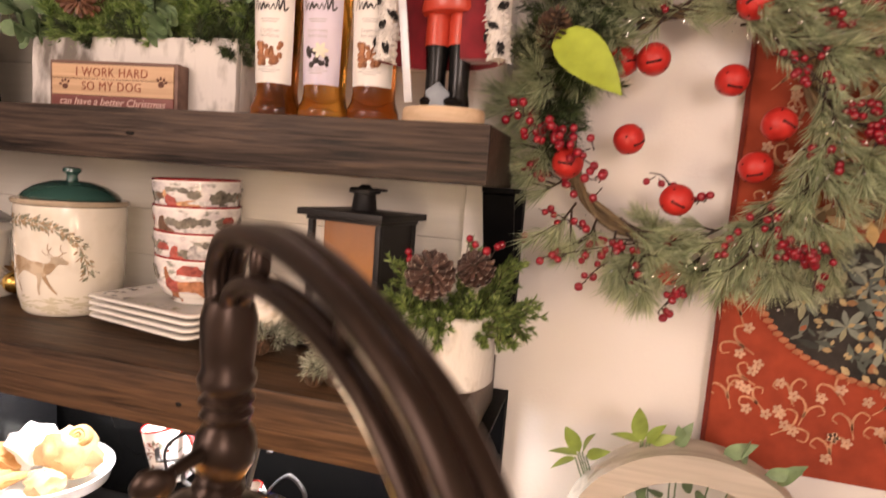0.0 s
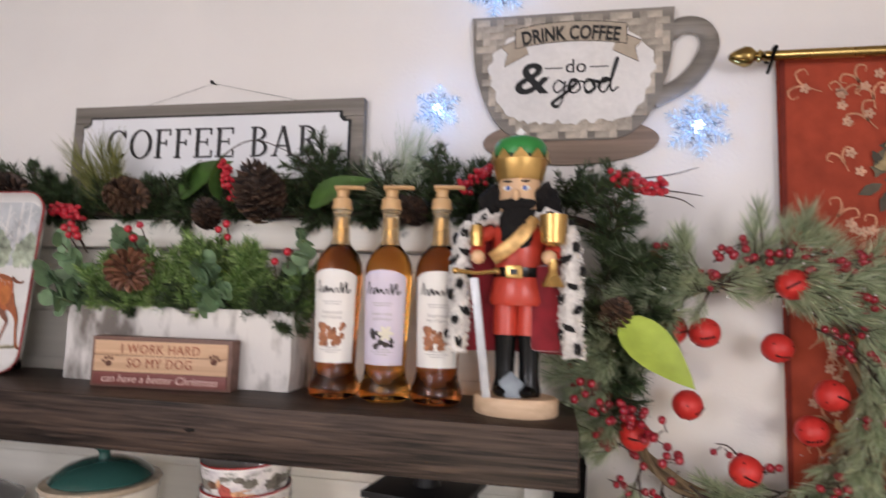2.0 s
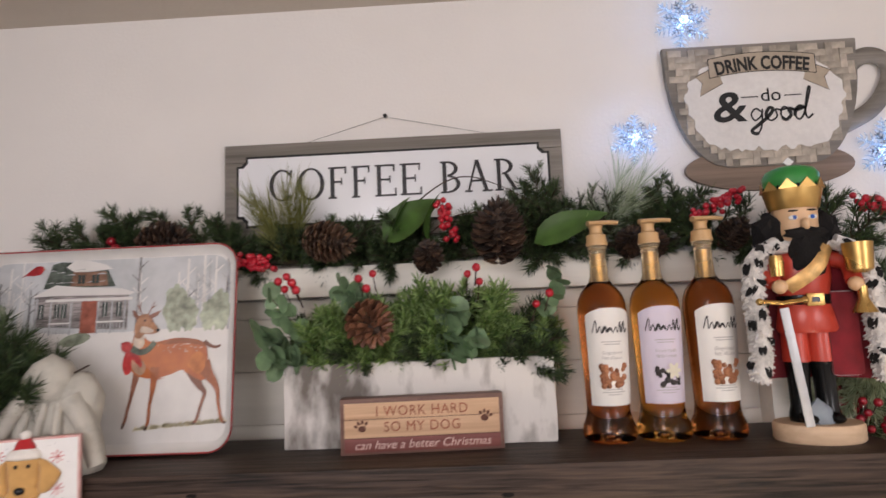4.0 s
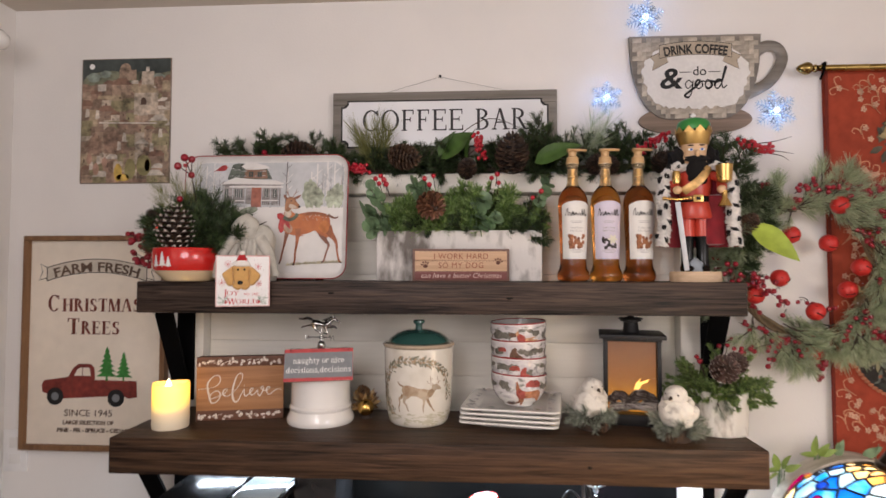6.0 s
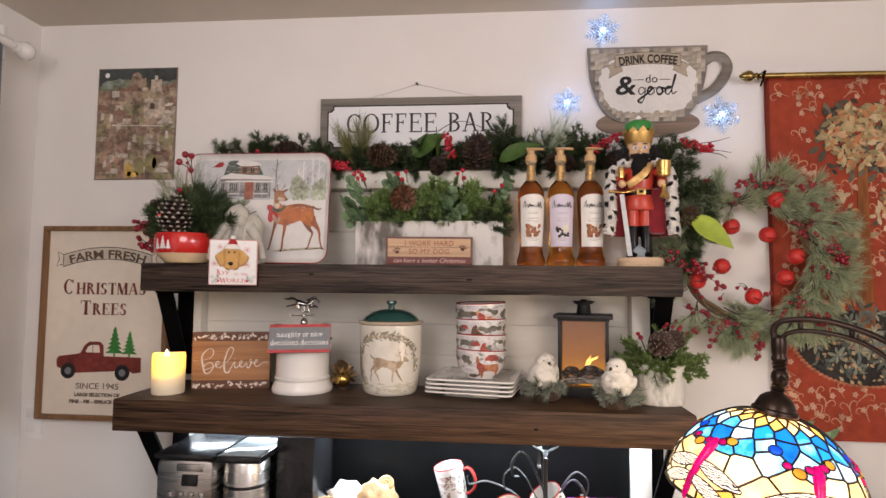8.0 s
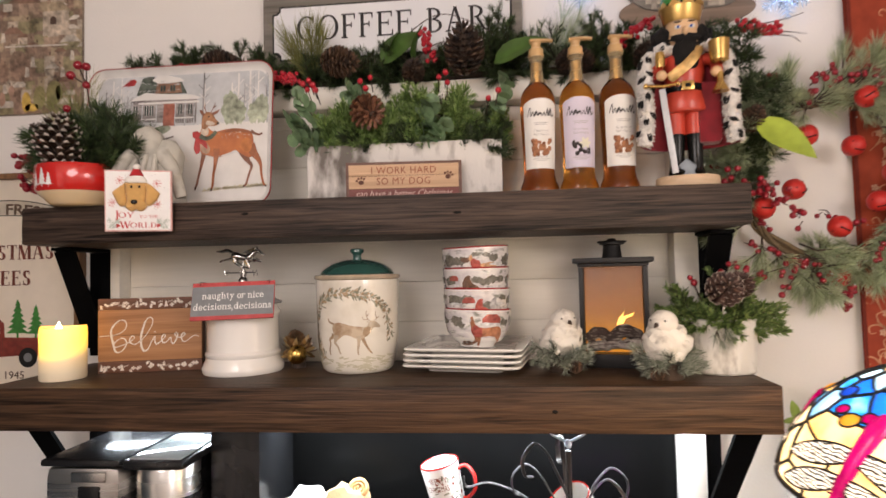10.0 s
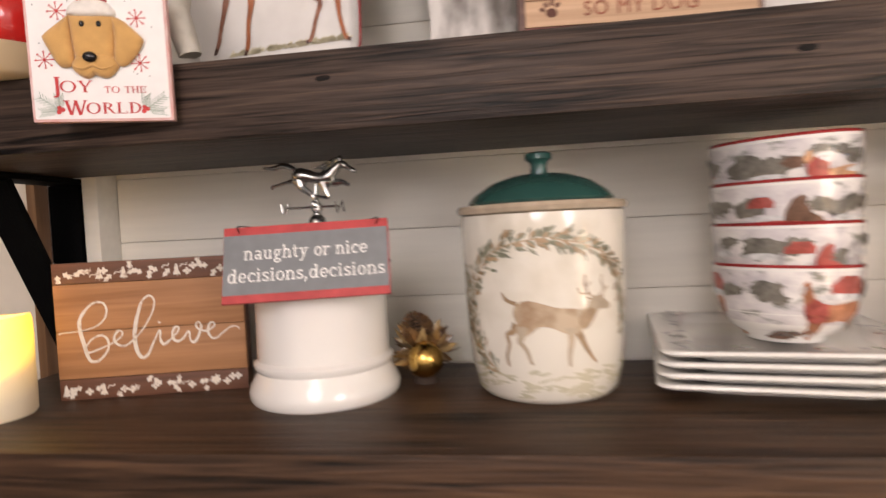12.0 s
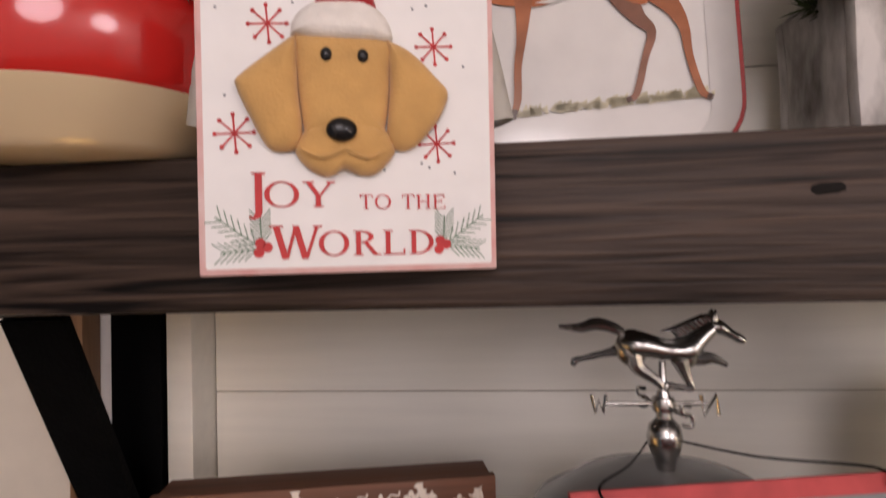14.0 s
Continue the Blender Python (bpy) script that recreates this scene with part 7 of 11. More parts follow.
gold_ornament()
SEPIA = material("sepia_glaze", (0.40, 0.28, 0.17), 0.2, vary=0.3, scale=80, coat=0.5)
OLIVE_GLAZE = material("olive_glaze", (0.33, 0.33, 0.25), 0.2, vary=0.35, scale=120, coat=0.5)
TAN_GLAZE = material("tan_glaze", (0.50, 0.41, 0.30), 0.2, vary=0.25, scale=60, coat=0.5)


def deer_jar():
    j = thing("cookie_jar", (-0.039, -0.168, LS), label="cream ceramic cookie jar with painted stag and green lid", category="jar")
    prof = [(0, 0), (0.063, 0), (0.0670, 0.002), (0.0715, 0.008), (0.076, 0.03), (0.079, 0.06), (0.0805, 0.10), (0.0818, 0.14), (0.0824, 0.170), (0.0815, 0.179)]
    radius = lambda z: float(np.interp(z, [p[1] for p in prof[2:]], [p[0] for p in prof[2:]]))
    part("body", turned(prof + [(0.078, 0.1785), (0, 0.178)], 64), material("aged_cream_glaze", (0.76, 0.72, 0.63), 0.16, scale=22, coat=0.6, colour2=(0.60, 0.55, 0.44), contrast=(0.62, 0.98)), j)
    part("rim", turned([(0.0795, 0.1792), (0.0845, 0.181), (0.086, 0.185), (0.084, 0.1885), (0.078, 0.189), (0, 0.1885)], 64), TAN_GLAZE, j, "beige beaded rim")
    lid = part("lid", turned([(0, 0.1892), (0.072, 0.1895), (0.0735, 0.192), (0.068, 0.199), (0.052, 0.210), (0.03, 0.2175), (0.012, 0.2195), (0, 0.2195)], 56), GREEN_GLAZE, j, "dark green domed lid")
    part("knob", turned([(0.009, 0.2195), (0.008, 0.227), (0.0095, 0.231), (0.014, 0.234), (0.0135, 0.2395), (0.009, 0.2412), (0, 0.2412)], 28), GREEN_GLAZE, lid)
    curve = lambda pts: [(v.x, v.y) for v in smooth_line([(x * 0.001, z * 0.001, 0) for x, z in pts] + [(pts[0][0] * 0.001, pts[0][1] * 0.001, 0)], 4)][:-1]
    mm = lambda pts: [(0.001 * a, 0.001 * b) for a, b in pts]
    coat = material("stag_coat", (0.56, 0.45, 0.32), 0.2, scale=55, coat=0.5, colour2=(0.33, 0.22, 0.13), contrast=(0.80, 1.10))
    body = [(-29.5, 96), (-19.5, 99.7), (-7, 97.5), (8, 93), (26, 91), (34, 87), (36.6, 79), (33.5, 73), (27.5, 68.5), (19.5, 68), (12, 70.5), (2, 75), (-8, 75.5), (-15.5, 70), (-23.5, 66), (-28, 70), (-29, 78), (-32, 88)]
    stag = part("painted_stag", wrap(flat([curve(body)], 0), radius, lift=0.0007, cuts=2), coat, j, "tan painted stag")
    part("painted_head", wrap(flat([curve([(26, 90), (36, 91.5), (39.5, 97), (43, 101), (50, 101.5), (57, 97.5), (63.5, 92), (61, 88), (50, 88.5), (44, 82), (36.5, 75), (29, 80)])], 0), radius, lift=0.0009, cuts=2), TAN_GLAZE, stag)
    part("painted_mane", wrap(flat([curve([(31, 88), (40, 91), (46, 87), (42, 79), (34, 72), (28, 78)])], 0), radius, lift=0.0011, cuts=2), SEPIA, stag)
    for pts, w, m in (([(-24, 76), (-25, 66), (-26.6, 62), (-20.5, 54.5), (-16.8, 44), (-14.5, 41)], (11, 7, 5, 4, 3, 2.5), TAN_GLAZE), ([(-29, 78), (-33, 71), (-38.7, 68), (-36.9, 58.8), (-39.9, 47.8), (-38, 38)], (9, 6, 4, 3.2, 2.8, 2.4), SEPIA),
                      ([(20, 74), (20.4, 61.5), (18.2, 48.6), (18.8, 38.5)], (9, 5.5, 3.6, 2.6), TAN_GLAZE), ([(26, 73), (33, 57.7), (40, 46.2), (45, 40)], (8, 5, 3.4, 2.4), SEPIA), ([(-28, 97), (-33, 98), (-39, 101), (-42.5, 107)], (4, 3.6, 3.6, 1.6), SEPIA)):
        q = smooth_line([(x * 0.001, z * 0.001, 0) for x, z in pts], 4)
        left, right = [], []
        for i, v in enumerate(q):
            d = (q[min(i + 1, len(q) - 1)] - q[max(i - 1, 0)]).normalized()
            k = float(np.interp(i / 4, range(len(w)), w)) * 0.0005
            left.append((v.x - d.y * k, v.y + d.x * k))
            right.append((v.x + d.y * k, v.y - d.x * k))
        part("painted_tail" if w[0] == 4 else "painted_leg", wrap(flat([left + right[::-1]], 0), radius, lift=0.0008 if m is TAN_GLAZE else 0.0006, cuts=1), m, stag)
    bm = bmesh.new()
    for pts in ([(43.5, 100), (37.7, 106), (35, 114), (36, 121)], [(48.7, 100.5), (56, 106), (53, 113), (54, 120)], [(38.8, 104.6), (31, 104.3), (27.5, 110)], [(54.4, 105.2), (61.4, 109)], [(36, 110), (41, 115)], [(52, 99), (56, 101)], [(41, 99), (36, 100.5)]):
        ribbon(bm, mm(pts), 0.0012, 0)
    part("painted_antlers", wrap(bm, radius, lift=0.0009, cuts=0), SEPIA, j)
    wash = material("moss_wash", (0.60, 0.56, 0.42), 0.2, scale=60, coat=0.5, colour2=(0.42, 0.40, 0.28), contrast=(0.7, 1.1))
    rng = random.Random(6)
    bm = bmesh.new()
    for k in range(90):
        x = rng.uniform(-0.09, 0.10)
        plate2d(bm, oval(x, rng.uniform(0.006, 0.034) + 0.03 * max(0, abs(x) - 0.06), rng.uniform(0.004, 0.010), rng.uniform(0.0008, 0.0022), 9, rng.uniform(-20, 20)), 0)
    tagged(part("painted_ground", wrap(bm, radius, lift=0.0004, cuts=0), wash, j, "faint olive painted ground"), kind="stuff")
    # painted boughs up both sides, meeting over the stag
    boughs = (([(-50, 30), (-72, 50), (-86, 78), (-82, 105), (-70, 126), (-55, 142), (-33, 151), (-12, 155), (0, 155.5)], 1.0), ([(-60, 30), (-84, 62), (-98, 95), (-92, 125)], 0.8), ([(4, 156), (13, 153.5), (28, 151), (45, 145), (62, 137), (77, 120), (86, 96), (90, 70)], 0.9))
    dark = material("bough_green", (0.27, 0.27, 0.19), 0.2, vary=0.45, scale=120, coat=0.5)
    for tone, seed in ((OLIVE_GLAZE, 0), (dark, 1), (SEPIA, 2)):
        bm = bmesh.new()
        rng = random.Random(16 + seed)
        for pts, full in boughs:
            q = smooth_line([(x * 0.001, z * 0.001, 0) for x, z in pts], 5)
            for i in range(len(q) - 1):
                d = (q[i + 1] - q[i]).normalized()
                a = math.atan2(d.y, d.x)
                for k in range((2, 2, 1)[seed]):
                    b = q[i].lerp(q[i + 1], rng.random())
                    g = a + rng.choice((-1, 1)) * rng.uniform(0.3, 1.1)
                    l = rng.uniform(0.005, 0.011) * full
                    c = b + Vector((math.cos(g), math.sin(g), 0)) * l * rng.uniform(0.4, 1.7)
                    if 0.004 < c.y < 0.172:
                        plate2d(bm, oval(c.x, c.y, l * 0.5, rng.uniform(0.0008, 0.0020), 9, math.degrees(g)), 0)
            if seed == 2:
                ribbon(bm, [(v.x, v.y) for v in q], 0.0011, 0, smooth=False)
        tagged(part("painted_bough", wrap(bm, radius, lift=0.0004 + 0.00015 * seed, cuts=0), tone, j, "grey-green painted leaves"), kind="stuff")


deer_jar()


def rounded_loft(bm, levels):
    """Joins rounded squares: (half side, corner radius, height)."""
    rings = []
    for h, r, z in levels:
        rings.append([bm.verts.new((x, y, z)) for x, y in rounded(2 * h, 2 * h, r, 5, -h, -h)])
    for a, b in zip(rings, rings[1:]):
        for i in range(len(a)):
            bm.faces.new((a[i], a[(i + 1) % len(a)], b[(i + 1) % len(b)], b[i]))
    bm.faces.new(rings[0][::-1])
    bm.faces.new(rings[-1])
    bmesh.ops.recalc_face_normals(bm, faces=bm.faces[:])


MOTIF = [RED_GLAZE, PLATE_GREEN, PLATE_BROWN, PLATE_GREY, PLATE_TEAL]


def square_plates():
    first = None
    for k in range(4):
        p = thing("square_plate", (0.188, -0.142, LS + 0.0105 * k), (0, 0, -11 + 0.8 * k), "square white plate with winter print, stacked under bowls", "plate", "stacked square plates")
        p.scale = (1.04, 1.04, 1.0)
        bm = bmesh.new()
        rounded_loft(bm, [(0.070, 0.012, 0.0005), (0.072, 0.012, 0.004), (0.085, 0.013, 0.008), (0.1065, 0.014, 0.0125), (0.1085, 0.014, 0.0148), (0.1075, 0.014, 0.0172), (0.105, 0.014, 0.0178), (0.086, 0.013, 0.0135), (0.078, 0.012, 0.0098)])
        part("dish", bm, WHITE_GLAZE, p)
        if k == 3:
            rng = random.Random(3)
            bm = bmesh.new()
            for i in range(150):
                x, y = rng.uniform(-0.098, 0.098), rng.uniform(-0.098, 0.098)
                d = max(abs(x), abs(y))
                if d < 0.082:
                    continue
                vs = [bm.verts.new((x + a, y + b, 0.0145 + (d - 0.086) * 0.17 + 0.0028 + 0.0002 * (i % 5))) for a, b in oval(0, 0, rng.uniform(0.004, 0.010), rng.uniform(0.002, 0.005), 9, rng.uniform(0, 180))]
                f = bm.faces.new(vs)
                f.material_index = rng.choice((0, 1, 2, 3, 5, 5, 5, 5))
            tagged(part("rim_print", bm, MOTIF + [PLATE_MIST], p, "painted trees along the rim", smooth=False), kind="stuff")


square_plates()


def winter_print(k):
    """White glaze with a loose band of firs, barns and snow drifts in soft blots."""
    m = bpy.data.materials.new("winter_print")
    m.use_nodes = True
    n, links = m.node_tree.nodes, m.node_tree.links
    b = n["Principled BSDF"]
    b.inputs["Roughness"].default_value, b.inputs["Coat Weight"].default_value, b.inputs["Coat Roughness"].default_value = 0.15, 0.6, 0.08
    tex = n.new("ShaderNodeTexCoord")
    colour = None
    snow = (0.80, 0.77, 0.74, 1)
    for i, (scale, stretch, low, high, tint, tint2) in enumerate(((30, (1, 1, 1.5), 0.40, 0.62, (0.62, 0.58, 0.60, 1), (0.54, 0.50, 0.52, 1)), (40, (1, 1, 2.2), 0.56, 0.66, (0.30, 0.31, 0.27, 1), (0.20, 0.20, 0.17, 1)))):
        mapping, noise_node, ramp, tone, mix = n.new("ShaderNodeMapping"), n.new("ShaderNodeTexNoise"), n.new("ShaderNodeValToRGB"), n.new("ShaderNodeTexNoise"), n.new("ShaderNodeMix")
        mapping.inputs["Scale"].default_value = stretch
        mapping.inputs["Location"].default_value = (3.1 * k + 1.7 * i, 2.3 * i, 0.9 * k)
        noise_node.inputs["Scale"].default_value, noise_node.inputs["Detail"].default_value, noise_node.inputs["Roughness"].default_value = scale, 5, 0.62
        links.new(tex.outputs["Object"], mapping.inputs["Vector"])
        links.new(mapping.outputs["Vector"], noise_node.inputs["Vector"])
        ramp.color_ramp.elements[0].position, ramp.color_ramp.elements[1].position = low, high
        links.new(noise_node.outputs["Fac"], ramp.inputs["Fac"])
        tone.inputs["Scale"].default_value = 260
        links.new(tex.outputs["Object"], tone.inputs["Vector"])
        shade = n.new("ShaderNodeMix")
        shade.data_type = mix.data_type = "RGBA"
        links.new(tone.outputs["Fac"], shade.inputs["Factor"])
        shade.inputs[6].default_value, shade.inputs[7].default_value = tint, tint2
        links.new(ramp.outputs["Color"], mix.inputs["Factor"])
        if colour is None:
            mix.inputs[6].default_value = snow
        else:
            links.new(colour, mix.inputs[6])
        links.new(shade.outputs[2], mix.inputs[7])
        colour = mix.outputs[2]
    links.new(colour, b.inputs["Base Color"])
    return m


def bowls():
    prof = [(0, 0), (0.034, 0), (0.036, 0.003), (0.037, 0.006), (0.050, 0.014), (0.0595, 0.030), (0.0645, 0.055), (0.0660, 0.0735)]
    radius = lambda z: float(np.interp(z, [p[1] for p in prof[3:]], [p[0] for p in prof[3:]]))
    tint = lambda name, c: material("glaze_" + name, c, 0.2, vary=0.5, scale=150, coat=0.5)
    fir, bark, snow, red, chestnut, dun, grey = tint("fir", (0.205, 0.190, 0.160)), tint("bark", (0.19, 0.11, 0.075)), tint("snow", (0.78, 0.75, 0.73)), tint("red", (0.42, 0.100, 0.080)), tint("chestnut", (0.44, 0.19, 0.10)), tint("dun", (0.62, 0.36, 0.20)), tint("grey", (0.48, 0.46, 0.46))
    rim = material("rim_red_glaze", (0.36, 0.035, 0.035), 0.2, vary=0.2, scale=40, coat=0.5)
    horse = [(-19, 52), (-16, 59), (-12, 62), (-10, 57), (-6, 46), (0, 41), (12, 39.5), (30, 42), (42, 43), (48, 38), (50, 28), (47, 20), (45, 12), (47, 4), (42, 4), (40, 14), (34, 22), (20, 24), (6, 22), (4, 10), (3, 3), (-1, 3), (-1, 12), (-6, 8), (-12, 7), (-13, 10), (-6, 16), (-8, 26), (-13, 36), (-15, 46)]
    blanket = [(-14, 38), (-6, 46), (0, 42), (7, 39), (8, 25), (0, 21), (-8, 24), (-13, 30)]
    head = [(-9, 30), (-8, 44), (-3, 54), (4, 58), (8, 55), (7, 50), (12, 42), (20, 38), (24, 30)]
    barn = [(-10, 50), (-10, 55), (-4, 60), (8, 60), (13, 55), (12, 50)]
    # what each bowl shows: outline, where it stands, how large, its colour; from the lowest bowl up
    scenes = (((horse, 0, 0, 1.0, chestnut), (blanket, 0, 0, 1.0, red), ([(-19, 52), (-16, 58), (-14, 55), (-16, 48)], 0, 0, 1.0, snow), (barn, 24, -36, 1.7, red), ("drift", 22, 47, 26, snow), ("fir", -46, 52, 17, fir), ("fir", -34, 44, 9, fir), ("fir", 57, 50, 13, fir), ("fir", -22, 8, 12, bark)),
              (("fir", -44, 52, 22, fir), ("fir", -16, 54, 14, fir), (barn, -16, -8, 1.1, red), ("drift", -46, 44, 18, snow), (horse, -20, 2, 0.75, grey), (head, 6, 4, 0.9, red), ("fir", 24, 43, 12, fir), (head, 34, 6, 0.9, grey), ("drift", 52, 46, 12, snow), ("fir", 58, 58, 10, fir)),
              (("fir", -52, 50, 16, fir), (barn, -44, 0, 1.0, red), ("drift", -34, 40, 22, snow), (head, -14, 0, 1.05, bark), ("drift", -30, 35, 26, red), ("fir", 6, 52, 12, fir), ("fir", 22, 47, 12, fir), ("fir", 38, 52, 13, fir), ("fir", 54, 52, 12, fir), ("drift", 40, 38, 22, snow)),
              (("fir", -50, 46, 22, fir), ("fir", -26, 48, 16, fir), ("fir", -12, 50, 10, bark), ("drift", -34, 38, 16, snow), (horse, 10, 10, 0.8, dun), (blanket, 10, 12, 0.9, red), ("fir", 30, 58, 8, fir), ("fir", 44, 52, 12, fir), ("drift", 50, 40, 16, snow), ("fir", 8, 60, 7, fir)))
    for k in range(4):
        z = LS + 0.0315 + 0.0106 + 0.0405 * k
        b = thing("cereal_bowl", (0.198 + 0.001 * k, -0.152 - 0.001 * k, z), (0.8 * k - 1, 2.2 - 1.3 * k, 4 - 3 * k), "white bowl with horse scenes and red rim, in stack", "bowl", "stacked bowls")
        inner = [(0.0645, 0.0735), (0.0615, 0.05), (0.055, 0.028), (0.042, 0.014), (0.02, 0.009), (0, 0.009)]
        part("bowl", turned(prof + inner, 56), WHITE_GLAZE, b)
        part("rim_line", turned([(0.0661, 0.0728), (0.0667, 0.0744), (0.0656, 0.0757), (0.0642, 0.0746)], 56), rim, b, "red painted rim")
        bm = bmesh.new()
        z0, z1, cols, rows = (0.012 if k == 0 else 0.034), 0.0700, 56, 6
        grid = []
        for j in range(rows + 1):
            zz = z0 + (z1 - z0) * j / rows
            r = radius(zz) + 0.0004
            grid.append([bm.verts.new((r * math.cos(2 * math.pi * i / cols), r * math.sin(2 * math.pi * i / cols), zz)) for i in range(cols)])
        for lower, upper in zip(grid, grid[1:]):
            for i in range(cols):
                bm.faces.new((lower[i], lower[(i + 1) % cols], upper[(i + 1) % cols], upper[i]))
        part("printed_band", bm, winter_print(k), b, "winter village print")
        rng = random.Random(90 + k)
        for turn in (-1, 0, 1):
            for order, (shape, u, v, size, mat) in enumerate(scenes[k]):
                if shape == "fir":
                    out = [(u + size * (0.72 + 0.5 * rng.random()) * math.cos(a), v + size * 0.55 * (0.6 + 0.7 * rng.random()) * math.sin(a)) for a in np.linspace(0, 2 * math.pi, 22, endpoint=False)]
                elif shape == "drift":
                    out = [(u + size * math.cos(a), v + (2.5 + 1.5 * rng.random()) * math.sin(a)) for a in np.linspace(0, 2 * math.pi, 16, endpoint=False)]
                else:
                    out = [(u + x * size, v + y * size) for x, y in shape]
                out = [(x / 1000 + 0.137 * turn, min(0.0695, max(0.004 if k == 0 else 0.0345, y / 1000))) for x, y in out]
                part({"fir": "painted_tree", "drift": "painted_snow"}.get(shape if isinstance(shape, str) else "", "painted_horse"), wrap(flat([out], 0), radius, lift=0.0009 + 0.00022 * order, cuts=3), mat, b)


bowls()


def fire_lantern():
    L = thing("fireplace_lantern", (0.472, -0.125, LS), (0, 0, -11), "black metal lantern with glowing fireplace inside", "lantern")
    w, d = 0.064, 0.052
    dark = material("lantern_black", (0.014, 0.013, 0.013), 0.5, 0.2, vary=0.2, scale=50)
    part("base", boxed((-0.070, -d - 0.006, 0), (0.070, d + 0.006, 0.026), 0.002), dark, L)
    for x in (-w, w - 0.009):
        for y in (-d, d - 0.009):
            part("post", boxed((x, y, 0.0262), (x + 0.009, y + 0.009, 0.1935), 0.001), dark, L)
    part("top_frame", boxed((-w - 0.002, -d - 0.002, 0.194), (w + 0.002, d + 0.002, 0.2), 0.001), dark, L)
    part("roof", boxed((-0.0745, -d - 0.014, 0.2004), (0.0745, d + 0.014, 0.2105), 0.002), dark, L)
    chimney = part("chimney", turned([(0, 0.211), (0.021, 0.211), (0.019, 0.214), (0.0165, 0.236), (0.024, 0.238), (0.024, 0.242), (0.01, 0.246), (0.006, 0.250), (0, 0.250)], 28), dark, L)
    bm = bmesh.new()
    tube(bm, [(0.027 * math.cos(t), 0.01 + 0.027 * math.sin(t), 0.243) for t in np.linspace(0, 2 * math.pi, 25)], 0.002, 8)
    part("ring_handle", bm, dark, chimney)
    part("side_panel", boxed((w - 0.007, -d + 0.0095, 0.0264), (w - 0.003, d - 0.0095, 0.1932)), dark, L)
    part("back_panel", boxed((-w + 0.0095, d - 0.006, 0.0264), (w - 0.0095, d - 0.002, 0.1932)), dark, L)
    # the lit backdrop, brightest low down as the flame is
    m = bpy.data.materials.new("fire_glow")
    m.use_nodes = True
    n, links = m.node_tree.nodes, m.node_tree.links
    b = n["Principled BSDF"]
    b.inputs["Roughness"].default_value = 0.3
    b.inputs["Base Color"].default_value = (0.035, 0.016, 0.008, 1)
    tex, sep, ramp, nz, mulx = n.new("ShaderNodeTexCoord"), n.new("ShaderNodeSeparateXYZ"), n.new("ShaderNodeValToRGB"), n.new("ShaderNodeTexNoise"), n.new("ShaderNodeMath")
    nz.inputs["Scale"].default_value, nz.inputs["Distortion"].default_value = 22, 1.5
    mulx.operation = "MULTIPLY_ADD"
    mulx.inputs[1].default_value = 0.045
    links.new(tex.outputs["Object"], nz.inputs["Vector"])
    links.new(tex.outputs["Object"], sep.inputs[0])
    links.new(nz.outputs["Fac"], mulx.inputs[0])
    links.new(sep.outputs["Z"], mulx.inputs[2])
    span = n.new("ShaderNodeMapRange")
    span.inputs["From Min"].default_value, span.inputs["From Max"].default_value = 0.075, 0.215
    links.new(mulx.outputs[0], span.inputs["Value"])
    links.new(span.outputs["Result"], ramp.inputs["Fac"])
    ramp.color_ramp.elements[0].color, ramp.color_ramp.elements[1].color = (1.0, 0.38, 0.03, 1), (0.30, 0.125, 0.058, 1)
    e = ramp.color_ramp.elements.new(0.35)
    e.color = (0.52, 0.19, 0.045, 1)
    links.new(ramp.outputs["Color"], b.inputs["Emission Color"])
    b.inputs["Emission Strength"].default_value = 0.46
    part("glow_screen", boxed((-w + 0.0095, -0.024, 0.0264), (w - 0.0095, -0.020, 0.1932)), m, L, "amber glowing screen")
    bm = bmesh.new()
    plate2d(bm, [(0.004, 0.078), (0.016, 0.080), (0.022, 0.092), (0.034, 0.097), (0.038, 0.104), (0.026, 0.099), (0.016, 0.096), (0.02, 0.106), (0.008, 0.092)], 0.002, pose(0, -0.026, 0))
    part("flame", bm, material("fire_flame", (1, 0.6, 0.2), 0.5, emit=1.3, emit_colour=(1.0, 0.50, 0.07)), L, "bright orange flame")
    log = material("brown_log", (0.34, 0.30, 0.26), 0.75, colour2=(0.040, 0.022, 0.016), contrast=(0.94, 1.14), scale=110, bump=0.6, stretch=(0.4, 2, 2))
    for pts, r in (([(-0.052, -0.036, 0.050), (-0.030, -0.036, 0.066), (-0.008, -0.036, 0.052)], 0.0115), ([(-0.012, -0.037, 0.046), (0.012, -0.037, 0.068), (0.034, -0.036, 0.064), (0.052, -0.036, 0.050)], 0.0125), ([(-0.052, -0.039, 0.036), (0.0, -0.040, 0.043), (0.052, -0.039, 0.038)], 0.0095),
                   ([(-0.046, -0.040, 0.046), (-0.018, -0.041, 0.036), (0.006, -0.040, 0.048)], 0.006), ([(0.010, -0.041, 0.040), (0.032, -0.041, 0.052), (0.050, -0.040, 0.044)], 0.006)):
        bm = bmesh.new()
        tube(bm, smooth_line(pts, 5), r, 10)
        for v in bm.verts:
            v.co += 0.004 * Vector((0, noise.noise(v.co * 90), noise.noise(v.co * 90 + Vector((7, 0, 0)))))
        part("log", bm, log, L, "brown log with whitish streaks")
    pane = part("glass", boxed((-w + 0.0095, -d + 0.003, 0.0264), (w - 0.0095, -d + 0.0045, 0.1932)), material("lantern_glass", (0.95, 0.95, 0.95), 0.05, transmission=1.0, vary=0.0, ior=1.06), L)
    pane.visible_shadow = False


fire_lantern()


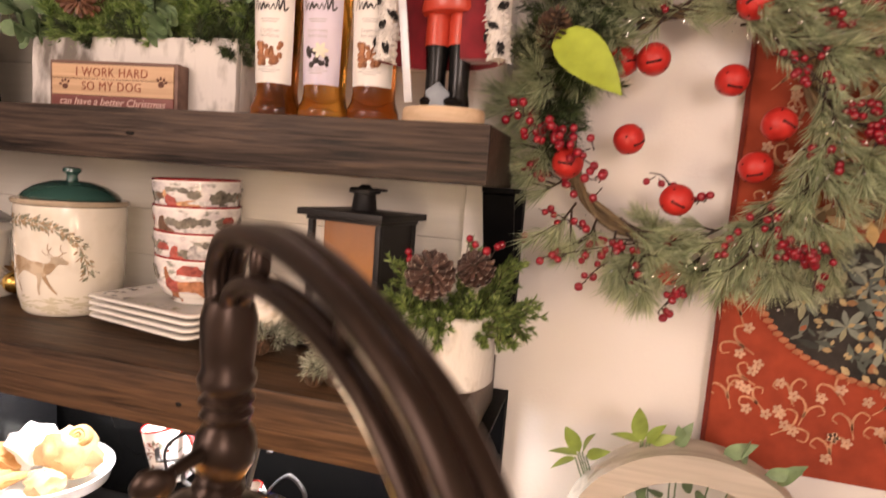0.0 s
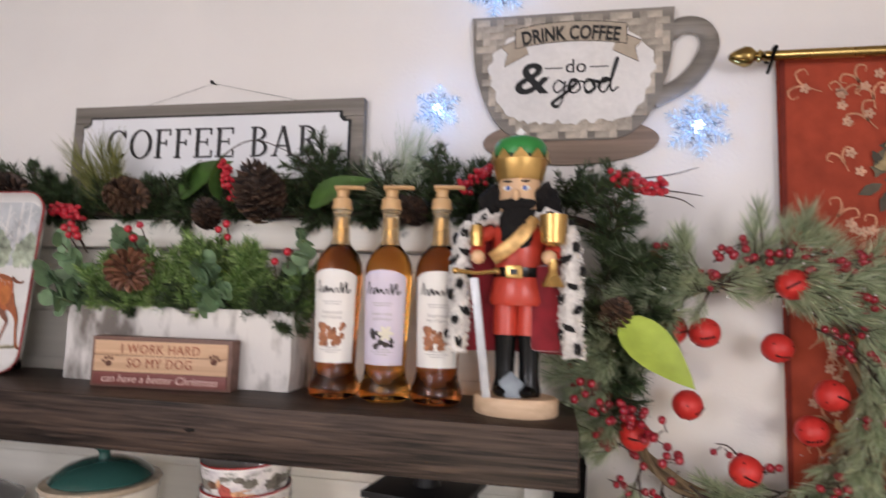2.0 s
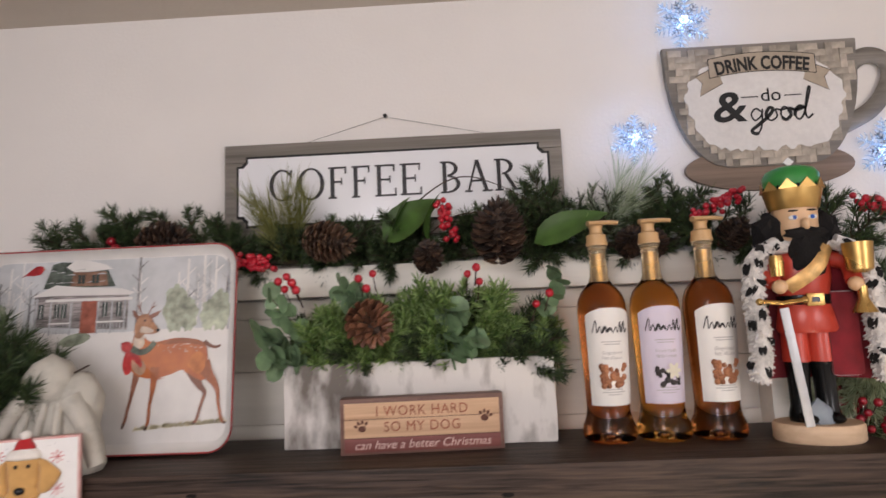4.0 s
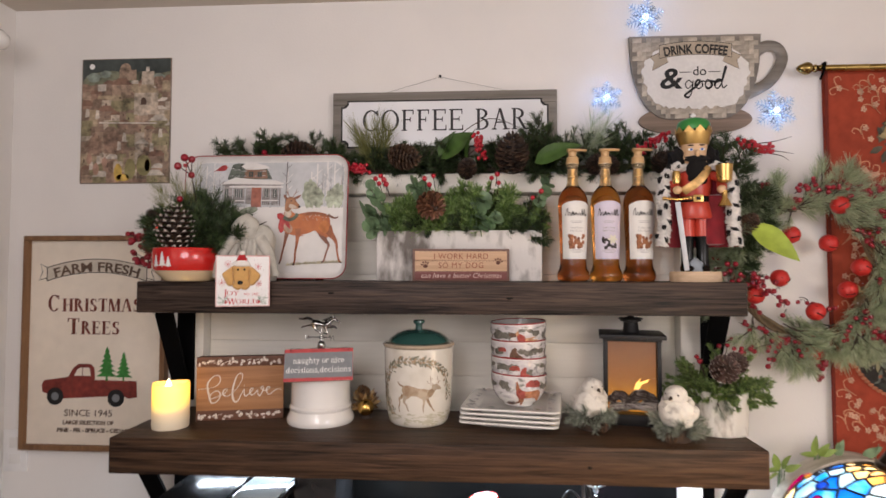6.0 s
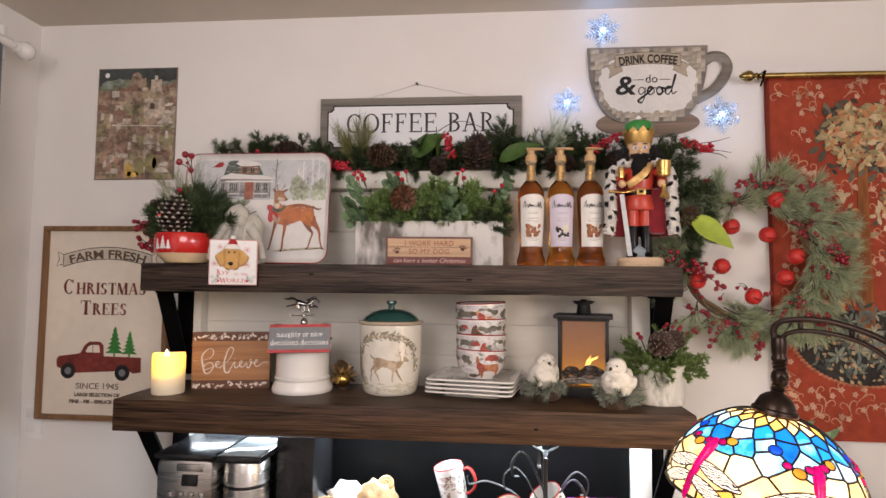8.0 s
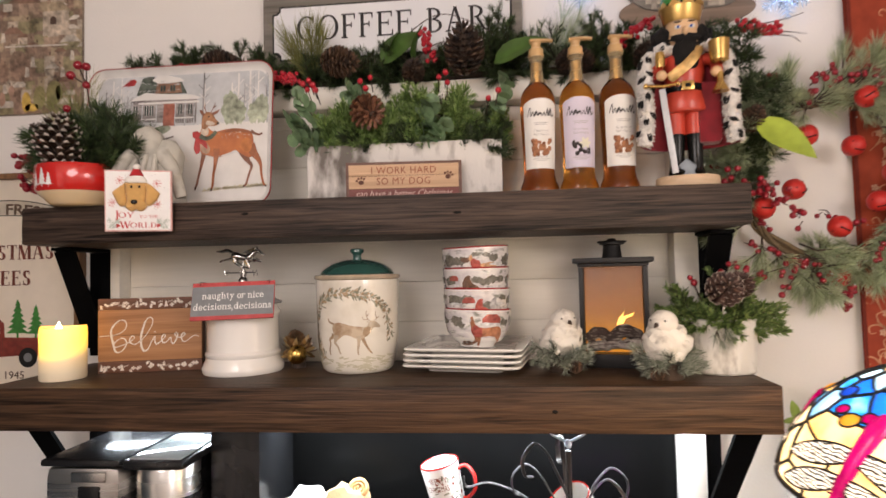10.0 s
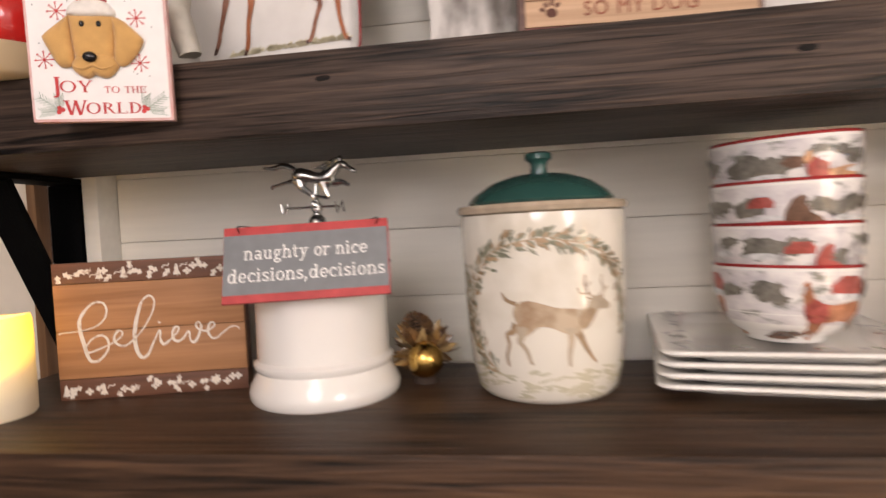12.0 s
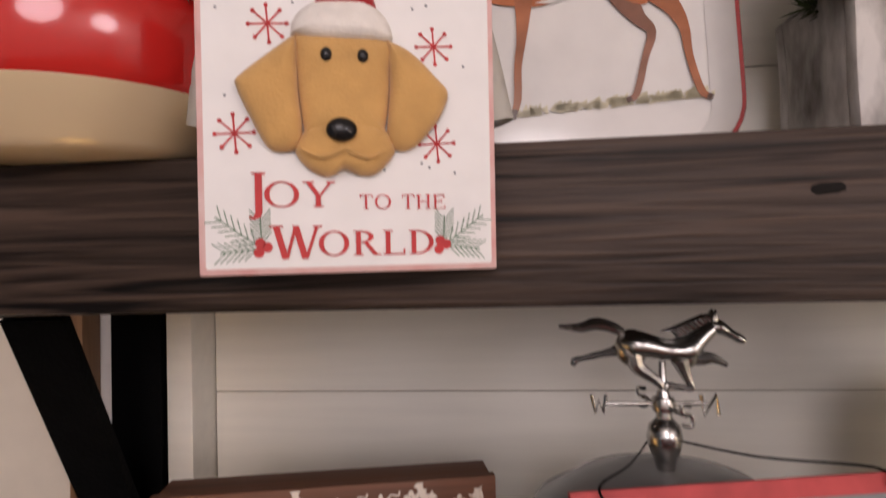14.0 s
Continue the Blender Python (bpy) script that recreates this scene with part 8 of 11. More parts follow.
def white_bird(x, y, turn, seed, label):
    s = Plain()
    feathers = material("white_flock", (0.74, 0.70, 0.63), 0.9, vary=0.1, scale=70, bump=0.9, bump_scale=140, colour2=(0.42, 0.38, 0.33), contrast=(0.55, 0.85))
    s(feathers, blob, (0, 0, 0.062), (0.037, 0.040, 0.034), 4, 0.25, seed)
    s(feathers, blob, (0, -0.010, 0.095), (0.024, 0.024, 0.022), 4, 0.12, seed + 1)
    rng = random.Random(seed)
    for k in range(34):
        a, z = rng.uniform(0, 2 * math.pi), rng.uniform(0.038, 0.082)
        r = 0.037 * math.sqrt(max(0.1, 1 - ((z - 0.062) / 0.036) ** 2))
        s(feathers, blob, (0, 0, 0), (0.011, 0.0035, 0.009), 1, 0.3, k, pose(r * math.cos(a) * 0.98, r * math.sin(a) * 1.06, z, rng.uniform(-15, 25), 0, math.degrees(a) + 90))
    s(feathers, blob, (0, 0, 0), (0.009, 0.012, 0.006), 2, 0.2, seed, pose(0.0, 0.034, 0.060, 10, 0, 0))
    s(TWIG, tube, [(0, -0.032, 0.094), (0, -0.043, 0.090)], [0.005, 0.0008], 8)
    for k in (-1, 1):
        s(BLACK_PLASTIC, blob, (0.013 * k, -0.029, 0.100), (0.0022, 0.0022, 0.0022), 1)
    b = s.make("bird_figurine", (x, y, LS), (0, 0, turn), label, "figurine", "white bird figurines")
    g = thing("frosted_pine_base", (x, y, LS), (0, 0, turn), "frosted pine sprigs and a small cone under a bird", "greenery", "bird bases")
    c = Cloud(seed + 60)
    lines = []
    for k in range(13):
        a = 2 * math.pi * k / 13
        lines += c.sprig((0.008 * math.cos(a), 0.008 * math.sin(a), 0.022), (0.052 * math.cos(a), 0.052 * math.sin(a), 0.018 + 0.014 * (k % 3)), 4, 0.022, 90, 0.014, 0.0011, 45)
    c.make("needles", NEEDLE_GREY, g)
    twigs_mesh(lines, 0.0012, 0.0006, "twig", g)
    pine_cone(g, (0.004, -0.034, 0.008), 0.026, (60, 0, 0), CONE, seed + 70, 0.85)
    part("wooden_disc", turned([(0, 0), (0.026, 0), (0.028, 0.006), (0.024, 0.026), (0, 0.027)], 24), TWIG, g)


white_bird(0.358, -0.205, 22, 5, "white textured bird ornament with dark beak, facing the lantern")
white_bird(0.528, -0.283, -42, 9, "white textured bird ornament with dark beak, by the birch pot")


BARK_WHITE = material("whitewashed_bark", (0.62, 0.60, 0.56), 0.8, colour2=(0.36, 0.335, 0.30), contrast=(0.74, 1.02), scale=75, stretch=(1.2, 1.2, 0.55), bump=1.0)


def birch_pot():
    p = thing("birch_pot", (0.639, -0.206, LS), (0, 0, 8), "whitewashed bark pot holding pine sprigs", "pot")
    bm = turned([(0, 0.0005), (0.060, 0.0005), (0.0635, 0.004), (0.0645, 0.05), (0.0655, 0.094), (0.062, 0.097), (0.056, 0.094), (0.054, 0.075), (0, 0.074)], 40)
    for v in bm.verts:
        v.co += 0.003 * noise.noise(v.co * 30) * Vector((v.co.x, v.co.y, 0)).normalized()
    part("pot", bm, BARK_WHITE, p)
    g = thing("pot_greenery", (0.640, -0.208, LS + 0.075), (0, 0, 0), "green pine sprigs with frosted cones and red berries", "greenery")
    c = Cloud(81)
    lines = []
    rng = random.Random(7)
    for k in range(40):
        a = 2 * math.pi * k * 0.382
        up = (0.016, 0.050, 0.088)[k % 3] + rng.uniform(-0.02, 0.015)
        r = 0.120 - 0.55 * max(0.0, up - 0.02) + rng.uniform(-0.015, 0.014)
        if math.sin(a) < -0.25 and k % 3:
            up = min(up, 0.035)
        lines += c.sprig((0.018 * math.cos(a), 0.018 * math.sin(a), 0.004), (r * math.cos(a), r * math.sin(a) * 0.72, up), 3, 0.036, 150, 0.0105, 0.0023, 36, 0.02, 58)
    c.make("needles", island_material("pot_needles", [(0.05, 0.095, 0.022), (0.13, 0.205, 0.048), (0.27, 0.36, 0.11), (0.08, 0.13, 0.04)], 0.55, translucent=0.25), g)
    c = Cloud(85)
    for tip in ((-0.035, -0.082, -0.004), (-0.012, -0.084, 0.0)):
        lines += c.tufts((-0.012, -0.05, 0.020), tip, 1, 0.022, 30, 0.024, 0.0010, 30, 30)
    c.make("frosted_needles", NEEDLE_GREY, g, "long frosted needles drooping over the rim")
    twigs_mesh(lines, 0.0014, 0.0006, "twig", g)
    pine_cone(g, (-0.018, -0.046, 0.064), 0.060, (66, 0, 14), CONE_FROST, 82, 1.0, rows=8, frost=FROST)
    pine_cone(g, (0.034, -0.004, 0.068), 0.048, (52, 10, -10), CONE_FROST, 83, 1.0, rows=7, frost=FROST)
    stems = [((x * 0.6, y * 0.6, z - 0.045), (x, y, z)) for x, y, z in ((-0.055, -0.03, 0.095), (-0.05, -0.035, 0.086), (0.03, -0.02, 0.112), (0.045, -0.02, 0.105), (0.02, -0.01, 0.118), (0.055, 0.0, 0.11))]
    berries(g, stems, 0.0055, None, "berry", 8)


birch_pot()

# ---- things on the wall ----
def coffee_sign():
    x0, x1, z0, z1, T = -0.292, 0.313, 2.000, 2.176, 0.020
    W, H = x1 - x0, z1 - z0
    s = thing("coffee_bar_sign", ((x0 + x1) / 2, -0.002, z0), (0, 0, 0), "grey wooden sign with white enamel plate, hung on a wire", "sign")
    f = 0.033
    for lo, hi in (((-W / 2, -T, 0), (W / 2, 0, f)), ((-W / 2, -T, H - f), (W / 2, 0, H)), ((-W / 2, -T, f + 0.0005), (-W / 2 + f, 0, H - f - 0.0005)), ((W / 2 - f, -T, f + 0.0005), (W / 2, 0, H - f - 0.0005))):
        part("frame_board", boxed(lo, hi, 0.0015), GREY_WOOD, s)
    part("backing", boxed((-W / 2 + f, -0.008, f), (W / 2 - f, -0.001, H - f)), GREY_WOOD, s)

    def notched(inset, c):
        a, b, lo, hi = -W / 2 + inset, W / 2 - inset, inset, H - inset
        return [(a + c, lo), (b - c, lo), (b - c, lo + c * 0.5), (b - c * 0.5, lo + c), (b, lo + c), (b, hi - c), (b - c * 0.5, hi - c), (b - c, hi - c * 0.5), (b - c, hi), (a + c, hi), (a + c, hi - c * 0.5), (a + c * 0.5, hi - c), (a, hi - c), (a, lo + c), (a + c * 0.5, lo + c), (a + c, lo + c * 0.5)]
    part("black_border", flat([notched(0.023, 0.017)], 0.002, pose(0, -T, 0)), INK, s, "black raised border")
    enamel = material("white_enamel", (0.80, 0.81, 0.83), 0.18, vary=0.03, scale=9, coat=0.5)
    part("enamel_plate", flat([notched(0.0275, 0.017)], 0.002, pose(0, -T - 0.0021, 0)), enamel, s)
    ink = material("sign_grey_ink", (0.020, 0.018, 0.020), 0.4, vary=0.2, scale=60)
    y = -T - 0.0043
    roman(s, "COFFEE BAR", 0.057, 0.446, ink, (0.003, y, 0.097), 0.0018, "lettering", 0.128)
    for xa in (-0.17, 0.19):
        bm = bmesh.new()
        tube(bm, [(xa, -0.004, H), (0.0 - (x0 + x1) / 2, -0.006, 2.220 - z0)], 0.00035, 5)
        part("wire", bm, BLACK_METAL, s)
    nail = part("nail", turned([(0, -0.003), (0.0035, -0.003), (0.0035, 0.0), (0.0012, 0.001), (0.0012, 0.012), (0, 0.012)], 14, (0, 0, 0), pose(0.0 - (x0 + x1) / 2, -0.010, 2.2205 - z0, -90, 0, 0)), INK, s)


coffee_sign()


def cup_sign():
    s = thing("coffee_cup_sign", (0.675, -0.002, 2.05), (0, 0, 0), "cup-shaped wall sign of grey wood and woven strips", "sign")
    T = 0.012
    sauc = wood("saucer_wood", (0.13, 0.09, 0.065), (0.30, 0.22, 0.16), 0, 10, 0.7)
    part("saucer", flat([oval(0.0, 0.041, 0.146, 0.041, 40, 0.5)], 0.008), sauc, s, "brown wooden saucer")
    outer = [(-0.170, 0.266), (-0.168, 0.235)] + [(-0.168 + 0.098 * (1 - math.cos(t)), 0.235 - 0.192 * math.sin(t)) for t in np.linspace(0.06, 1.35, 10)]
    right = [(-x, z) for x, z in outer][::-1]
    cup = outer + [(-0.07, 0.042), (0.07, 0.042)] + right
    seq = []
    for q in cup:
        if not seq or (abs(q[0] - seq[-1][0]) + abs(q[1] - seq[-1][1])) > 1e-4:
            seq.append(q)
    part("cup_board", flat([seq], T), GREY_WOOD, s)
    # woven strips, alternately upright and level, over the whole cup
    rng = random.Random(14)
    step = 0.0120
    strips = []
    weave = material("woven_strip", (0.43, 0.38, 0.31), 0.6, vary=0.3, scale=70, per_object=0.22)
    for a, b in ((0.985, 0.49), (0.49, 0.985)):
        bm = bmesh.new()
        box(bm, (-step * a, -0.0022, -step * b), (step * a, 0.0, step * b))
        me = bpy.data.meshes.new("woven_strip")
        bm.to_mesh(me)
        bm.free()
        me.materials.append(weave)
        strips.append(me)
    def inside(x, z):
        if z > 0.262 or z < 0.045:
            return False
        w = 0.168 if z > 0.235 else 0.168 - 0.098 * (1 - math.cos(math.asin(min(1, (0.235 - z) / 0.192))))
        return abs(x) < max(w, 0.07) - 0.006
    for i in range(-15, 16):
        for j in range(20):
            x, z = i * step, 0.05 + j * step
            lying = (i + j) % 4 == 0
            x, z = (x + step / 2, z) if lying else (x, z + step / 2)
            wide, high = (step, step / 2) if lying else (step / 2, step)
            if (i + j) % 2 or not all(inside(x + a * (wide - 0.004), z + b * (high - 0.003)) for a in (-1, 1) for b in (-1, 1)):
                continue
            ob = new("woven_strip", strips[0 if lying else 1])
            ob.parent = s
            ob.location = (x, -T + 0.0005 - rng.uniform(0.0, 0.0013), z)
    # the painted white field with a torn edge
    edge = []
    for k in range(110):
        a = 2 * math.pi * k / 110
        r = 1 + 0.025 * math.sin(7 * a) + 0.02 * math.sin(23 * a + 1) + 0.012 * rng.uniform(-1, 1)
        x, z = 0.136 * r * math.cos(a), 0.158 + 0.105 * r * math.sin(a)
        z = max(z, 0.066 + rng.uniform(0, 0.012))
        w = 0.150 if z > 0.22 else 0.150 - 0.088 * (1 - math.cos(math.asin(min(1, (0.22 - z) / 0.192))))
        edge.append((max(-w, min(w, x)), min(0.238, z)))
    field = material("white_weave_paint", (0.74, 0.72, 0.69), 0.6, vary=0.06, scale=110, bump=0.4, bump_scale=150)
    part("white_field", flat([edge], 0.0008, pose(0, -T - 0.0027, 0)), field, s, "worn white painted field")
    bm = bmesh.new()
    tube(bm, smooth_line([(0.150, -0.006, 0.212), (0.182, -0.006, 0.234), (0.212, -0.006, 0.230), (0.2255, -0.006, 0.203), (0.213, -0.006, 0.168), (0.184, -0.006, 0.134), (0.135, -0.006, 0.108)], 7), 0.0150, 10, 0.36, (0, 1, 0))
    part("handle", bm, GREY_WOOD, s, "grey wooden handle")
    y = -T - 0.0038
    ban = material("banner_tan", (0.44, 0.37, 0.28), 0.6, vary=0.1, scale=80)
    top = [(x, 0.248 - 1.05 * x * x) for x in np.linspace(-0.093, 0.093, 13)]
    low = [(x, 0.213 - 1.05 * x * x) for x in np.linspace(-0.093, 0.093, 13)]
    for k in (-1, 1):
        part("banner_tail", flat([[(0.08 * k, 0.226), (0.118 * k, 0.208), (0.106 * k, 0.196), (0.112 * k, 0.172), (0.07 * k, 0.194)]], 0.0005, pose(0, y + 0.0006, 0)), ban, s)
    part("banner", flat([top + low[::-1]], 0.0006, pose(0, y, 0)), ban, s, "tan banner")
    bm = bmesh.new()
    ribbon(bm, top, 0.0014, -y + 0.0008)
    ribbon(bm, low, 0.0014, -y + 0.0008)
    for k in (-1, 1):
        ribbon(bm, [(0.093 * k, 0.239), (0.093 * k, 0.204)], 0.0014, -y + 0.0008, smooth=False)
        ribbon(bm, [(0.08 * k, 0.226), (0.118 * k, 0.208), (0.106 * k, 0.196), (0.112 * k, 0.172), (0.07 * k, 0.194)], 0.0012, -y + 0.0001, smooth=False)
    part("banner_outline", bm, INK, s, smooth=False)
    lettering("lettering", "DRINK COFFEE", 0.034, INK, s, (0, y - 0.0011, 0.2265), width=0.164, bend=0.46, bold=0.0010)
    lettering("lettering", "do", 0.034, INK, s, (0.010, y - 0.0006, 0.1675), width=0.034)
    bm = bmesh.new()
    for a, b in ((-0.042, -0.012), (0.033, 0.063)):
        ribbon(bm, [(a, 0.166), (b, 0.166)], 0.002, -y + 0.0006, smooth=False)
    part("dashes", bm, INK, s, smooth=False)
    lettering("lettering", "&", 0.078, INK, s, (-0.066, y - 0.0006, 0.147), width=0.058, bold=0.0012, shear=0.12)
    bm = bmesh.new()
    good = [(0, 13), (-6, 17), (-12, 10), (-8, 2), (0, 8), (2, 16), (-1, -6), (-7, -15), (-13, -11), (-2, -2), (8, 6), (15, 15), (10, 17), (6, 8), (11, 1), (19, 6), (18, 15), (25, 14), (33, 16), (27, 17), (24, 8), (29, 1), (36, 7), (34, 15), (43, 13),
            (52, 16), (46, 17), (41, 8), (45, 1), (52, 8), (62, 38), (60, 40), (54, 14), (56, 2), (63, 7)]
    ribbon(bm, shift(good, 0.00142, 0.00142, -0.010, 0.120), [0.003, 0.006, 0.0032, 0.006, 0.0034], -y + 0.0006)
    part("word_good", bm, INK, s, "black script word", smooth=False)


cup_sign()


def snowflake(x, z, size, turn, label):
    s = thing("snowflake_light", (x, -0.004, z), (0, turn, 0), label, "string light", "snowflake lights")
    ice = material("clear_acrylic", (0.80, 0.87, 0.98), 0.06, vary=0.1, scale=60, transmission=0.8, emit=0.06, emit_colour=(0.45, 0.66, 1.0))
    frost = material("sparkling_acrylic", (0.75, 0.80, 0.86), 0.12, 0.85, vary=0.6, scale=220, emit=0.02, emit_colour=(0.6, 0.75, 1.0))
    for k in range(6):
        bm = bmesh.new()
        tube(bm, [(0, -0.005, 0.004), (0, -0.005, size * 0.7), (0, -0.005, size)], [size * 0.055, size * 0.06, size * 0.02], 5, 0.7)
        for t, l in ((0.30, 0.34), (0.48, 0.36), (0.66, 0.30), (0.82, 0.18)):
            for q in (-1, 1):
                tube(bm, [(0, -0.005, size * t), (q * size * l * 0.45, -0.006, size * (t + l * 0.22)), (q * size * l * 0.85, -0.004, size * (t + l * 0.5))], [size * 0.035, size * 0.042, size * 0.012], 5, 0.7)
        arm = part("arm", bm, ice, s)
        arm.matrix_local = pose(0, 0, 0, 0, 60 * k, 0)
        bm = bmesh.new()
        tube(bm, [(0, -0.010, 0.002), (0, -0.010, size * 0.66)], [size * 0.035, size * 0.02], 5, 0.7)
        for t, l in ((0.22, 0.22), (0.38, 0.24), (0.52, 0.16)):
            for q in (-1, 1):
                tube(bm, [(0, -0.010, size * t), (q * size * l * 0.75, -0.011, size * (t + l * 0.6))], [size * 0.028, size * 0.012], 5, 0.7)
        arm = part("inner_arm", bm, frost, s, "sparkling inner arm")
        arm.matrix_local = pose(0, 0, 0, 0, 60 * k + 30, 0)
    bm = bmesh.new()
    for k in range(6):
        a = math.pi * k / 3
        blob(bm, (0.13 * size * math.cos(a), -0.012, 0.13 * size * math.sin(a)), (size * 0.06, 0.002, size * 0.06), 1)
    part("inner_rosette", bm, frost, s)
    bm = bmesh.new()
    blob(bm, (0, -0.012, 0), (0.0034, 0.0025, 0.0034), 2)
    part("led", bm, material("blue_led", (0.3, 0.6, 1.0), 0.3, emit=1.6, emit_colour=(0.12, 0.38, 1.0)), s, "small blue-white lamp")
    point_lamp("snowflake_glow", (x, -0.030, z), 0.012, 0.10, (0.34, 0.54, 1.0))


snowflake(0.445, 2.155, 0.047, 4, "clear acrylic snowflake light glowing blue by the cup sign")
snowflake(0.549, 2.369, 0.056, 10, "clear acrylic snowflake light glowing blue above the cup sign")
snowflake(0.881, 2.112, 0.058, -6, "clear acrylic snowflake light glowing blue under the cup handle")


def village_poster():
    x0, z0, W, H = -1.022, 1.936, 0.262, 0.356
    p = thing("village_poster", (x0, -0.001, z0), (0, 0, 0), "unframed print of a hillside village under a dark sky", "poster")
    board = material("poster_board", (0.30, 0.23, 0.18), 0.5, vary=0.3, scale=60)
    part("board", boxed((0, -0.004, 0), (W, 0, H), 0.0006), board, p)
    ink = {}
    def print_ink(name, c, vary=0.45, scale=70):
        ink[name] = material("print_" + name, c, 0.4, vary=vary, scale=scale)
    print_ink("night_sky", (0.07, 0.085, 0.08), 0.4, 30)
    print_ink("hill", (0.20, 0.21, 0.14), 0.6, 60)
    print_ink("pale_tree", (0.27, 0.32, 0.27))
    for k, c in enumerate(((0.40, 0.29, 0.21), (0.33, 0.22, 0.16), (0.50, 0.42, 0.33), (0.27, 0.19, 0.14), (0.42, 0.33, 0.22), (0.30, 0.26, 0.15))):
        print_ink("wall_%d" % k, c, 0.55, 80)
    print_ink("roof", (0.24, 0.14, 0.10))
    print_ink("chalk", (0.60, 0.54, 0.46))
    print_ink("window", (0.09, 0.055, 0.04), 0.3)
    depth = [-0.0042]
    def shape(name, outline, tone):
        depth[0] -= 0.000012
        part(name, flat([[(min(W - 0.002, max(0.002, u)), min(H - 0.002, max(0.002, v))) for u, v in outline]], 0, pose(0, depth[0], 0)), ink[tone], p, smooth=False)
    def house(x, z, w, h, tone, roof=""):
        shape("painted_house", [(x, z), (x + w, z), (x + w, z + h), (x, z + h)], tone)
        if roof:
            shape("painted_roof", [(x - 0.004, z + h), (x + w + 0.004, z + h), (x + w * 0.72, z + h + w * 0.32), (x + w * 0.30, z + h + w * 0.34)], roof)
    shape("night_sky", [(0.002, 0.27), (W, 0.26), (W, H), (0.002, H)], "night_sky")
    part("moon", flat([oval(0.030, H - 0.022, 0.008, 0.008, 16)], 0.0003, pose(0, -0.0044, 0)), WHITE_PAINT, p)
    shape("hill", [(0.0, 0.10), (0.0, 0.292), (0.02, 0.312), (0.05, 0.318), (0.09, 0.322), (0.13, 0.315), (0.19, 0.318), (0.23, 0.312), (0.262, 0.318), (0.262, 0.10)], "hill")
    for x, z, r in ((0.035, 0.303, 0.020), (0.070, 0.312, 0.016), (0.225, 0.300, 0.018), (0.245, 0.285, 0.016)):
        shape("painted_tree", [(x + r * (1 + 0.15 * math.sin(5 * a)) * math.cos(a), z + 0.7 * r * math.sin(a)) for a in np.linspace(0, 2 * math.pi, 18, endpoint=False)], "pale_tree")
    rng = random.Random(31)
    for row in range(10):
        zb, x = 0.245 - 0.030 * row, rng.uniform(-0.02, 0.01)
        while x < W - 0.01:
            w, h = rng.uniform(0.020, 0.052), rng.uniform(0.034, 0.058)
            house(x, zb, w, h, "wall_%d" % rng.randrange(6), ("roof", "", "", "wall_3", "chalk")[rng.randrange(5)] if w > 0.026 else "")
            for _ in range(rng.randrange(0, 3)):
                u, v, t = x + rng.uniform(0.004, w - 0.006), zb + rng.uniform(0.010, h - 0.012), rng.uniform(0.0022, 0.0042)
                if 0.004 < u < W - 0.008 and v > 0.006:
                    shape("painted_window", [(u, v), (u + t, v), (u + t, v + 1.5 * t), (u + t / 2, v + 2 * t), (u, v + 1.5 * t)], "window")
            x += w * rng.uniform(0.6, 0.95)
    # the church on top, the roofed hall and the pale house with an arched window
    house(0.112, 0.292, 0.050, 0.030, "wall_0")
    shape("painted_dome", [(0.130 + 0.017 * math.cos(a), 0.322 + 0.020 * math.sin(a)) for a in np.linspace(0, math.pi, 9)], "wall_0")
    house(0.178, 0.272, 0.036, 0.045, "wall_2")
    house(0.190, 0.317, 0.010, 0.013, "chalk")
    house(0.092, 0.250, 0.056, 0.030, "wall_0", "roof")
    house(0.157, 0.194, 0.070, 0.062, "wall_2", "wall_4")
    shape("painted_window", [(0.177, 0.222), (0.193, 0.222)] + [(0.185 + 0.008 * math.cos(a), 0.234 + 0.009 * math.sin(a)) for a in np.linspace(0, math.pi, 7)], "window")
    house(0.050, 0.262, 0.024, 0.020, "chalk")
    shape("painted_bridge", [(0.055, 0.170), (0.225, 0.167), (0.225, 0.171), (0.055, 0.175)], "chalk")
    for x, w, h in ((0.045, 0.020, 0.06), (0.100, 0.028, 0.07)):
        shape("painted_arch", [(x - w, 0.085), (x + w, 0.085), (x + w, 0.085 + h * 0.6), (x, 0.085 + h), (x - w, 0.085 + h * 0.6)], "wall_1")
    for x, z in ((0.035, 0.05), (0.055, 0.065), (0.115, 0.105), (0.130, 0.13), (0.05, 0.195), (0.235, 0.14), (0.02, 0.20), (0.21, 0.10)):
        shape("painted_stone", [(x - 0.006, z - 0.012), (x + 0.007, z - 0.010), (x + 0.005, z + 0.012), (x - 0.003, z + 0.014)], "chalk")
    for c, spots in (((0.62, 0.42, 0.10), ((0.115, 0.03, 0.012, 0.026), (0.130, 0.016, 0.020, 0.010))), ((0.25, 0.22, 0.10), ((0.150, 0.04, 0.016, 0.03), (0.19, 0.05, 0.022, 0.03))), ((0.48, 0.30, 0.22), ((0.05, 0.04, 0.009, 0.018), (0.075, 0.06, 0.008, 0.014), (0.20, 0.05, 0.008, 0.018), (0.03, 0.07, 0.008, 0.016)))):
        blot = material("print_colour", c, 0.4, vary=0.4, scale=60)
        for a, b, c1, d1 in spots:
            part("painted_shape", flat([oval(a, b, c1, d1, 12)], 0.0002, pose(0, -0.0085, 0)), blot, p)


village_poster()


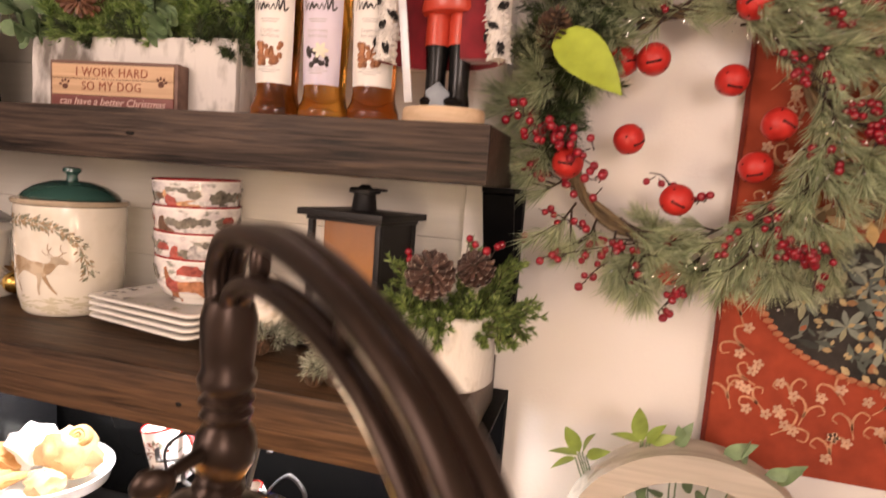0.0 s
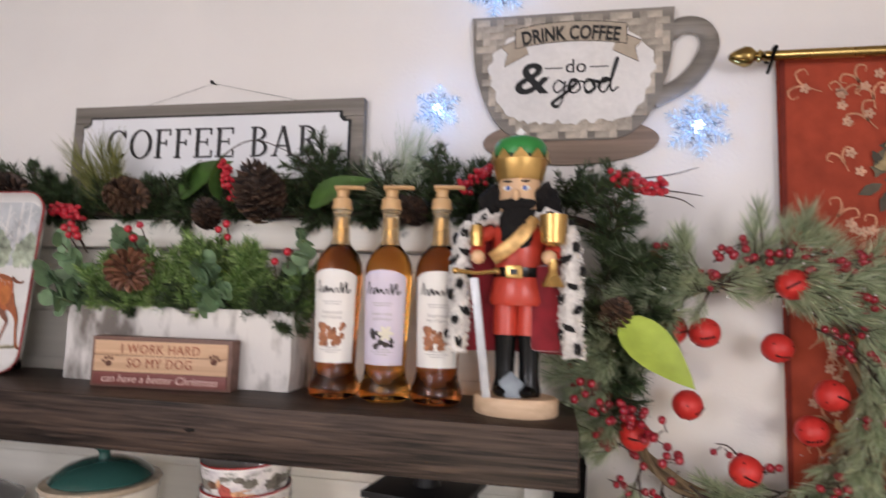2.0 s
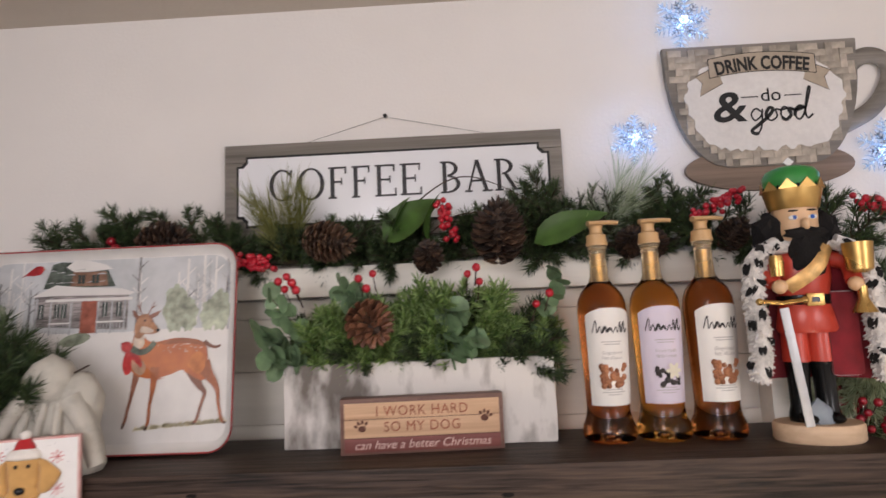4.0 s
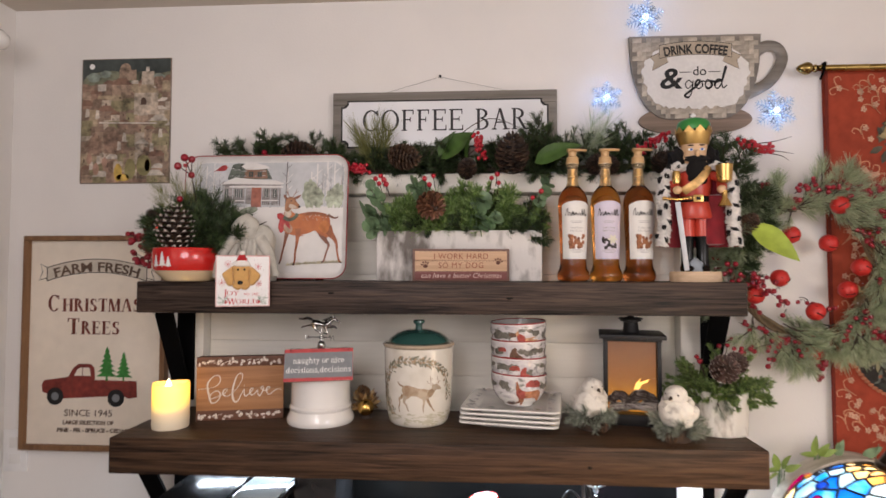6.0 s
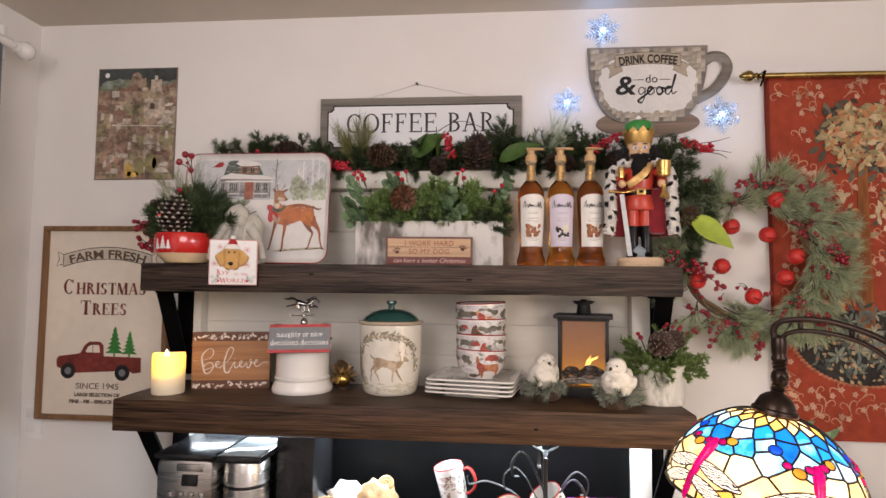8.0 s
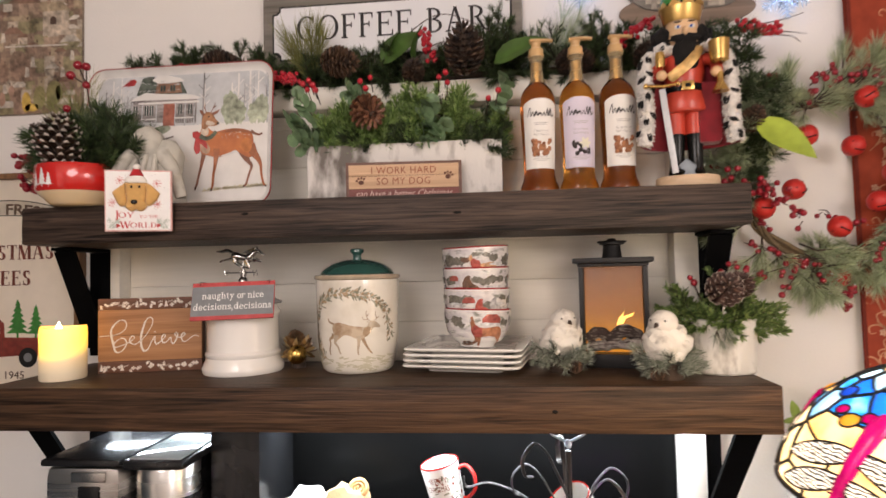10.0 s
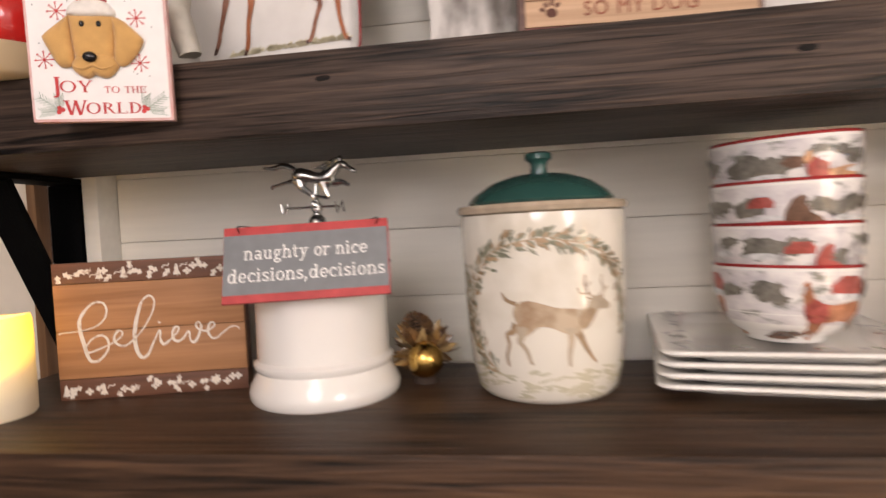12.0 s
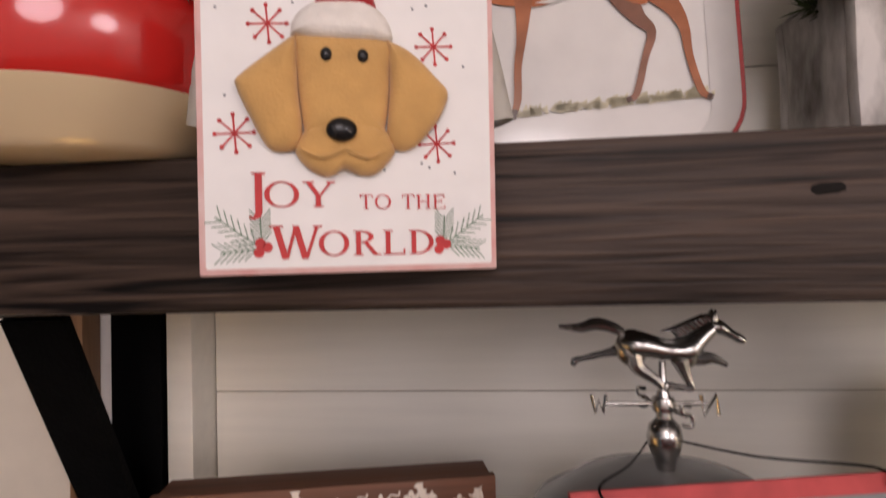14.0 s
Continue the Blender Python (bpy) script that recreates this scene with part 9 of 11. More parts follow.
def farm_sign():
    x0, x1, z0, z1 = -1.166, -0.753, 1.196, 1.788
    W, H = x1 - x0, z1 - z0
    s = thing("farm_sign", ((x0 + x1) / 2, -0.001, z0), (0, 0, 0), "framed cream canvas sign with a red truck and firs", "sign")
    f = 0.014
    for lo, hi in (((-W / 2, -0.024, 0), (W / 2, 0, f)), ((-W / 2, -0.024, H - f), (W / 2, 0, H)), ((-W / 2, -0.024, f + 0.0004), (-W / 2 + f, 0, H - f - 0.0004)), ((W / 2 - f, -0.024, f + 0.0004), (W / 2, 0, H - f - 0.0004))):
        part("frame_bar", boxed(lo, hi, 0.001), OAK, s)
    part("canvas", boxed((-W / 2 + f, -0.010, f), (W / 2 - f, -0.001, H - f)), CREAM_CANVAS, s)
    y = -0.0104
    ban = material("banner_cream", (0.60, 0.54, 0.44), 0.7, vary=0.1, scale=60)
    top = [(x, 0.527 - 1.15 * x * x) for x in np.linspace(-0.145, 0.145, 15)]
    low = [(x, 0.490 - 1.15 * x * x) for x in np.linspace(-0.145, 0.145, 15)]
    part("banner", flat([top + low[::-1]], 0.0003, pose(0, y, 0)), ban, s)
    bm = bmesh.new()
    for line in (top, low, [(-0.145, 0.503), (-0.165, 0.513), (-0.158, 0.490), (-0.168, 0.468), (-0.145, 0.474)], [(-0.145, 0.5028), (-0.145, 0.4658)], [(0.145, 0.5028), (0.145, 0.4658)], [(0.145, 0.503), (0.165, 0.513), (0.158, 0.490), (0.168, 0.468), (0.145, 0.474)]):
        ribbon(bm, line, 0.0022, -y + 0.0006, smooth=len(line) > 9)
    part("banner_outline", bm, INK, s, smooth=False)
    dark = material("faded_brown_ink", (0.12, 0.075, 0.05), 0.7, vary=0.3, scale=90)
    lettering("lettering", "FARM FRESH", 0.036, dark, s, (0, y - 0.0007, 0.504), width=0.25, bend=0.44, bold=0.0008)
    rust = material("rust_ink", (0.16, 0.04, 0.025), 0.7, vary=0.3, scale=90)
    roman(s, "C", 0.046, 0.036, rust, (-0.122, y - 0.0003, 0.404), wt=0.20)
    roman(s, "HRISTMAS", 0.036, 0.228, rust, (0.016, y - 0.0003, 0.399), wt=0.21)
    roman(s, "T", 0.044, 0.036, rust, (-0.064, y - 0.0003, 0.340), wt=0.20)
    roman(s, "REES", 0.036, 0.112, rust, (0.014, y - 0.0003, 0.336), wt=0.21)
    # truck with firs
    red = material("truck_red_paint", (0.21, 0.035, 0.025), 0.7, vary=0.35, scale=70)
    body = [(-0.150, 0.158), (-0.152, 0.178), (-0.145, 0.19), (-0.10, 0.196), (-0.075, 0.2), (-0.062, 0.224), (-0.046, 0.236), (-0.012, 0.236), (0.0, 0.226), (0.002, 0.192), (0.122, 0.190), (0.124, 0.146), (0.10, 0.142), (0.082, 0.150), (0.048, 0.148), (-0.084, 0.140), (-0.104, 0.142), (-0.13, 0.15)]
    part("painted_truck", flat([body], 0.0003, pose(0, y, 0)), red, s, "faded red painted truck")
    part("painted_window", flat([[(-0.058, 0.203), (-0.050, 0.220), (-0.040, 0.226), (-0.014, 0.226), (-0.010, 0.203)]], 0.0003, pose(0, y - 0.0004, 0)), CREAM_CANVAS, s)
    bm = bmesh.new()
    for pts in ([(-0.034, 0.203), (-0.034, 0.226)], [(-0.064, 0.198), (-0.062, 0.150)], [(-0.004, 0.2), (-0.002, 0.150)], [(0.012, 0.184), (0.116, 0.183)], [(0.03, 0.152), (0.04, 0.172), (0.085, 0.172), (0.098, 0.15)]):
        ribbon(bm, pts, 0.0018, -y + 0.0008, smooth=False)
    part("painted_lines", bm, rust, s, smooth=False)
    for cx, cz in ((-0.112, 0.146), (0.064, 0.143)):
        part("painted_tyre", flat([oval(cx, cz, 0.024, 0.024, 24)], 0.0003, pose(0, y - 0.0006, 0)), INK, s)
    part("painted_hubs", flat([oval(-0.112, 0.146, 0.011, 0.011, 16), oval(0.064, 0.143, 0.011, 0.011, 16)], 0.0003, pose(0, y - 0.001, 0)), GREY_PAINT, s)
    for x, h in ((0.036, 0.094), (0.084, 0.080)):
        part("painted_fir", flat([little_tree(x, 0.1905, h, 6)], 0.0003, pose(0, y - 0.0002, 0)), GREEN_INK, s, "green painted fir")
    lettering("lettering", "SINCE 1945", 0.026, dark, s, (-0.015, y - 0.0003, 0.100), width=0.138)
    lettering("lettering", "LARGE SELECTION OF", 0.015, dark, s, (-0.015, y - 0.0003, 0.074), width=0.146, bold=0.0005)
    lettering("lettering", "PINE - FIR - SPRUCE - CEDAR", 0.015, dark, s, (-0.002, y - 0.0003, 0.053), width=0.205, bold=0.0005)


farm_sign()
part_plate = thing("wall_outlet", (-1.19, 0, 1.13), label="white plastic outlet plate on the wall", category="outlet")
part("plate", boxed((-0.035, -0.005, 0), (0.035, -0.0005, 0.115), 0.002), WHITE_PAINT, part_plate)
for z in (0.022, 0.066):
    part("socket", boxed((-0.016, -0.0065, z), (0.016, -0.0052, z + 0.028), 0.0006), WHITE_GLAZE, part_plate)


def curtain():
    c = thing("curtain", (-1.13, 0, 0), label="grey-blue patterned curtain on a white rod by the wall", category="curtain")
    cloth = material("grey_blue_curtain", (0.22, 0.27, 0.31), 0.9, vary=0.2, scale=26, bump=0.5, bump_scale=60, sheen=0.3)
    bm = bmesh.new()
    rows = []
    for i in range(61):
        y = -0.245 - 1.1 * i / 60
        dx = 0.022 * math.sin(i * 0.85) + 0.006 * math.sin(i * 0.31)
        rows.append([bm.verts.new((dx * (0.55 + 0.45 * k / 12), y + 0.03 * k / 12 * (1 if i < 3 else 0), 2.27 - 2.2 * k / 12)) for k in range(13)])
    for a, b in zip(rows, rows[1:]):
        for k in range(12):
            bm.faces.new((a[k], a[k + 1], b[k + 1], b[k]))
    r = bmesh.ops.solidify(bm, geom=bm.faces[:], thickness=0.002)
    part("cloth", bm, cloth, c)
    bm = bmesh.new()
    tube(bm, [(0, -0.215, 2.285), (0, -1.45, 2.285)], 0.013, 14)
    part("rod", bm, WHITE_GLAZE, c, "white curtain rod")
    part("finial", turned([(0, 0), (0.014, 0.002), (0.016, 0.012), (0.011, 0.018), (0.022, 0.028), (0.027, 0.042), (0.022, 0.058), (0.008, 0.068), (0, 0.07)], 24, (0, 0, 0), pose(0, -0.213, 2.285, -90, 0, 0)), WHITE_GLAZE, c, "white glossy finial")
    part("bracket", boxed((-0.099, -0.235, 2.235), (-0.012, -0.220, 2.335), 0.004), WHITE_GLAZE, c)


curtain()


def garland():
    g = thing("pine_garland", (0, -0.035, 1.947), (0, 0, 0), "pine garland with cones, berries and leaves on the panel", "garland")
    c = Cloud(101)
    rng = random.Random(17)
    lines = []
    for k in range(104):
        x = -0.60 + 1.28 * k / 103 + rng.uniform(-0.01, 0.01)
        up = rng.uniform(-0.020, 0.085)
        if abs(x) < 0.25:
            up = rng.uniform(-0.015, 0.066)
        q = (x + rng.uniform(-0.06, 0.06), rng.uniform(-0.055, -0.005), 0.012 + up)
        lines += c.sprig((x, 0.0, 0.012), q, 5, 0.04, 105, 0.017, 0.0013, 48)
    for a, b in (((-0.46, 0, 0.02), (-0.468, -0.03, 0.115)), ((-0.45, 0, 0.03), (-0.435, -0.03, 0.10)), ((-0.46, 0, 0.02), (-0.49, -0.03, 0.08)), ((0.26, 0, 0.02), (0.27, -0.03, 0.125)), ((0.28, 0, 0.02), (0.30, -0.03, 0.09)), ((0.245, 0, 0.02), (0.235, -0.045, 0.12)), ((0.25, 0, 0.02), (0.215, -0.05, 0.10)), ((0.255, 0, 0.02), (0.285, -0.05, 0.11)), ((0.47, 0, 0.02), (0.455, -0.04, 0.115)), ((0.46, 0, 0.02), (0.49, -0.04, 0.095)), ((-0.32, 0, 0.02), (-0.335, -0.04, 0.10)), ((-0.06, 0, 0.02), (-0.09, -0.05, 0.06)), ((0.14, 0, 0.02), (0.16, -0.05, 0.06)), ((0.25, 0, 0.02), (0.262, -0.05, 0.15)), ((-0.27, 0, 0.02), (-0.275, -0.04, 0.075)), ((0.0, 0, 0.02), (0.03, -0.05, 0.065)), ((0.44, 0, 0.02), (0.445, -0.02, 0.095)), ((0.52, 0, 0.02), (0.53, -0.02, 0.10)), ((-0.38, 0, 0.02), (-0.38, -0.03, 0.10)), ((0.72, 0, 0.0), (0.74, -0.02, 0.09))):
        lines += c.sprig(a, b, 6, 0.04, 170, 0.016, 0.0014, 45)
    c.make("needles", NEEDLE, g)
    twigs_mesh(lines, 0.0016, 0.0007, "twig", g)
    bm = bmesh.new()
    tube(bm, smooth_line([(-0.62, 0.0, 0.008), (-0.3, -0.006, 0.014), (0, 0.0, 0.012), (0.3, -0.006, 0.014), (0.64, 0.0, 0.012), (0.76, -0.02, -0.03)], 8), 0.007, 8)
    part("vine", bm, TWIG, g)
    c = Cloud(102)
    for a, b in (((-0.165, -0.02, 0.02), (-0.185, -0.055, 0.090)), ((-0.160, -0.02, 0.03), (-0.158, -0.06, 0.115)), ((-0.160, -0.02, 0.02), (-0.125, -0.06, 0.095)), ((-0.162, -0.01, 0.01), (-0.145, -0.045, 0.120)), ((-0.165, -0.01, 0.0), (-0.200, -0.05, 0.075)), ((-0.17, -0.01, 0.03), (-0.215, -0.05, 0.105))):
        c.needles(a, b, 130, 0.055, 0.0010, 27)
    c.make("golden_needles", NEEDLE_GOLD, g, "yellowish long pine needles")
    c = Cloud(103)
    for a, b, n in (((0.36, 0, 0.03), (0.43, -0.03, 0.11), 170), ((0.37, 0, 0.03), (0.40, -0.02, 0.125), 140), ((0.36, 0, 0.02), (0.41, -0.02, 0.075), 130), ((0.40, 0, 0.02), (0.35, -0.03, 0.06), 90)):
        c.needles(a, b, n, 0.065, 0.0008, 40)
    c.make("sage_needles", NEEDLE_SAGE, g, "long pale green needles")
    for p, s, t, m in (((0.186, -0.080, -0.006), 0.104, (38, 0, 0), CONE_DARK), ((-0.122, -0.07, 0.040), 0.084, (10, 100, 0), CONE), ((0.07, -0.06, -0.015), 0.06, (50, 20, 0), CONE_DARK), ((-0.405, -0.05, 0.042), 0.092, (10, 84, 0), CONE_DARK), ((0.40, -0.03, 0.0), 0.06, (60, 0, 0), CONE_DARK), ((0.55, -0.04, 0.0), 0.06, (40, 30, 0), CONE_DARK), ((0.44, -0.05, -0.005), 0.055, (50, -30, 0), CONE_DARK)):
        pine_cone(g, p, s, t, m, int(1000 + p[0] * 100), 0.78)
    bm = bmesh.new()
    for p, d, l, w, roll in (((0.000, -0.055, 0.034), (0.80, -0.10, 0.60), 0.118, 0.066, 72), ((0.010, -0.050, 0.045), (0.35, -0.20, 0.75), 0.070, 0.036, 60), ((0.075, -0.045, 0.030), (0.1, -0.3, 0.8), 0.085, 0.04, 60),
                              ((0.245, -0.055, 0.02), (1, -0.3, 0.42), 0.125, 0.055, 70), ((-0.56, -0.05, 0.02), (0.8, -0.3, 0.2), 0.08, 0.035, 60)):
        q = Vector(d).normalized().to_track_quat("X", "Z").to_matrix().to_4x4()
        bm = bmesh.new()
        leaf_mesh(bm, Matrix.Translation(p) @ q @ pose(0, 0, 0, roll), l, w, 0.35, 0.28)
        part("magnolia_leaf", bm, LEAF_OLIVE, g, "broad olive-green leaf")
    rng = random.Random(23)
    for root, tip, n in (((-0.238, -0.07, 0.010), (-0.178, -0.075, 0.002), 44), ((0.115, -0.06, 0.03), (0.10, -0.075, 0.085), 36), ((0.50, -0.05, 0.045), (0.57, -0.075, 0.080), 46), ((0.735, -0.090, 0.058), (0.805, -0.100, 0.036), 54), ((-0.68, -0.03, 0.02), (-0.6, -0.05, 0.02), 16)):
        stems = []
        for k in range(n):
            p = Vector(root).lerp(Vector(tip), rng.random())
            off = Vector((rng.uniform(-1, 1), rng.uniform(-1, 0.3), rng.uniform(-1, 1))) * 0.0105
            stems.append((tuple(p), tuple(p + off)))
        berries(g, stems, 0.0048, BERRY_BRIGHT, "berry", int(abs(root[0]) * 100))
    stems = [((-0.52, -0.02, 0.02), (-0.47 + dx, -0.05, 0.035 + dz)) for dx, dz in ((0, 0.0), (0.02, 0.008), (-0.025, 0.003), (0.035, -0.008), (0.012, 0.02))]
    berries(g, stems, 0.0085, None, "berry", 77)
    bm = bmesh.new()
    for pts in ([(-0.02, -0.03, 0.02), (0.06, -0.04, 0.10), (0.13, -0.05, 0.135), (0.20, -0.05, 0.115), (0.27, -0.05, 0.07)], [(0.74, -0.09, 0.05), (0.81, -0.10, 0.056), (0.850, -0.105, 0.066)], [(0.76, -0.09, 0.04), (0.82, -0.10, 0.032), (0.856, -0.10, 0.026)], [(0.76, -0.09, 0.035), (0.82, -0.105, 0.022), (0.845, -0.10, 0.010)], [(0.06, -0.03, 0.03), (0.12, -0.05, 0.07), (0.22, -0.05, 0.075)]):
        tube(bm, smooth_line(pts, 5), [0.0016, 0.0006], 5)
    tagged(part("bare_twigs", bm, TWIG, g), kind="stuff")


garland()

# ---- tapestry, wreath, lamp and the round frame ----
def tapestry():
    x0, x1, z0, z1 = 1.0, 1.62, 1.205, 2.222
    t = thing("tapestry", (0, 0, 0), label="rust-red woven tapestry with a fruit tree, on a rod", category="tapestry")
    cloth = material("rust_tapestry", (0.33, 0.052, 0.022), 0.95, vary=0.18, scale=40, bump=0.15, bump_scale=300)
    bm = bmesh.new()
    lay = lambda i, j, y: bm.verts.new((x0 + 0.008 * (1 - j / 12) + (x1 - x0) * i / 12, y, z0 + (z1 - z0) * j / 12))
    for y, flip in ((-0.0165, False), (-0.0045, True)):
        grid = [[lay(i, j, y) for j in range(13)] for i in range(13)]
        for i in range(12):
            for j in range(12):
                q = (grid[i][j], grid[i + 1][j], grid[i + 1][j + 1], grid[i][j + 1])
                bm.faces.new(q[::-1] if flip else q)
    part("cloth", bm, cloth, t)
    edge = material("tapestry_edge", (0.16, 0.022, 0.012), 0.95, vary=0.2, scale=60)
    part("hem", boxed((x0 + 0.001, -0.0195, z0), (x0 + 0.008, -0.0180, z1 - 0.005)), edge, t)
    rng = random.Random(41)
    def leaves(spots, tones, name, lift, size, ratio=0.45):
        c = Cloud(len(spots))
        for i, (x, z) in enumerate(spots):
            a, l = rng.uniform(0, 2 * math.pi), size * rng.uniform(0.6, 1.3)
            d, o = np.array([math.cos(a), 0, math.sin(a)]), np.array([-math.sin(a), 0, math.cos(a)])
            p = np.array([x, -lift - 0.0005 * rng.random() * 4, z])
            c.add([p - d * l, p - d * l * 0.2 + o * l * ratio, p + d * l * 0.45 + o * l * ratio * 0.8, p + d * l, p + d * l * 0.45 - o * l * ratio * 0.8, p - d * l * 0.2 - o * l * ratio], [(0, 1, 2, 3, 4, 5)])
        tagged(c.make(name, island_material(name + "_wool", tones, 0.95), t), kind="stuff")
    cx = 1.25
    def scatter(n, x, z, rx, rz):
        out = []
        while len(out) < n:
            u, v = rng.uniform(-1, 1), rng.uniform(-1, 1)
            r = u * u + v * v
            if r < 1 and (r < 0.75 or rng.random() < 0.5):
                out.append((x + u * rx, z + v * rz))
        return out
    leaves(scatter(160, cx, 2.035, 0.135, 0.115), [(0.03, 0.03, 0.028), (0.10, 0.085, 0.06), (0.16, 0.14, 0.09)], "woven_dark_leaves", 0.0182, 0.017)
    leaves(scatter(260, cx + 0.01, 2.04, 0.118, 0.10), [(0.34, 0.25, 0.11), (0.48, 0.38, 0.20), (0.24, 0.19, 0.09), (0.50, 0.19, 0.07), (0.55, 0.45, 0.27)], "woven_crown", 0.0205, 0.015)
    trunk = material("woven_trunk", (0.30, 0.105, 0.03), 0.95, vary=0.3, scale=50, bump=0.5, bump_scale=300, stretch=(3, 3, 0.3))
    part("woven_trunk", flat([[(cx - 0.024, 1.48), (cx + 0.022, 1.48), (cx + 0.016, 1.75), (cx + 0.014, 1.96), (cx - 0.012, 1.96), (cx - 0.016, 1.75)]], 0.0012, pose(0, -0.0180, 0)), trunk, t)
    # golden fruit and flowers either side of the trunk
    leaves(scatter(120, 1.15, 1.80, 0.09, 0.12) + scatter(90, 1.36, 1.80, 0.09, 0.12) + scatter(80, 1.14, 1.62, 0.08, 0.08), [(0.52, 0.36, 0.16), (0.40, 0.22, 0.08), (0.60, 0.48, 0.30), (0.30, 0.20, 0.10), (0.06, 0.06, 0.05)], "woven_fruit_leaves", 0.0183, 0.014)
    # dark bed of leaves in an oval basket
    bed = material("woven_bed", (0.035, 0.03, 0.026), 0.95, vary=0.4, scale=60)
    part("woven_bed", flat([[(cx + 0.20 * math.cos(a), 1.50 + (0.145 if math.sin(a) < 0 else 0.06) * math.sin(a)) for a in np.linspace(0, 2 * math.pi, 40, endpoint=False)]], 0.0008, pose(0, -0.0180, 0)), bed, t)
    spots = [(x, z) for x, z in scatter(300, cx, 1.475, 0.185, 0.110)]
    leaves(spots[:150], [(0.06, 0.07, 0.06), (0.10, 0.12, 0.10), (0.15, 0.16, 0.13), (0.035, 0.04, 0.035)], "woven_grey_leaf", 0.0195, 0.014, 0.3)
    rosette = Cloud(77)
    for i, (x, z) in enumerate(scatter(17, cx, 1.465, 0.165, 0.10)):
        n = rng.randrange(5, 8)
        for k in range(n):
            a, l = 2 * math.pi * (k + 0.3 * rng.random()) / n, rng.uniform(0.022, 0.034)
            d, o = np.array([math.cos(a), 0, math.sin(a)]), np.array([-math.sin(a), 0, math.cos(a)])
            q = np.array([x, -0.0203 - 0.0002 * (i % 4) - 0.00004 * k, z])
            rosette.add([q, q + d * l * 0.45 + o * l * 0.17, q + d * l * 0.75 + o * l * 0.13, q + d * l, q + d * l * 0.75 - o * l * 0.13, q + d * l * 0.45 - o * l * 0.17], [(0, 1, 2, 3, 4, 5)])
    tagged(rosette.make("woven_rosette", island_material("woven_rosette_wool", [(0.10, 0.12, 0.11), (0.17, 0.20, 0.17), (0.25, 0.27, 0.21), (0.30, 0.27, 0.14)], 0.95), t), kind="stuff")
    leaves(scatter(150, cx + 0.02, 1.44, 0.165, 0.085), [(0.36, 0.26, 0.12), (0.46, 0.36, 0.20), (0.26, 0.17, 0.08), (0.30, 0.10, 0.05)], "woven_pale_flower", 0.0212, 0.0062, 0.6)
    bm = bmesh.new()
    for k in range(46):
        a = math.pi + math.pi * k / 45
        blob(bm, (cx + 0.203 * math.cos(a), -0.0195, 1.50 + 0.148 * math.sin(a)), (0.008, 0.002, 0.0048), 1, 0.2, k)
    part("woven_basket_rim", bm, material("woven_braid", (0.42, 0.16, 0.08), 0.95, vary=0.3, scale=60), t)
    # scroll vines with small flowers on the open ground
    bm, fl = bmesh.new(), []
    places = []
    while len(places) < 118:
        x, z = rng.uniform(x0 + 0.03, x1 - 0.03), rng.uniform(z0 + 0.03, z1 - 0.03)
        clear = ((x - cx) / 0.23) ** 2 + ((z - 1.50) / 0.17) ** 2 > 1 and ((x - cx) / 0.15) ** 2 + ((z - 2.035) / 0.13) ** 2 > 1
        if clear and all(math.hypot(x - p[0], z - p[1]) > 0.034 for p in places):
            places.append((x, z, rng.uniform(0.026, 0.036), rng.uniform(20, 160)))
    for x, z, s, a0 in places:
        a = radians(a0)
        d, o = Vector((math.cos(a), math.sin(a))), Vector((-math.sin(a), math.cos(a)))
        p = Vector((x, z))
        for q in (-1, 1):
            pts = [p, p + d * s * 0.5 + o * q * s * 0.1, p + d * s * 0.8 + o * q * s * 0.45, p + d * s * 0.55 + o * q * s * 0.75, p + d * s * 0.3 + o * q * s * 0.55]
            ribbon(bm, [(v.x, v.y) for v in pts], [0.0036, 0.0030, 0.0018], 0.0183)
        ribbon(bm, [(p.x, p.y), ((p - d * s * 0.5).x, (p - d * s * 0.5).y)], 0.002, 0.0184, smooth=False)
        for _ in range(2):
            fl.append((x + rng.uniform(-1, 1) * s, z + rng.uniform(-0.6, 1) * s))
    scroll = material("woven_scroll", (0.56, 0.27, 0.15), 0.95, vary=0.25, scale=90)
    tagged(part("woven_scroll", bm, scroll, t, smooth=False), kind="stuff")
    bm = bmesh.new()
    for x, z in fl:
        if x < x0 + 0.02:
            continue
        for k in range(5):
            plate2d(bm, oval(x + 0.0048 * math.cos(k * 1.257), z + 0.0048 * math.sin(k * 1.257), 0.0040, 0.0030, 6, k * 72), 0, pose(0, -0.0187 - 0.0001 * k, 0))
    tagged(part("woven_flower", bm, material("woven_pink", (0.60, 0.36, 0.24), 0.95, vary=0.25, scale=90), t, smooth=False), kind="stuff")
    bm = bmesh.new()
    tube(bm, [(0.972, -0.04, 2.212), (1.64, -0.04, 2.212)], 0.008, 14)
    rod = part("rod", bm, BRASS_DARK, t, "brass rod")
    part("finial", turned([(0, 0), (0.007, 0.002), (0.010, 0.008), (0.007, 0.012), (0.015, 0.022), (0.016, 0.030), (0.010, 0.044), (0.004, 0.052), (0, 0.053)], 20, (0, 0, 0), pose(0.972, -0.04, 2.212, 0, -90, 0)), BRASS_DARK, rod)
    bm = bmesh.new()
    tube(bm, smooth_line([(0.985, -0.05, 2.222), (0.98, -0.052, 2.205), (0.972, -0.05, 2.18)], 4), 0.005, 8, 0.5)
    tube(bm, [(0.987, -0.002, 2.218), (0.987, -0.045, 2.2235)], 0.004, 8)
    part("hook", bm, BLACK_METAL, rod)


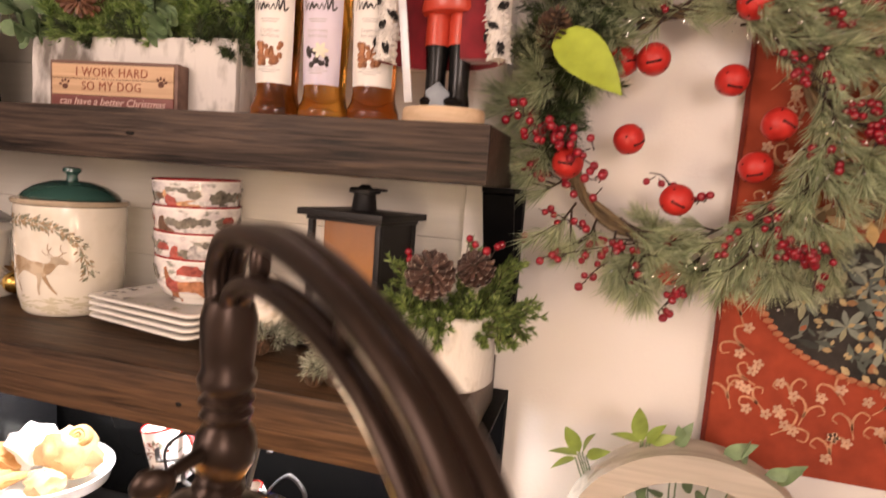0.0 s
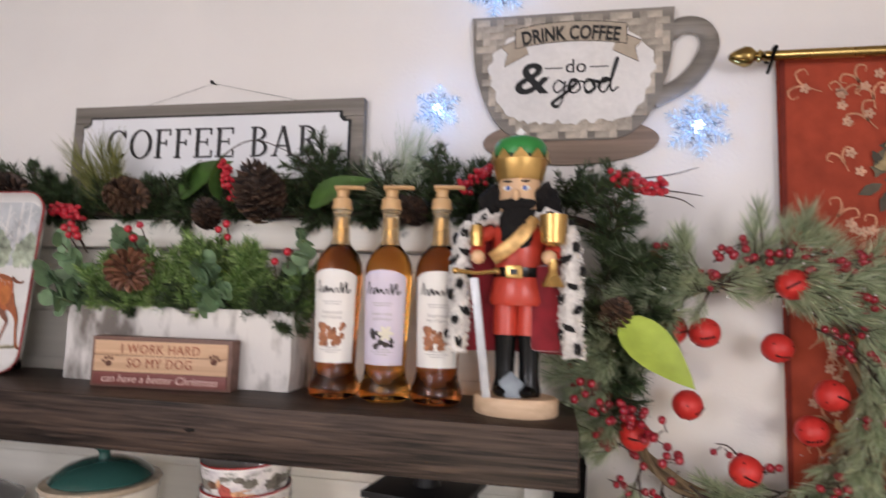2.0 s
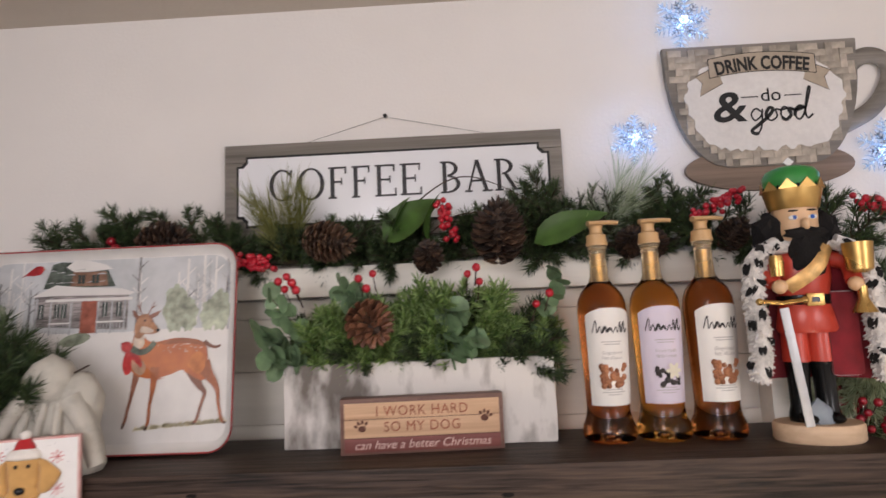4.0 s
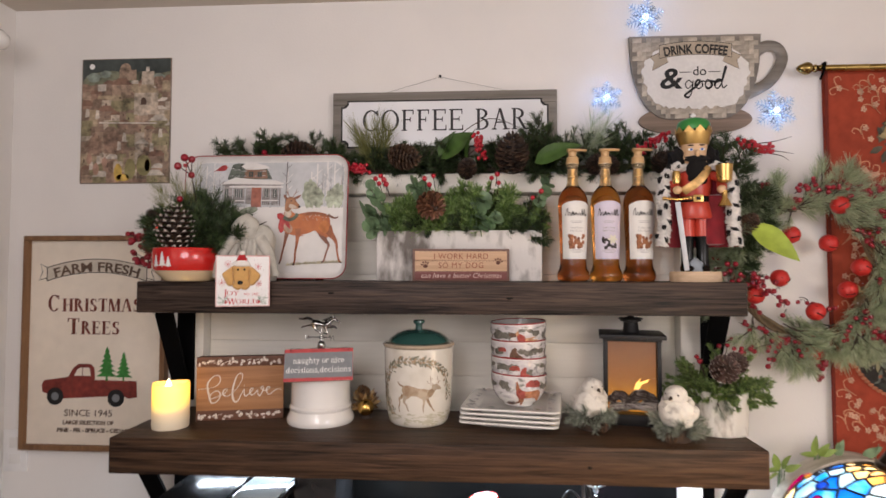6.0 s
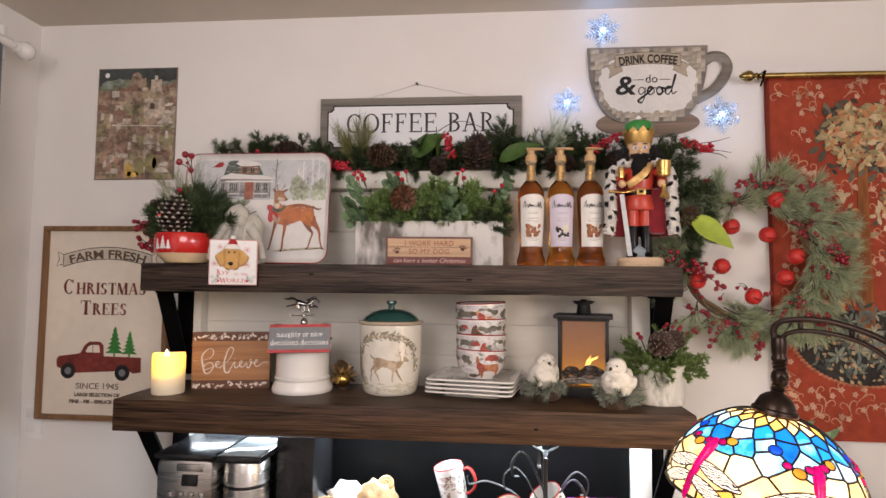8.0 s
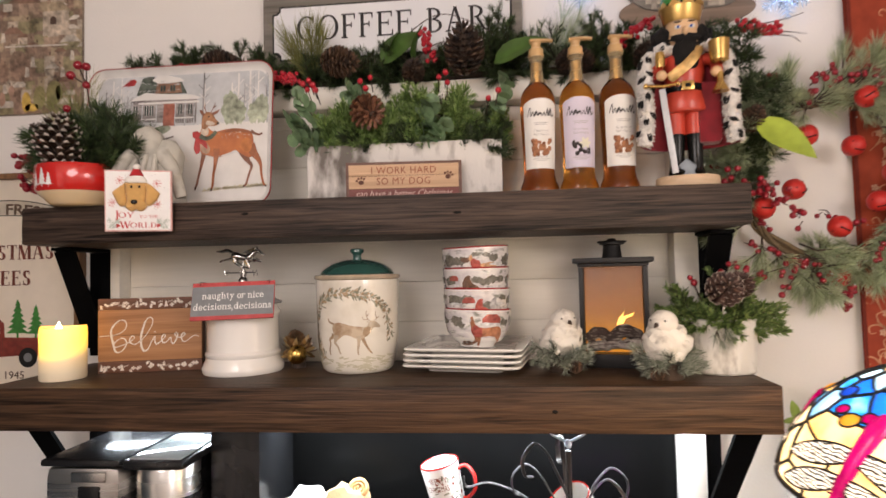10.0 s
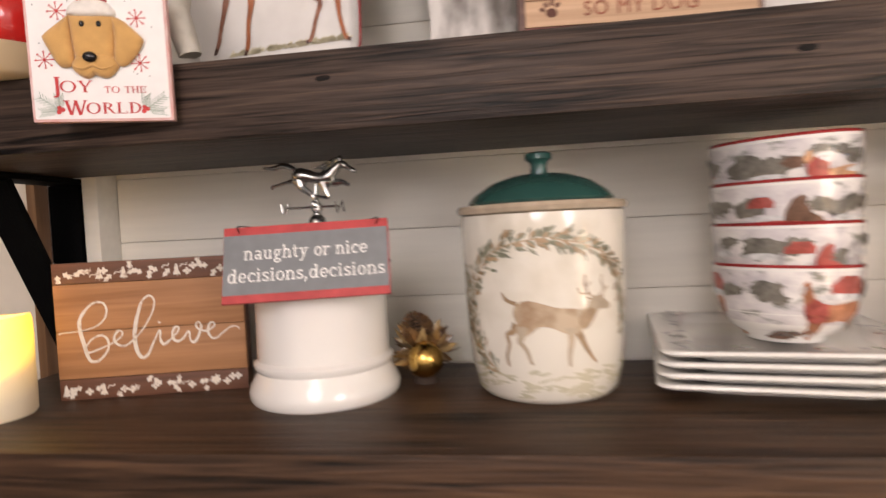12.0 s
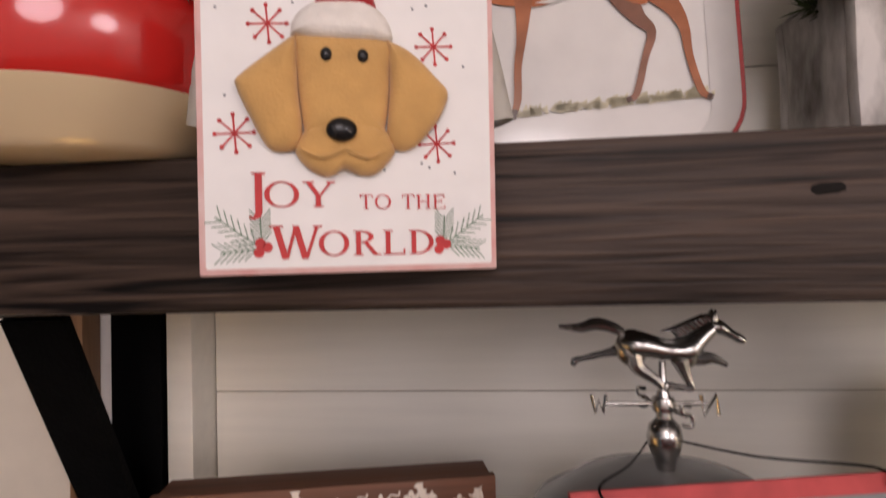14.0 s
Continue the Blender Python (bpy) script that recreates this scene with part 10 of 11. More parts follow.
tapestry()
BELLS = ((0.982, -0.100, 1.853), (0.867, -0.095, 1.781), (0.973, -0.065, 1.762), (1.030, -0.095, 1.702), (0.847, -0.078, 1.675), (1.016, -0.065, 1.647), (0.768, -0.120, 1.635), (0.916, -0.105, 1.595), (0.917, -0.095, 1.498), (0.828, -0.072, 1.783))


def wreath():
    w = thing("wreath", (0.925, -0.055, 1.695), (0, 0, 0), "sage pine wreath with red jingle bells and berry twigs", "wreath")
    R = 0.165
    bm = bmesh.new()
    for k in range(4):
        tube(bm, [((R + 0.008 * math.sin(5 * t + k)) * math.cos(t), 0.008 * math.cos(4 * t + 1.6 * k), (R + 0.008 * math.sin(5 * t + k)) * math.sin(t)) for t in np.linspace(0, 2 * math.pi, 60)], 0.0046, 7)
    part("vine_ring", bm, material("pale_vine", (0.20, 0.14, 0.075), 0.8, vary=0.35, scale=60, bump=0.5), w, "brown vine ring")
    c = Cloud(201)
    rng = random.Random(51)
    lines = []
    for k in range(104):
        a = 2 * math.pi * k / 104 + rng.uniform(-0.04, 0.04)
        deg = math.degrees(a) % 360
        if 175 < deg < 236 and k % 3:
            continue
        inner = k % 2 and (deg < 160 or deg > 236)
        r0 = R + (rng.uniform(-0.018, 0.004) if inner else rng.uniform(0.0, 0.034 if deg < 80 or deg > 300 else 0.018))
        p = (r0 * math.cos(a), rng.uniform(-0.035, 0.0), r0 * math.sin(a))
        way = rng.uniform(1.1, 1.6) if inner else rng.uniform(0.1, 1.0)
        d = a + way * (-1 if math.cos(a) > -0.2 else 1)
        l = rng.uniform(0.035, 0.055) if inner else rng.uniform(0.040, 0.066)
        q = (p[0] + l * math.cos(d), p[1] - rng.uniform(0.0, 0.045), p[2] + l * math.sin(d))
        lines += c.tufts(p, q, 3, 0.038 if inner else 0.044, 64, 0.032 if inner else 0.038, 0.0012)
    for k in range(16):
        a = radians(62 + 6 * k + rng.uniform(-2, 2))
        p = ((R - 0.006) * math.cos(a), -0.022, (R - 0.006) * math.sin(a))
        d = a + rng.choice((-1, 1)) * rng.uniform(1.25, 1.75)
        lines += c.tufts(p, (p[0] + 0.045 * math.cos(d), -0.030, p[2] + 0.045 * math.sin(d)), 2, 0.032, 56, 0.030, 0.0012)
    c.make("needles", NEEDLE_SAGE, w, "long sage green needles")
    twigs_mesh(lines, 0.0020, 0.0010, "twig", w)
    c = Cloud(202)
    v = np.concatenate([np.asarray([p, q]) for p, q in lines])
    for k in range(520):
        p = v[c.rng.integers(len(v))] + c.rng.normal(size=3) * 0.018
        c.ball(p, 0.0009 + 0.0009 * c.rng.random(), 5, 3)
    tagged(c.make("glitter", material("glitter", (0.97, 0.96, 0.92), 0.12, 0.5, vary=0.0), w, "tiny glitter beads"), kind="stuff")
    # berry twigs that stand off the ring: root and tip across and up, then the number of berries
    for i, (x0, z0, x1, z1, n) in enumerate(((-0.053, -0.161, -0.121, -0.173, 8), (0.03, -0.151, -0.185, -0.198, 15), (-0.109, -0.163, -0.192, -0.127, 7), (-0.082, -0.191, -0.121, -0.229, 4), (-0.192, -0.177, -0.235, -0.18, 3), (0.025, -0.209, -0.016, -0.256, 11), (-0.042, -0.193, -0.055, -0.22, 3),
                                             (0.072, -0.13, 0.055, -0.172, 7), (0.133, -0.1, 0.086, -0.12, 6), (0.108, -0.126, 0.166, -0.17, 18), (0.119, -0.156, 0.185, -0.156, 16), (0.169, -0.165, 0.168, -0.209, 4), (0.138, -0.023, 0.18, -0.038, 7), (0.194, 0.012, 0.235, -0.004, 8), (0.157, 0.039, 0.226, 0.018, 16),
                                             (0.088, 0.098, 0.152, 0.05, 13), (0.111, 0.084, 0.208, 0.101, 9), (0.11, 0.147, 0.151, 0.137, 7), (0.055, 0.204, 0.138, 0.187, 16), (-0.044, 0.188, 0.0, 0.218, 9), (-0.099, 0.21, -0.166, 0.174, 10), (-0.07, 0.149, -0.046, 0.177, 6), (-0.261, 0.033, -0.193, -0.016, 15),
                                             (-0.189, -0.016, -0.155, -0.03, 5), (-0.245, -0.054, -0.144, -0.095, 12), (-0.015, -0.083, -0.048, -0.066, 3), (-0.004, -0.114, 0.028, -0.099, 4), (0.204, -0.062, 0.217, 0.013, 9), (0.06, 0.165, 0.17, 0.20, 18), (-0.02, 0.168, 0.06, 0.215, 14), (0.13, 0.12, 0.205, 0.155, 14))):
        p, q = Vector((x0, -0.035, z0)), Vector((x1, -0.052, z1))
        bm = bmesh.new()
        tube(bm, smooth_line([p, p.lerp(q, 0.5) + Vector((0, -0.006, 0.006)), q], 4), [0.0016, 0.0008], 5)
        br = part("berry_twig", bm, TWIG, w)
        stems = []
        for k in range(n):
            b = p.lerp(q, 0.15 + 0.85 * (k + rng.random()) / n)
            stems.append((tuple(b), tuple(b + Vector((rng.uniform(-1, 1), rng.uniform(-1, 0.2), rng.uniform(-1, 1))).normalized() * rng.uniform(0.006, 0.015))))
        berries(br, stems, 0.0056, None, "berry", 300 + i)
    slot = material("bell_slot", (0.05, 0.004, 0.003), 0.8)
    for i, (x, y, z) in enumerate(BELLS):
        bm = bmesh.new()
        bmesh.ops.create_uvsphere(bm, u_segments=28, v_segments=18, radius=0.0215)
        for vtx in bm.verts:
            k = abs(vtx.co.z)
            if k < 0.0026:
                vtx.co.x *= 1.035
                vtx.co.y *= 1.035
        b = part("jingle_bell", bm, BELL, w, "matt red jingle bell")
        b.matrix_local = pose(x - 0.925, y + 0.055, z - 1.695, -85 + 14 * (i % 3), 18 * (i % 4) - 30, 14 * (i % 5) - 20)
        bm = bmesh.new()
        tube(bm, [Vector((0.0217 * math.sin(t), 0.0, -0.0217 * math.cos(t))) for t in np.linspace(-0.38, 0.38, 7)], 0.0014, 6)
        for t in (-0.38, 0.38):
            blob(bm, (0.0215 * math.sin(t), 0, -0.0215 * math.cos(t)), (0.0024, 0.0024, 0.0024), 1)
        part("slot", bm, slot, b)
        for k in range(4):
            g = radians(45 + 90 * k)
            bm = bmesh.new()
            blob(bm, (0.0186 * math.cos(g), 0.0186 * math.sin(g), -0.0105), (0.0017, 0.0017, 0.0017), 1)
            part("hole", bm, slot, b)
        bm = bmesh.new()
        c0 = Vector((x - 0.925, y + 0.055, z - 1.695))
        ring = Vector((c0.x, 0, c0.z)).normalized() * R
        ring.y = -0.005
        tube(bm, [c0.lerp(ring, 0.3), c0.lerp(ring, 0.65) + Vector((0, 0, 0.004)), ring], 0.0012, 5)
        part("stalk", bm, TWIG, b)
    bells = [o for o in w.children if o.name.startswith("jingle_bell")]
    for b in bells:
        for ch in b.children:
            if ch.name.startswith("stalk"):
                ch.matrix_local = b.matrix_local.inverted()


wreath()


def corner_pine():
    g = thing("pine_swag", (0.745, -0.075, 1.80), (0, 0, 0), "dark pine swag with berries, cone and one lime leaf", "greenery")
    c = Cloud(221)
    rng = random.Random(61)
    lines = []
    for k in range(26):
        a = radians(rng.uniform(-150, 120))
        p = (rng.uniform(-0.035, 0.025), rng.uniform(-0.02, 0.02), rng.uniform(-0.10, 0.14))
        l = rng.uniform(0.05, 0.09)
        lines += c.sprig(p, (p[0] + l * math.cos(a) * 0.7, p[1] - rng.uniform(0.0, 0.06), p[2] + l * math.sin(a)), 5, 0.04, 130, 0.022, 0.0013, 45, 0.03)
    c.make("needles", NEEDLE, g)
    twigs_mesh(lines, 0.0018, 0.0008, "twig", g)
    bm = bmesh.new()
    tube(bm, smooth_line([(0.01, 0.02, 0.16), (0.0, 0.02, 0.06), (-0.01, 0.02, -0.08), (0.015, 0.03, -0.14)], 5), 0.006, 7)
    part("vine", bm, TWIG, g)
    pine_cone(g, (-0.015, -0.07, -0.015), 0.055, (40, 20, 0), CONE, 230, 0.8)
    bm = bmesh.new()
    q = Vector((0.086, -0.042, -0.082)).normalized().to_track_quat("X", "Z").to_matrix().to_4x4()
    leaf_mesh(bm, Matrix.Translation((-0.004, -0.092, 0.0)) @ q @ pose(0, 0, 0, 62), 0.128, 0.062, 0.12, 0.15)
    part("lime_leaf", bm, LEAF_LIME, g, "bright lime leaf")
    for i, (root, tip, n) in enumerate((((-0.03, -0.06, -0.12), (0.06, -0.09, -0.15), 17), ((-0.05, -0.07, -0.10), (0.0, -0.09, -0.135), 10), ((0.02, -0.07, -0.13), (0.075, -0.09, -0.20), 11))):
        stems = []
        for k in range(n):
            p = Vector(root).lerp(Vector(tip), rng.random())
            stems.append((tuple(p), tuple(p + Vector((rng.uniform(-1, 1), rng.uniform(-1, 0.3), rng.uniform(-1, 1))) * 0.016)))
        berries(g, stems, 0.0058, None, "berry", 240 + i)


corner_pine()


def stained_lamp():
    L = thing("stained_glass_lamp", (0.676, -0.738, 0.9), (0, 0, 0), "stained-glass dragonfly table lamp with bronze gooseneck", "lamp")
    Z = lambda z: z - 0.9
    # the head tilts in a swivel joint under the neck
    lean = Matrix.Translation((0, 0, Z(1.480))) @ Matrix.Rotation(radians(9), 4, Vector((0.20, 0.98, 0)).normalized()) @ Matrix.Translation((0, 0, -Z(1.480)))
    cap = part("cap", turned([(0.0, Z(1.422)), (0.0315, Z(1.422)), (0.0335, Z(1.425)), (0.0325, Z(1.430)), (0.0290, Z(1.432)), (0.0275, Z(1.437)), (0.0225, Z(1.447)), (0.015, Z(1.453)), (0.0105, Z(1.455)), (0.0085, Z(1.458)), (0.0108, Z(1.461)), (0.0085, Z(1.464)), (0.0100, Z(1.467)), (0.0080, Z(1.470)), (0, Z(1.474))], 40), BRONZE, L, "bronze shade cap")
    cap.matrix_local = lean
    prof = [(0, 1.466), (0.008, 1.467), (0.0118, 1.473), (0.0128, 1.480), (0.0115, 1.486), (0.0085, 1.4905), (0.0108, 1.494), (0.0085, 1.497), (0.0112, 1.500), (0.0085, 1.503), (0.0112, 1.506), (0.0118, 1.510),
            (0.0100, 1.513), (0.0108, 1.52), (0.0112, 1.534), (0.0095, 1.541), (0.0, 1.546)]
    part("neck", turned([(r, Z(z)) for r, z in prof], 28), BRONZE, L, "turned bronze neck")
    bm = bmesh.new()
    tube(bm, smooth_line([(-0.002, -0.008, Z(1.481)), (-0.004, -0.018, Z(1.480)), (-0.006, -0.026, Z(1.478))], 4), [0.0036, 0.0026], 10)
    blob(bm, (0, 0, 0), (0.0085, 0.0040, 0.0070), 2, 0, 0, pose(-0.008, -0.031, Z(1.4765), 0, -20, 40))
    part("turn_key", bm, BRONZE, L)
    d = Vector((math.cos(radians(-36)), math.sin(radians(-36)), 0))
    side = Vector((-d.y, d.x, 0))
    # two strands, one inside the other, each with a twin rib; the outer one loops over the neck
    outer = [(-0.005, 1.538), (-0.007, 1.552), (0.002, 1.565), (0.020, 1.570), (0.050, 1.571), (0.080, 1.566), (0.110, 1.556), (0.138, 1.541), (0.160, 1.515), (0.176, 1.47), (0.183, 1.40), (0.185, 1.25)]
    inner = [(0.004, 1.538), (0.012, 1.548), (0.030, 1.553), (0.055, 1.553), (0.080, 1.549), (0.106, 1.540), (0.130, 1.524), (0.148, 1.50), (0.161, 1.46), (0.168, 1.40), (0.171, 1.25)]
    for spine, wide in ((outer, 0.0062), (inner, 0.0048)):
        for k in (-1, 1):
            bm = bmesh.new()
            tube(bm, smooth_line([d * q + side * (wide * 0.62 * k) + Vector((0, 0, Z(z))) for q, z in spine], 5), wide * 0.72, 10)
            part("gooseneck_arm", bm, BRONZE, L, "ribbed bronze arm")
    for q, z0, z1 in ((0.094, 1.546, 1.560), (0.030, 1.554, 1.568)):
        bm = bmesh.new()
        blob(bm, tuple(d * q + Vector((0, 0, Z((z0 + z1) / 2)))), (0.004, 0.004, 0.009), 2)
        part("strut", bm, BRONZE, L)
    base = d * 0.178
    part("column", turned([(0, Z(0.93)), (0.02, Z(0.93)), (0.018, Z(0.98)), (0.014, Z(1.05)), (0.02, Z(1.12)), (0.014, Z(1.2)), (0.017, Z(1.25)), (0, Z(1.26))], 28, tuple(base)), BRONZE, L)
    part("foot", turned([(0, 0.0005), (0.095, 0.0005), (0.10, 0.006), (0.085, 0.016), (0.04, 0.024), (0.02, 0.031), (0, 0.031)], 48, tuple(base)), BRONZE, L)
    # the shade: a dome of glass pieces between lead lines
    R = lambda t: 0.030 + 0.108 * math.sin(t * math.pi / 2) ** 0.92
    H = lambda t: 1.4215 - 0.132 * (1 - math.cos(t * math.pi / 2)) ** 0.8
    def on(t, a, off=0.0):
        r = R(t) + off
        return Vector((r * math.cos(a), r * math.sin(a), Z(H(t)) + off * 0.6))
    # each glass emits its own colour, standing in for the bulb shining through
    def tone(name, c, emit, c2, lo=0.80, hi=1.16, scale=26):
        m = material(name, c, 0.12, scale=scale, emit=emit, emit_colour=c, detail=3, colour2=c2, contrast=(lo, hi))
        nodes = m.node_tree.nodes
        ramp = [q for q in nodes if q.bl_idname == "ShaderNodeValToRGB"][0]
        m.node_tree.links.new(ramp.outputs["Color"], nodes["Principled BSDF"].inputs["Emission Color"])
        return m
    cream = tone("cream_glass", (0.92, 0.72, 0.42), 0.31, (0.80, 0.52, 0.18))
    pale = tone("pale_cream_glass", (0.92, 0.78, 0.54), 0.30, (0.88, 0.68, 0.36))
    amber = tone("amber_glass", (0.88, 0.56, 0.16), 0.36, (0.70, 0.36, 0.05))
    blue = tone("blue_glass", (0.015, 0.22, 0.74), 0.42, (0.006, 0.10, 0.50), 0.78, 1.10, 40)
    sky = tone("sky_glass", (0.03, 0.32, 0.82), 0.40, (0.35, 0.66, 0.90), 0.84, 1.08, 40)
    white = tone("white_glass", (0.60, 0.76, 0.90), 0.30, (0.30, 0.55, 0.80), 0.78, 1.02, 34)
    magenta = tone("magenta_glass", (0.72, 0.0, 0.17), 0.42, (0.40, 0.0, 0.08), 0.8, 1.2, 90)
    orange = tone("orange_jewel", (0.90, 0.42, 0.03), 0.50, (0.70, 0.20, 0.01))
    deep = tone("cobalt_jewel", (0.01, 0.10, 0.75), 0.48, (0.005, 0.03, 0.40))
    lead = material("lead_came", (0.03, 0.028, 0.025), 0.45, 0.6, vary=0.2, scale=60)
    rng = random.Random(71)
    shade = thing("shade", (0, 0, 0))
    shade.parent = L
    shade.matrix_local = lean
    def came(pts, r):
        bm = bmesh.new()
        tube(bm, pts, r, 6)
        part("lead_line", bm, lead, shade)
    # seeds of the pieces: two even courses by the cap, then irregular fields
    seeds = []
    LEN, ROUND = 0.165, 0.60
    for t, n, jit, tones in ((0.045, 16, 0.0, (cream, amber, cream, pale)), (0.135, 17, 0.12, (cream, pale, amber, cream)), (0.25, 19, 0.5, (blue, sky, blue, white)), (0.36, 19, 0.55, (sky, blue, white, blue)), (0.48, 18, 0.55, (blue, sky, white, sky)),
                             (0.63, 14, 0.5, (pale, cream, pale, pale)), (0.81, 13, 0.45, (pale, cream, cream, pale)), (0.955, 15, 0.3, (amber, cream, pale, cream))):
        for k in range(n):
            u = ROUND * (k + 0.5 + 0.37 * (t * 50 % 2) + jit * rng.uniform(-0.6, 0.6)) / n
            seeds.append((u % ROUND, LEN * (t + 0.07 * jit * rng.uniform(-1, 1)), tones[rng.randrange(4)]))
    def cell(i):
        """The piece round one seed: what is nearer to it than to any other, as (u, v, neighbour) corners."""
        cu, cv = seeds[i][:2]
        poly = [(cu - 0.05, 0.0, -1), (cu + 0.05, 0.0, -1), (cu + 0.05, LEN, -2), (cu - 0.05, LEN, -1)]
        for j, (u, v, _) in enumerate(seeds):
            for w in (-ROUND, 0, ROUND):
                du, dv = u + w - cu, v - cv
                if (j == i and not w) or du * du + dv * dv > 0.0081:
                    continue
                mid = ((cu + u + w) / 2, (cv + v) / 2)
                side = lambda p: (p[0] - mid[0]) * du + (p[1] - mid[1]) * dv
                out = []
                for a, b in zip(poly, poly[1:] + poly[:1]):
                    sa, sb = side(a), side(b)
                    if sa <= 0:
                        out.append(a)
                    if (sa <= 0) != (sb <= 0):
                        f = sa / (sa - sb)
                        out.append((a[0] + (b[0] - a[0]) * f, a[1] + (b[1] - a[1]) * f, a[2] if sb <= 0 else j))
                poly = out
        return poly
    dome = lambda u, v, off=0.0: on(min(1.0, max(0.0, v / LEN)), 2 * math.pi * u / ROUND, off)
    for i, (cu, cv, tint) in enumerate(seeds):
        poly = cell(i)
        rim = []
        for a, b in zip(poly, poly[1:] + poly[:1]):
            n = max(1, int(math.hypot(b[0] - a[0], b[1] - a[1]) / 0.007))
            line = [(a[0] + (b[0] - a[0]) * k / n, a[1] + (b[1] - a[1]) * k / n) for k in range(n + 1)]
            rim += line[:-1]
            if n and math.hypot(b[0] - a[0], b[1] - a[1]) > 0.001 and a[1] + b[1] > 0.001 and (a[2] > i or a[2] == -2):
                came([dome(u, v, 0.0008) for u, v in (line if len(line) > 2 else [line[0], ((line[0][0] + line[1][0]) / 2, (line[0][1] + line[1][1]) / 2), line[1]])], 0.0026 if a[2] == -2 else 0.00165)
        bm = bmesh.new()
        mu, mv = sum(p[0] for p in rim) / len(rim), sum(p[1] for p in rim) / len(rim)
        rings = [[bm.verts.new(dome(mu + (u - mu) * f, mv + (v - mv) * f)) for u, v in rim] for f in (1.0, 0.5)]
        hub = bm.verts.new(dome(mu, mv))
        for k in range(len(rim)):
            q = (k + 1) % len(rim)
            bm.faces.new((rings[0][k], rings[0][q], rings[1][q], rings[1][k]))
            bm.faces.new((rings[1][k], rings[1][q], hub))
        bmesh.ops.solidify(bm, geom=bm.faces[:], thickness=0.0016)
        ob = part("glass_piece", bm, tint, shade)
        ob.visible_shadow = False
    came([on(0.0, a, 0.0006) for a in np.linspace(0, 2 * math.pi, 49)], 0.002)
    # dragonflies: bodies, jewels and filigree wings laid over the glass
    for k in range(5):
        a = 2 * math.pi * k / 5 + radians(-155)
        way = lambda t: a - 0.10 * (t - 0.48) / 0.52
        bm = bmesh.new()
        line = [on(t, way(t), 0.0012) for t in np.linspace(0.46, 1.0, 9)] + [on(1.0, way(1.03), 0.0015) + Vector((0, 0, -0.007))]
        tube(bm, line, [0.0045, 0.0085, 0.0080, 0.0072, 0.0066, 0.0060, 0.0054, 0.0056, 0.0050, 0.0015], 10, 0.85, tuple(on(0.75, way(0.75)) - on(0.70, way(0.70)) * 0.9))
        body = part("dragonfly_body", bm, magenta, shade, "magenta glass dragonfly body")
        for t in (0.62, 0.74, 0.83, 0.90, 0.95):
            bm = bmesh.new()
            w = 0.052
            tube(bm, [on(t, way(t) + w * q, 0.0030) for q in (-1, -0.5, 0, 0.5, 1)], 0.0010, 5)
            part("lead_line", bm, lead, body)
        for q, t, m, r in ((0.10, 0.47, magenta, 0.0062), (-0.10, 0.50, magenta, 0.0062), (0.21, 0.44, orange, 0.0074), (-0.23, 0.54, orange, 0.0085), (-0.36, 0.50, magenta, 0.0058), (-0.50, 0.40, deep, 0.0080)):
            bm = bmesh.new()
            p = on(t, a + q, 0.0015)
            blob(bm, (0, 0, 0), (0.0030, r, r * 0.92), 2, 0, 0, Matrix.Translation(p) @ Matrix.Rotation(a + q, 4, "Z") @ Matrix.Rotation(radians(-48), 4, "Y"))
            part("glass_jewel", bm, m, shade)
            bm = bmesh.new()
            mm = Matrix.Translation(p) @ Matrix.Rotation(a + q, 4, "Z") @ Matrix.Rotation(radians(-48), 4, "Y")
            tube(bm, [mm @ Vector((0.0004, (r + 0.0008) * math.cos(x), (r * 0.92 + 0.0008) * math.sin(x))) for x in np.linspace(0, 2 * math.pi, 21)], 0.0011, 5)
            part("lead_line", bm, lead, shade)
        for s in (-1, 1):
            for t0, t1, span in ((0.70, 0.80, 0.50), (0.84, 0.95, 0.44)):
                bm = bmesh.new()
                n = 10
                last = None
                lo, hi = [], []
                for u in range(n + 1):
                    f = u / n
                    aa = way(t0) + s * (0.035 + span * f)
                    mid = t0 + (t1 - t0) * f
                    wd = 0.058 * math.sin(math.pi * min(1, f * 0.85 + 0.13)) ** 0.7 + 0.002
                    lo.append(on(min(1.0, mid - wd), aa, 0.0026))
                    hi.append(on(min(1.0, mid + wd), aa, 0.0026))
                    pair = [bm.verts.new(lo[-1]), bm.verts.new(hi[-1])]
                    if last:
                        bm.faces.new((last[0], last[1], pair[1], pair[0]))
                    last = pair
                bmesh.ops.solidify(bm, geom=bm.faces[:], thickness=0.0008)
                wing = part("dragonfly_wing", bm, WING, shade, "white glass wing under fine dark filigree")
                bm = bmesh.new()
                tube(bm, lo + hi[::-1] + lo[:1], 0.0011, 5)
                part("lead_line", bm, lead, wing)
    bm = bmesh.new()
    blob(bm, (0, 0, Z(1.365)), (0.016, 0.016, 0.022), 2)
    bulb = part("bulb", bm, material("lamp_bulb", (1, 0.9, 0.7), 0.4, emit=12, emit_colour=(1.0, 0.85, 0.6)), L)
    bulb.visible_shadow = False
    bulb.matrix_local = lean


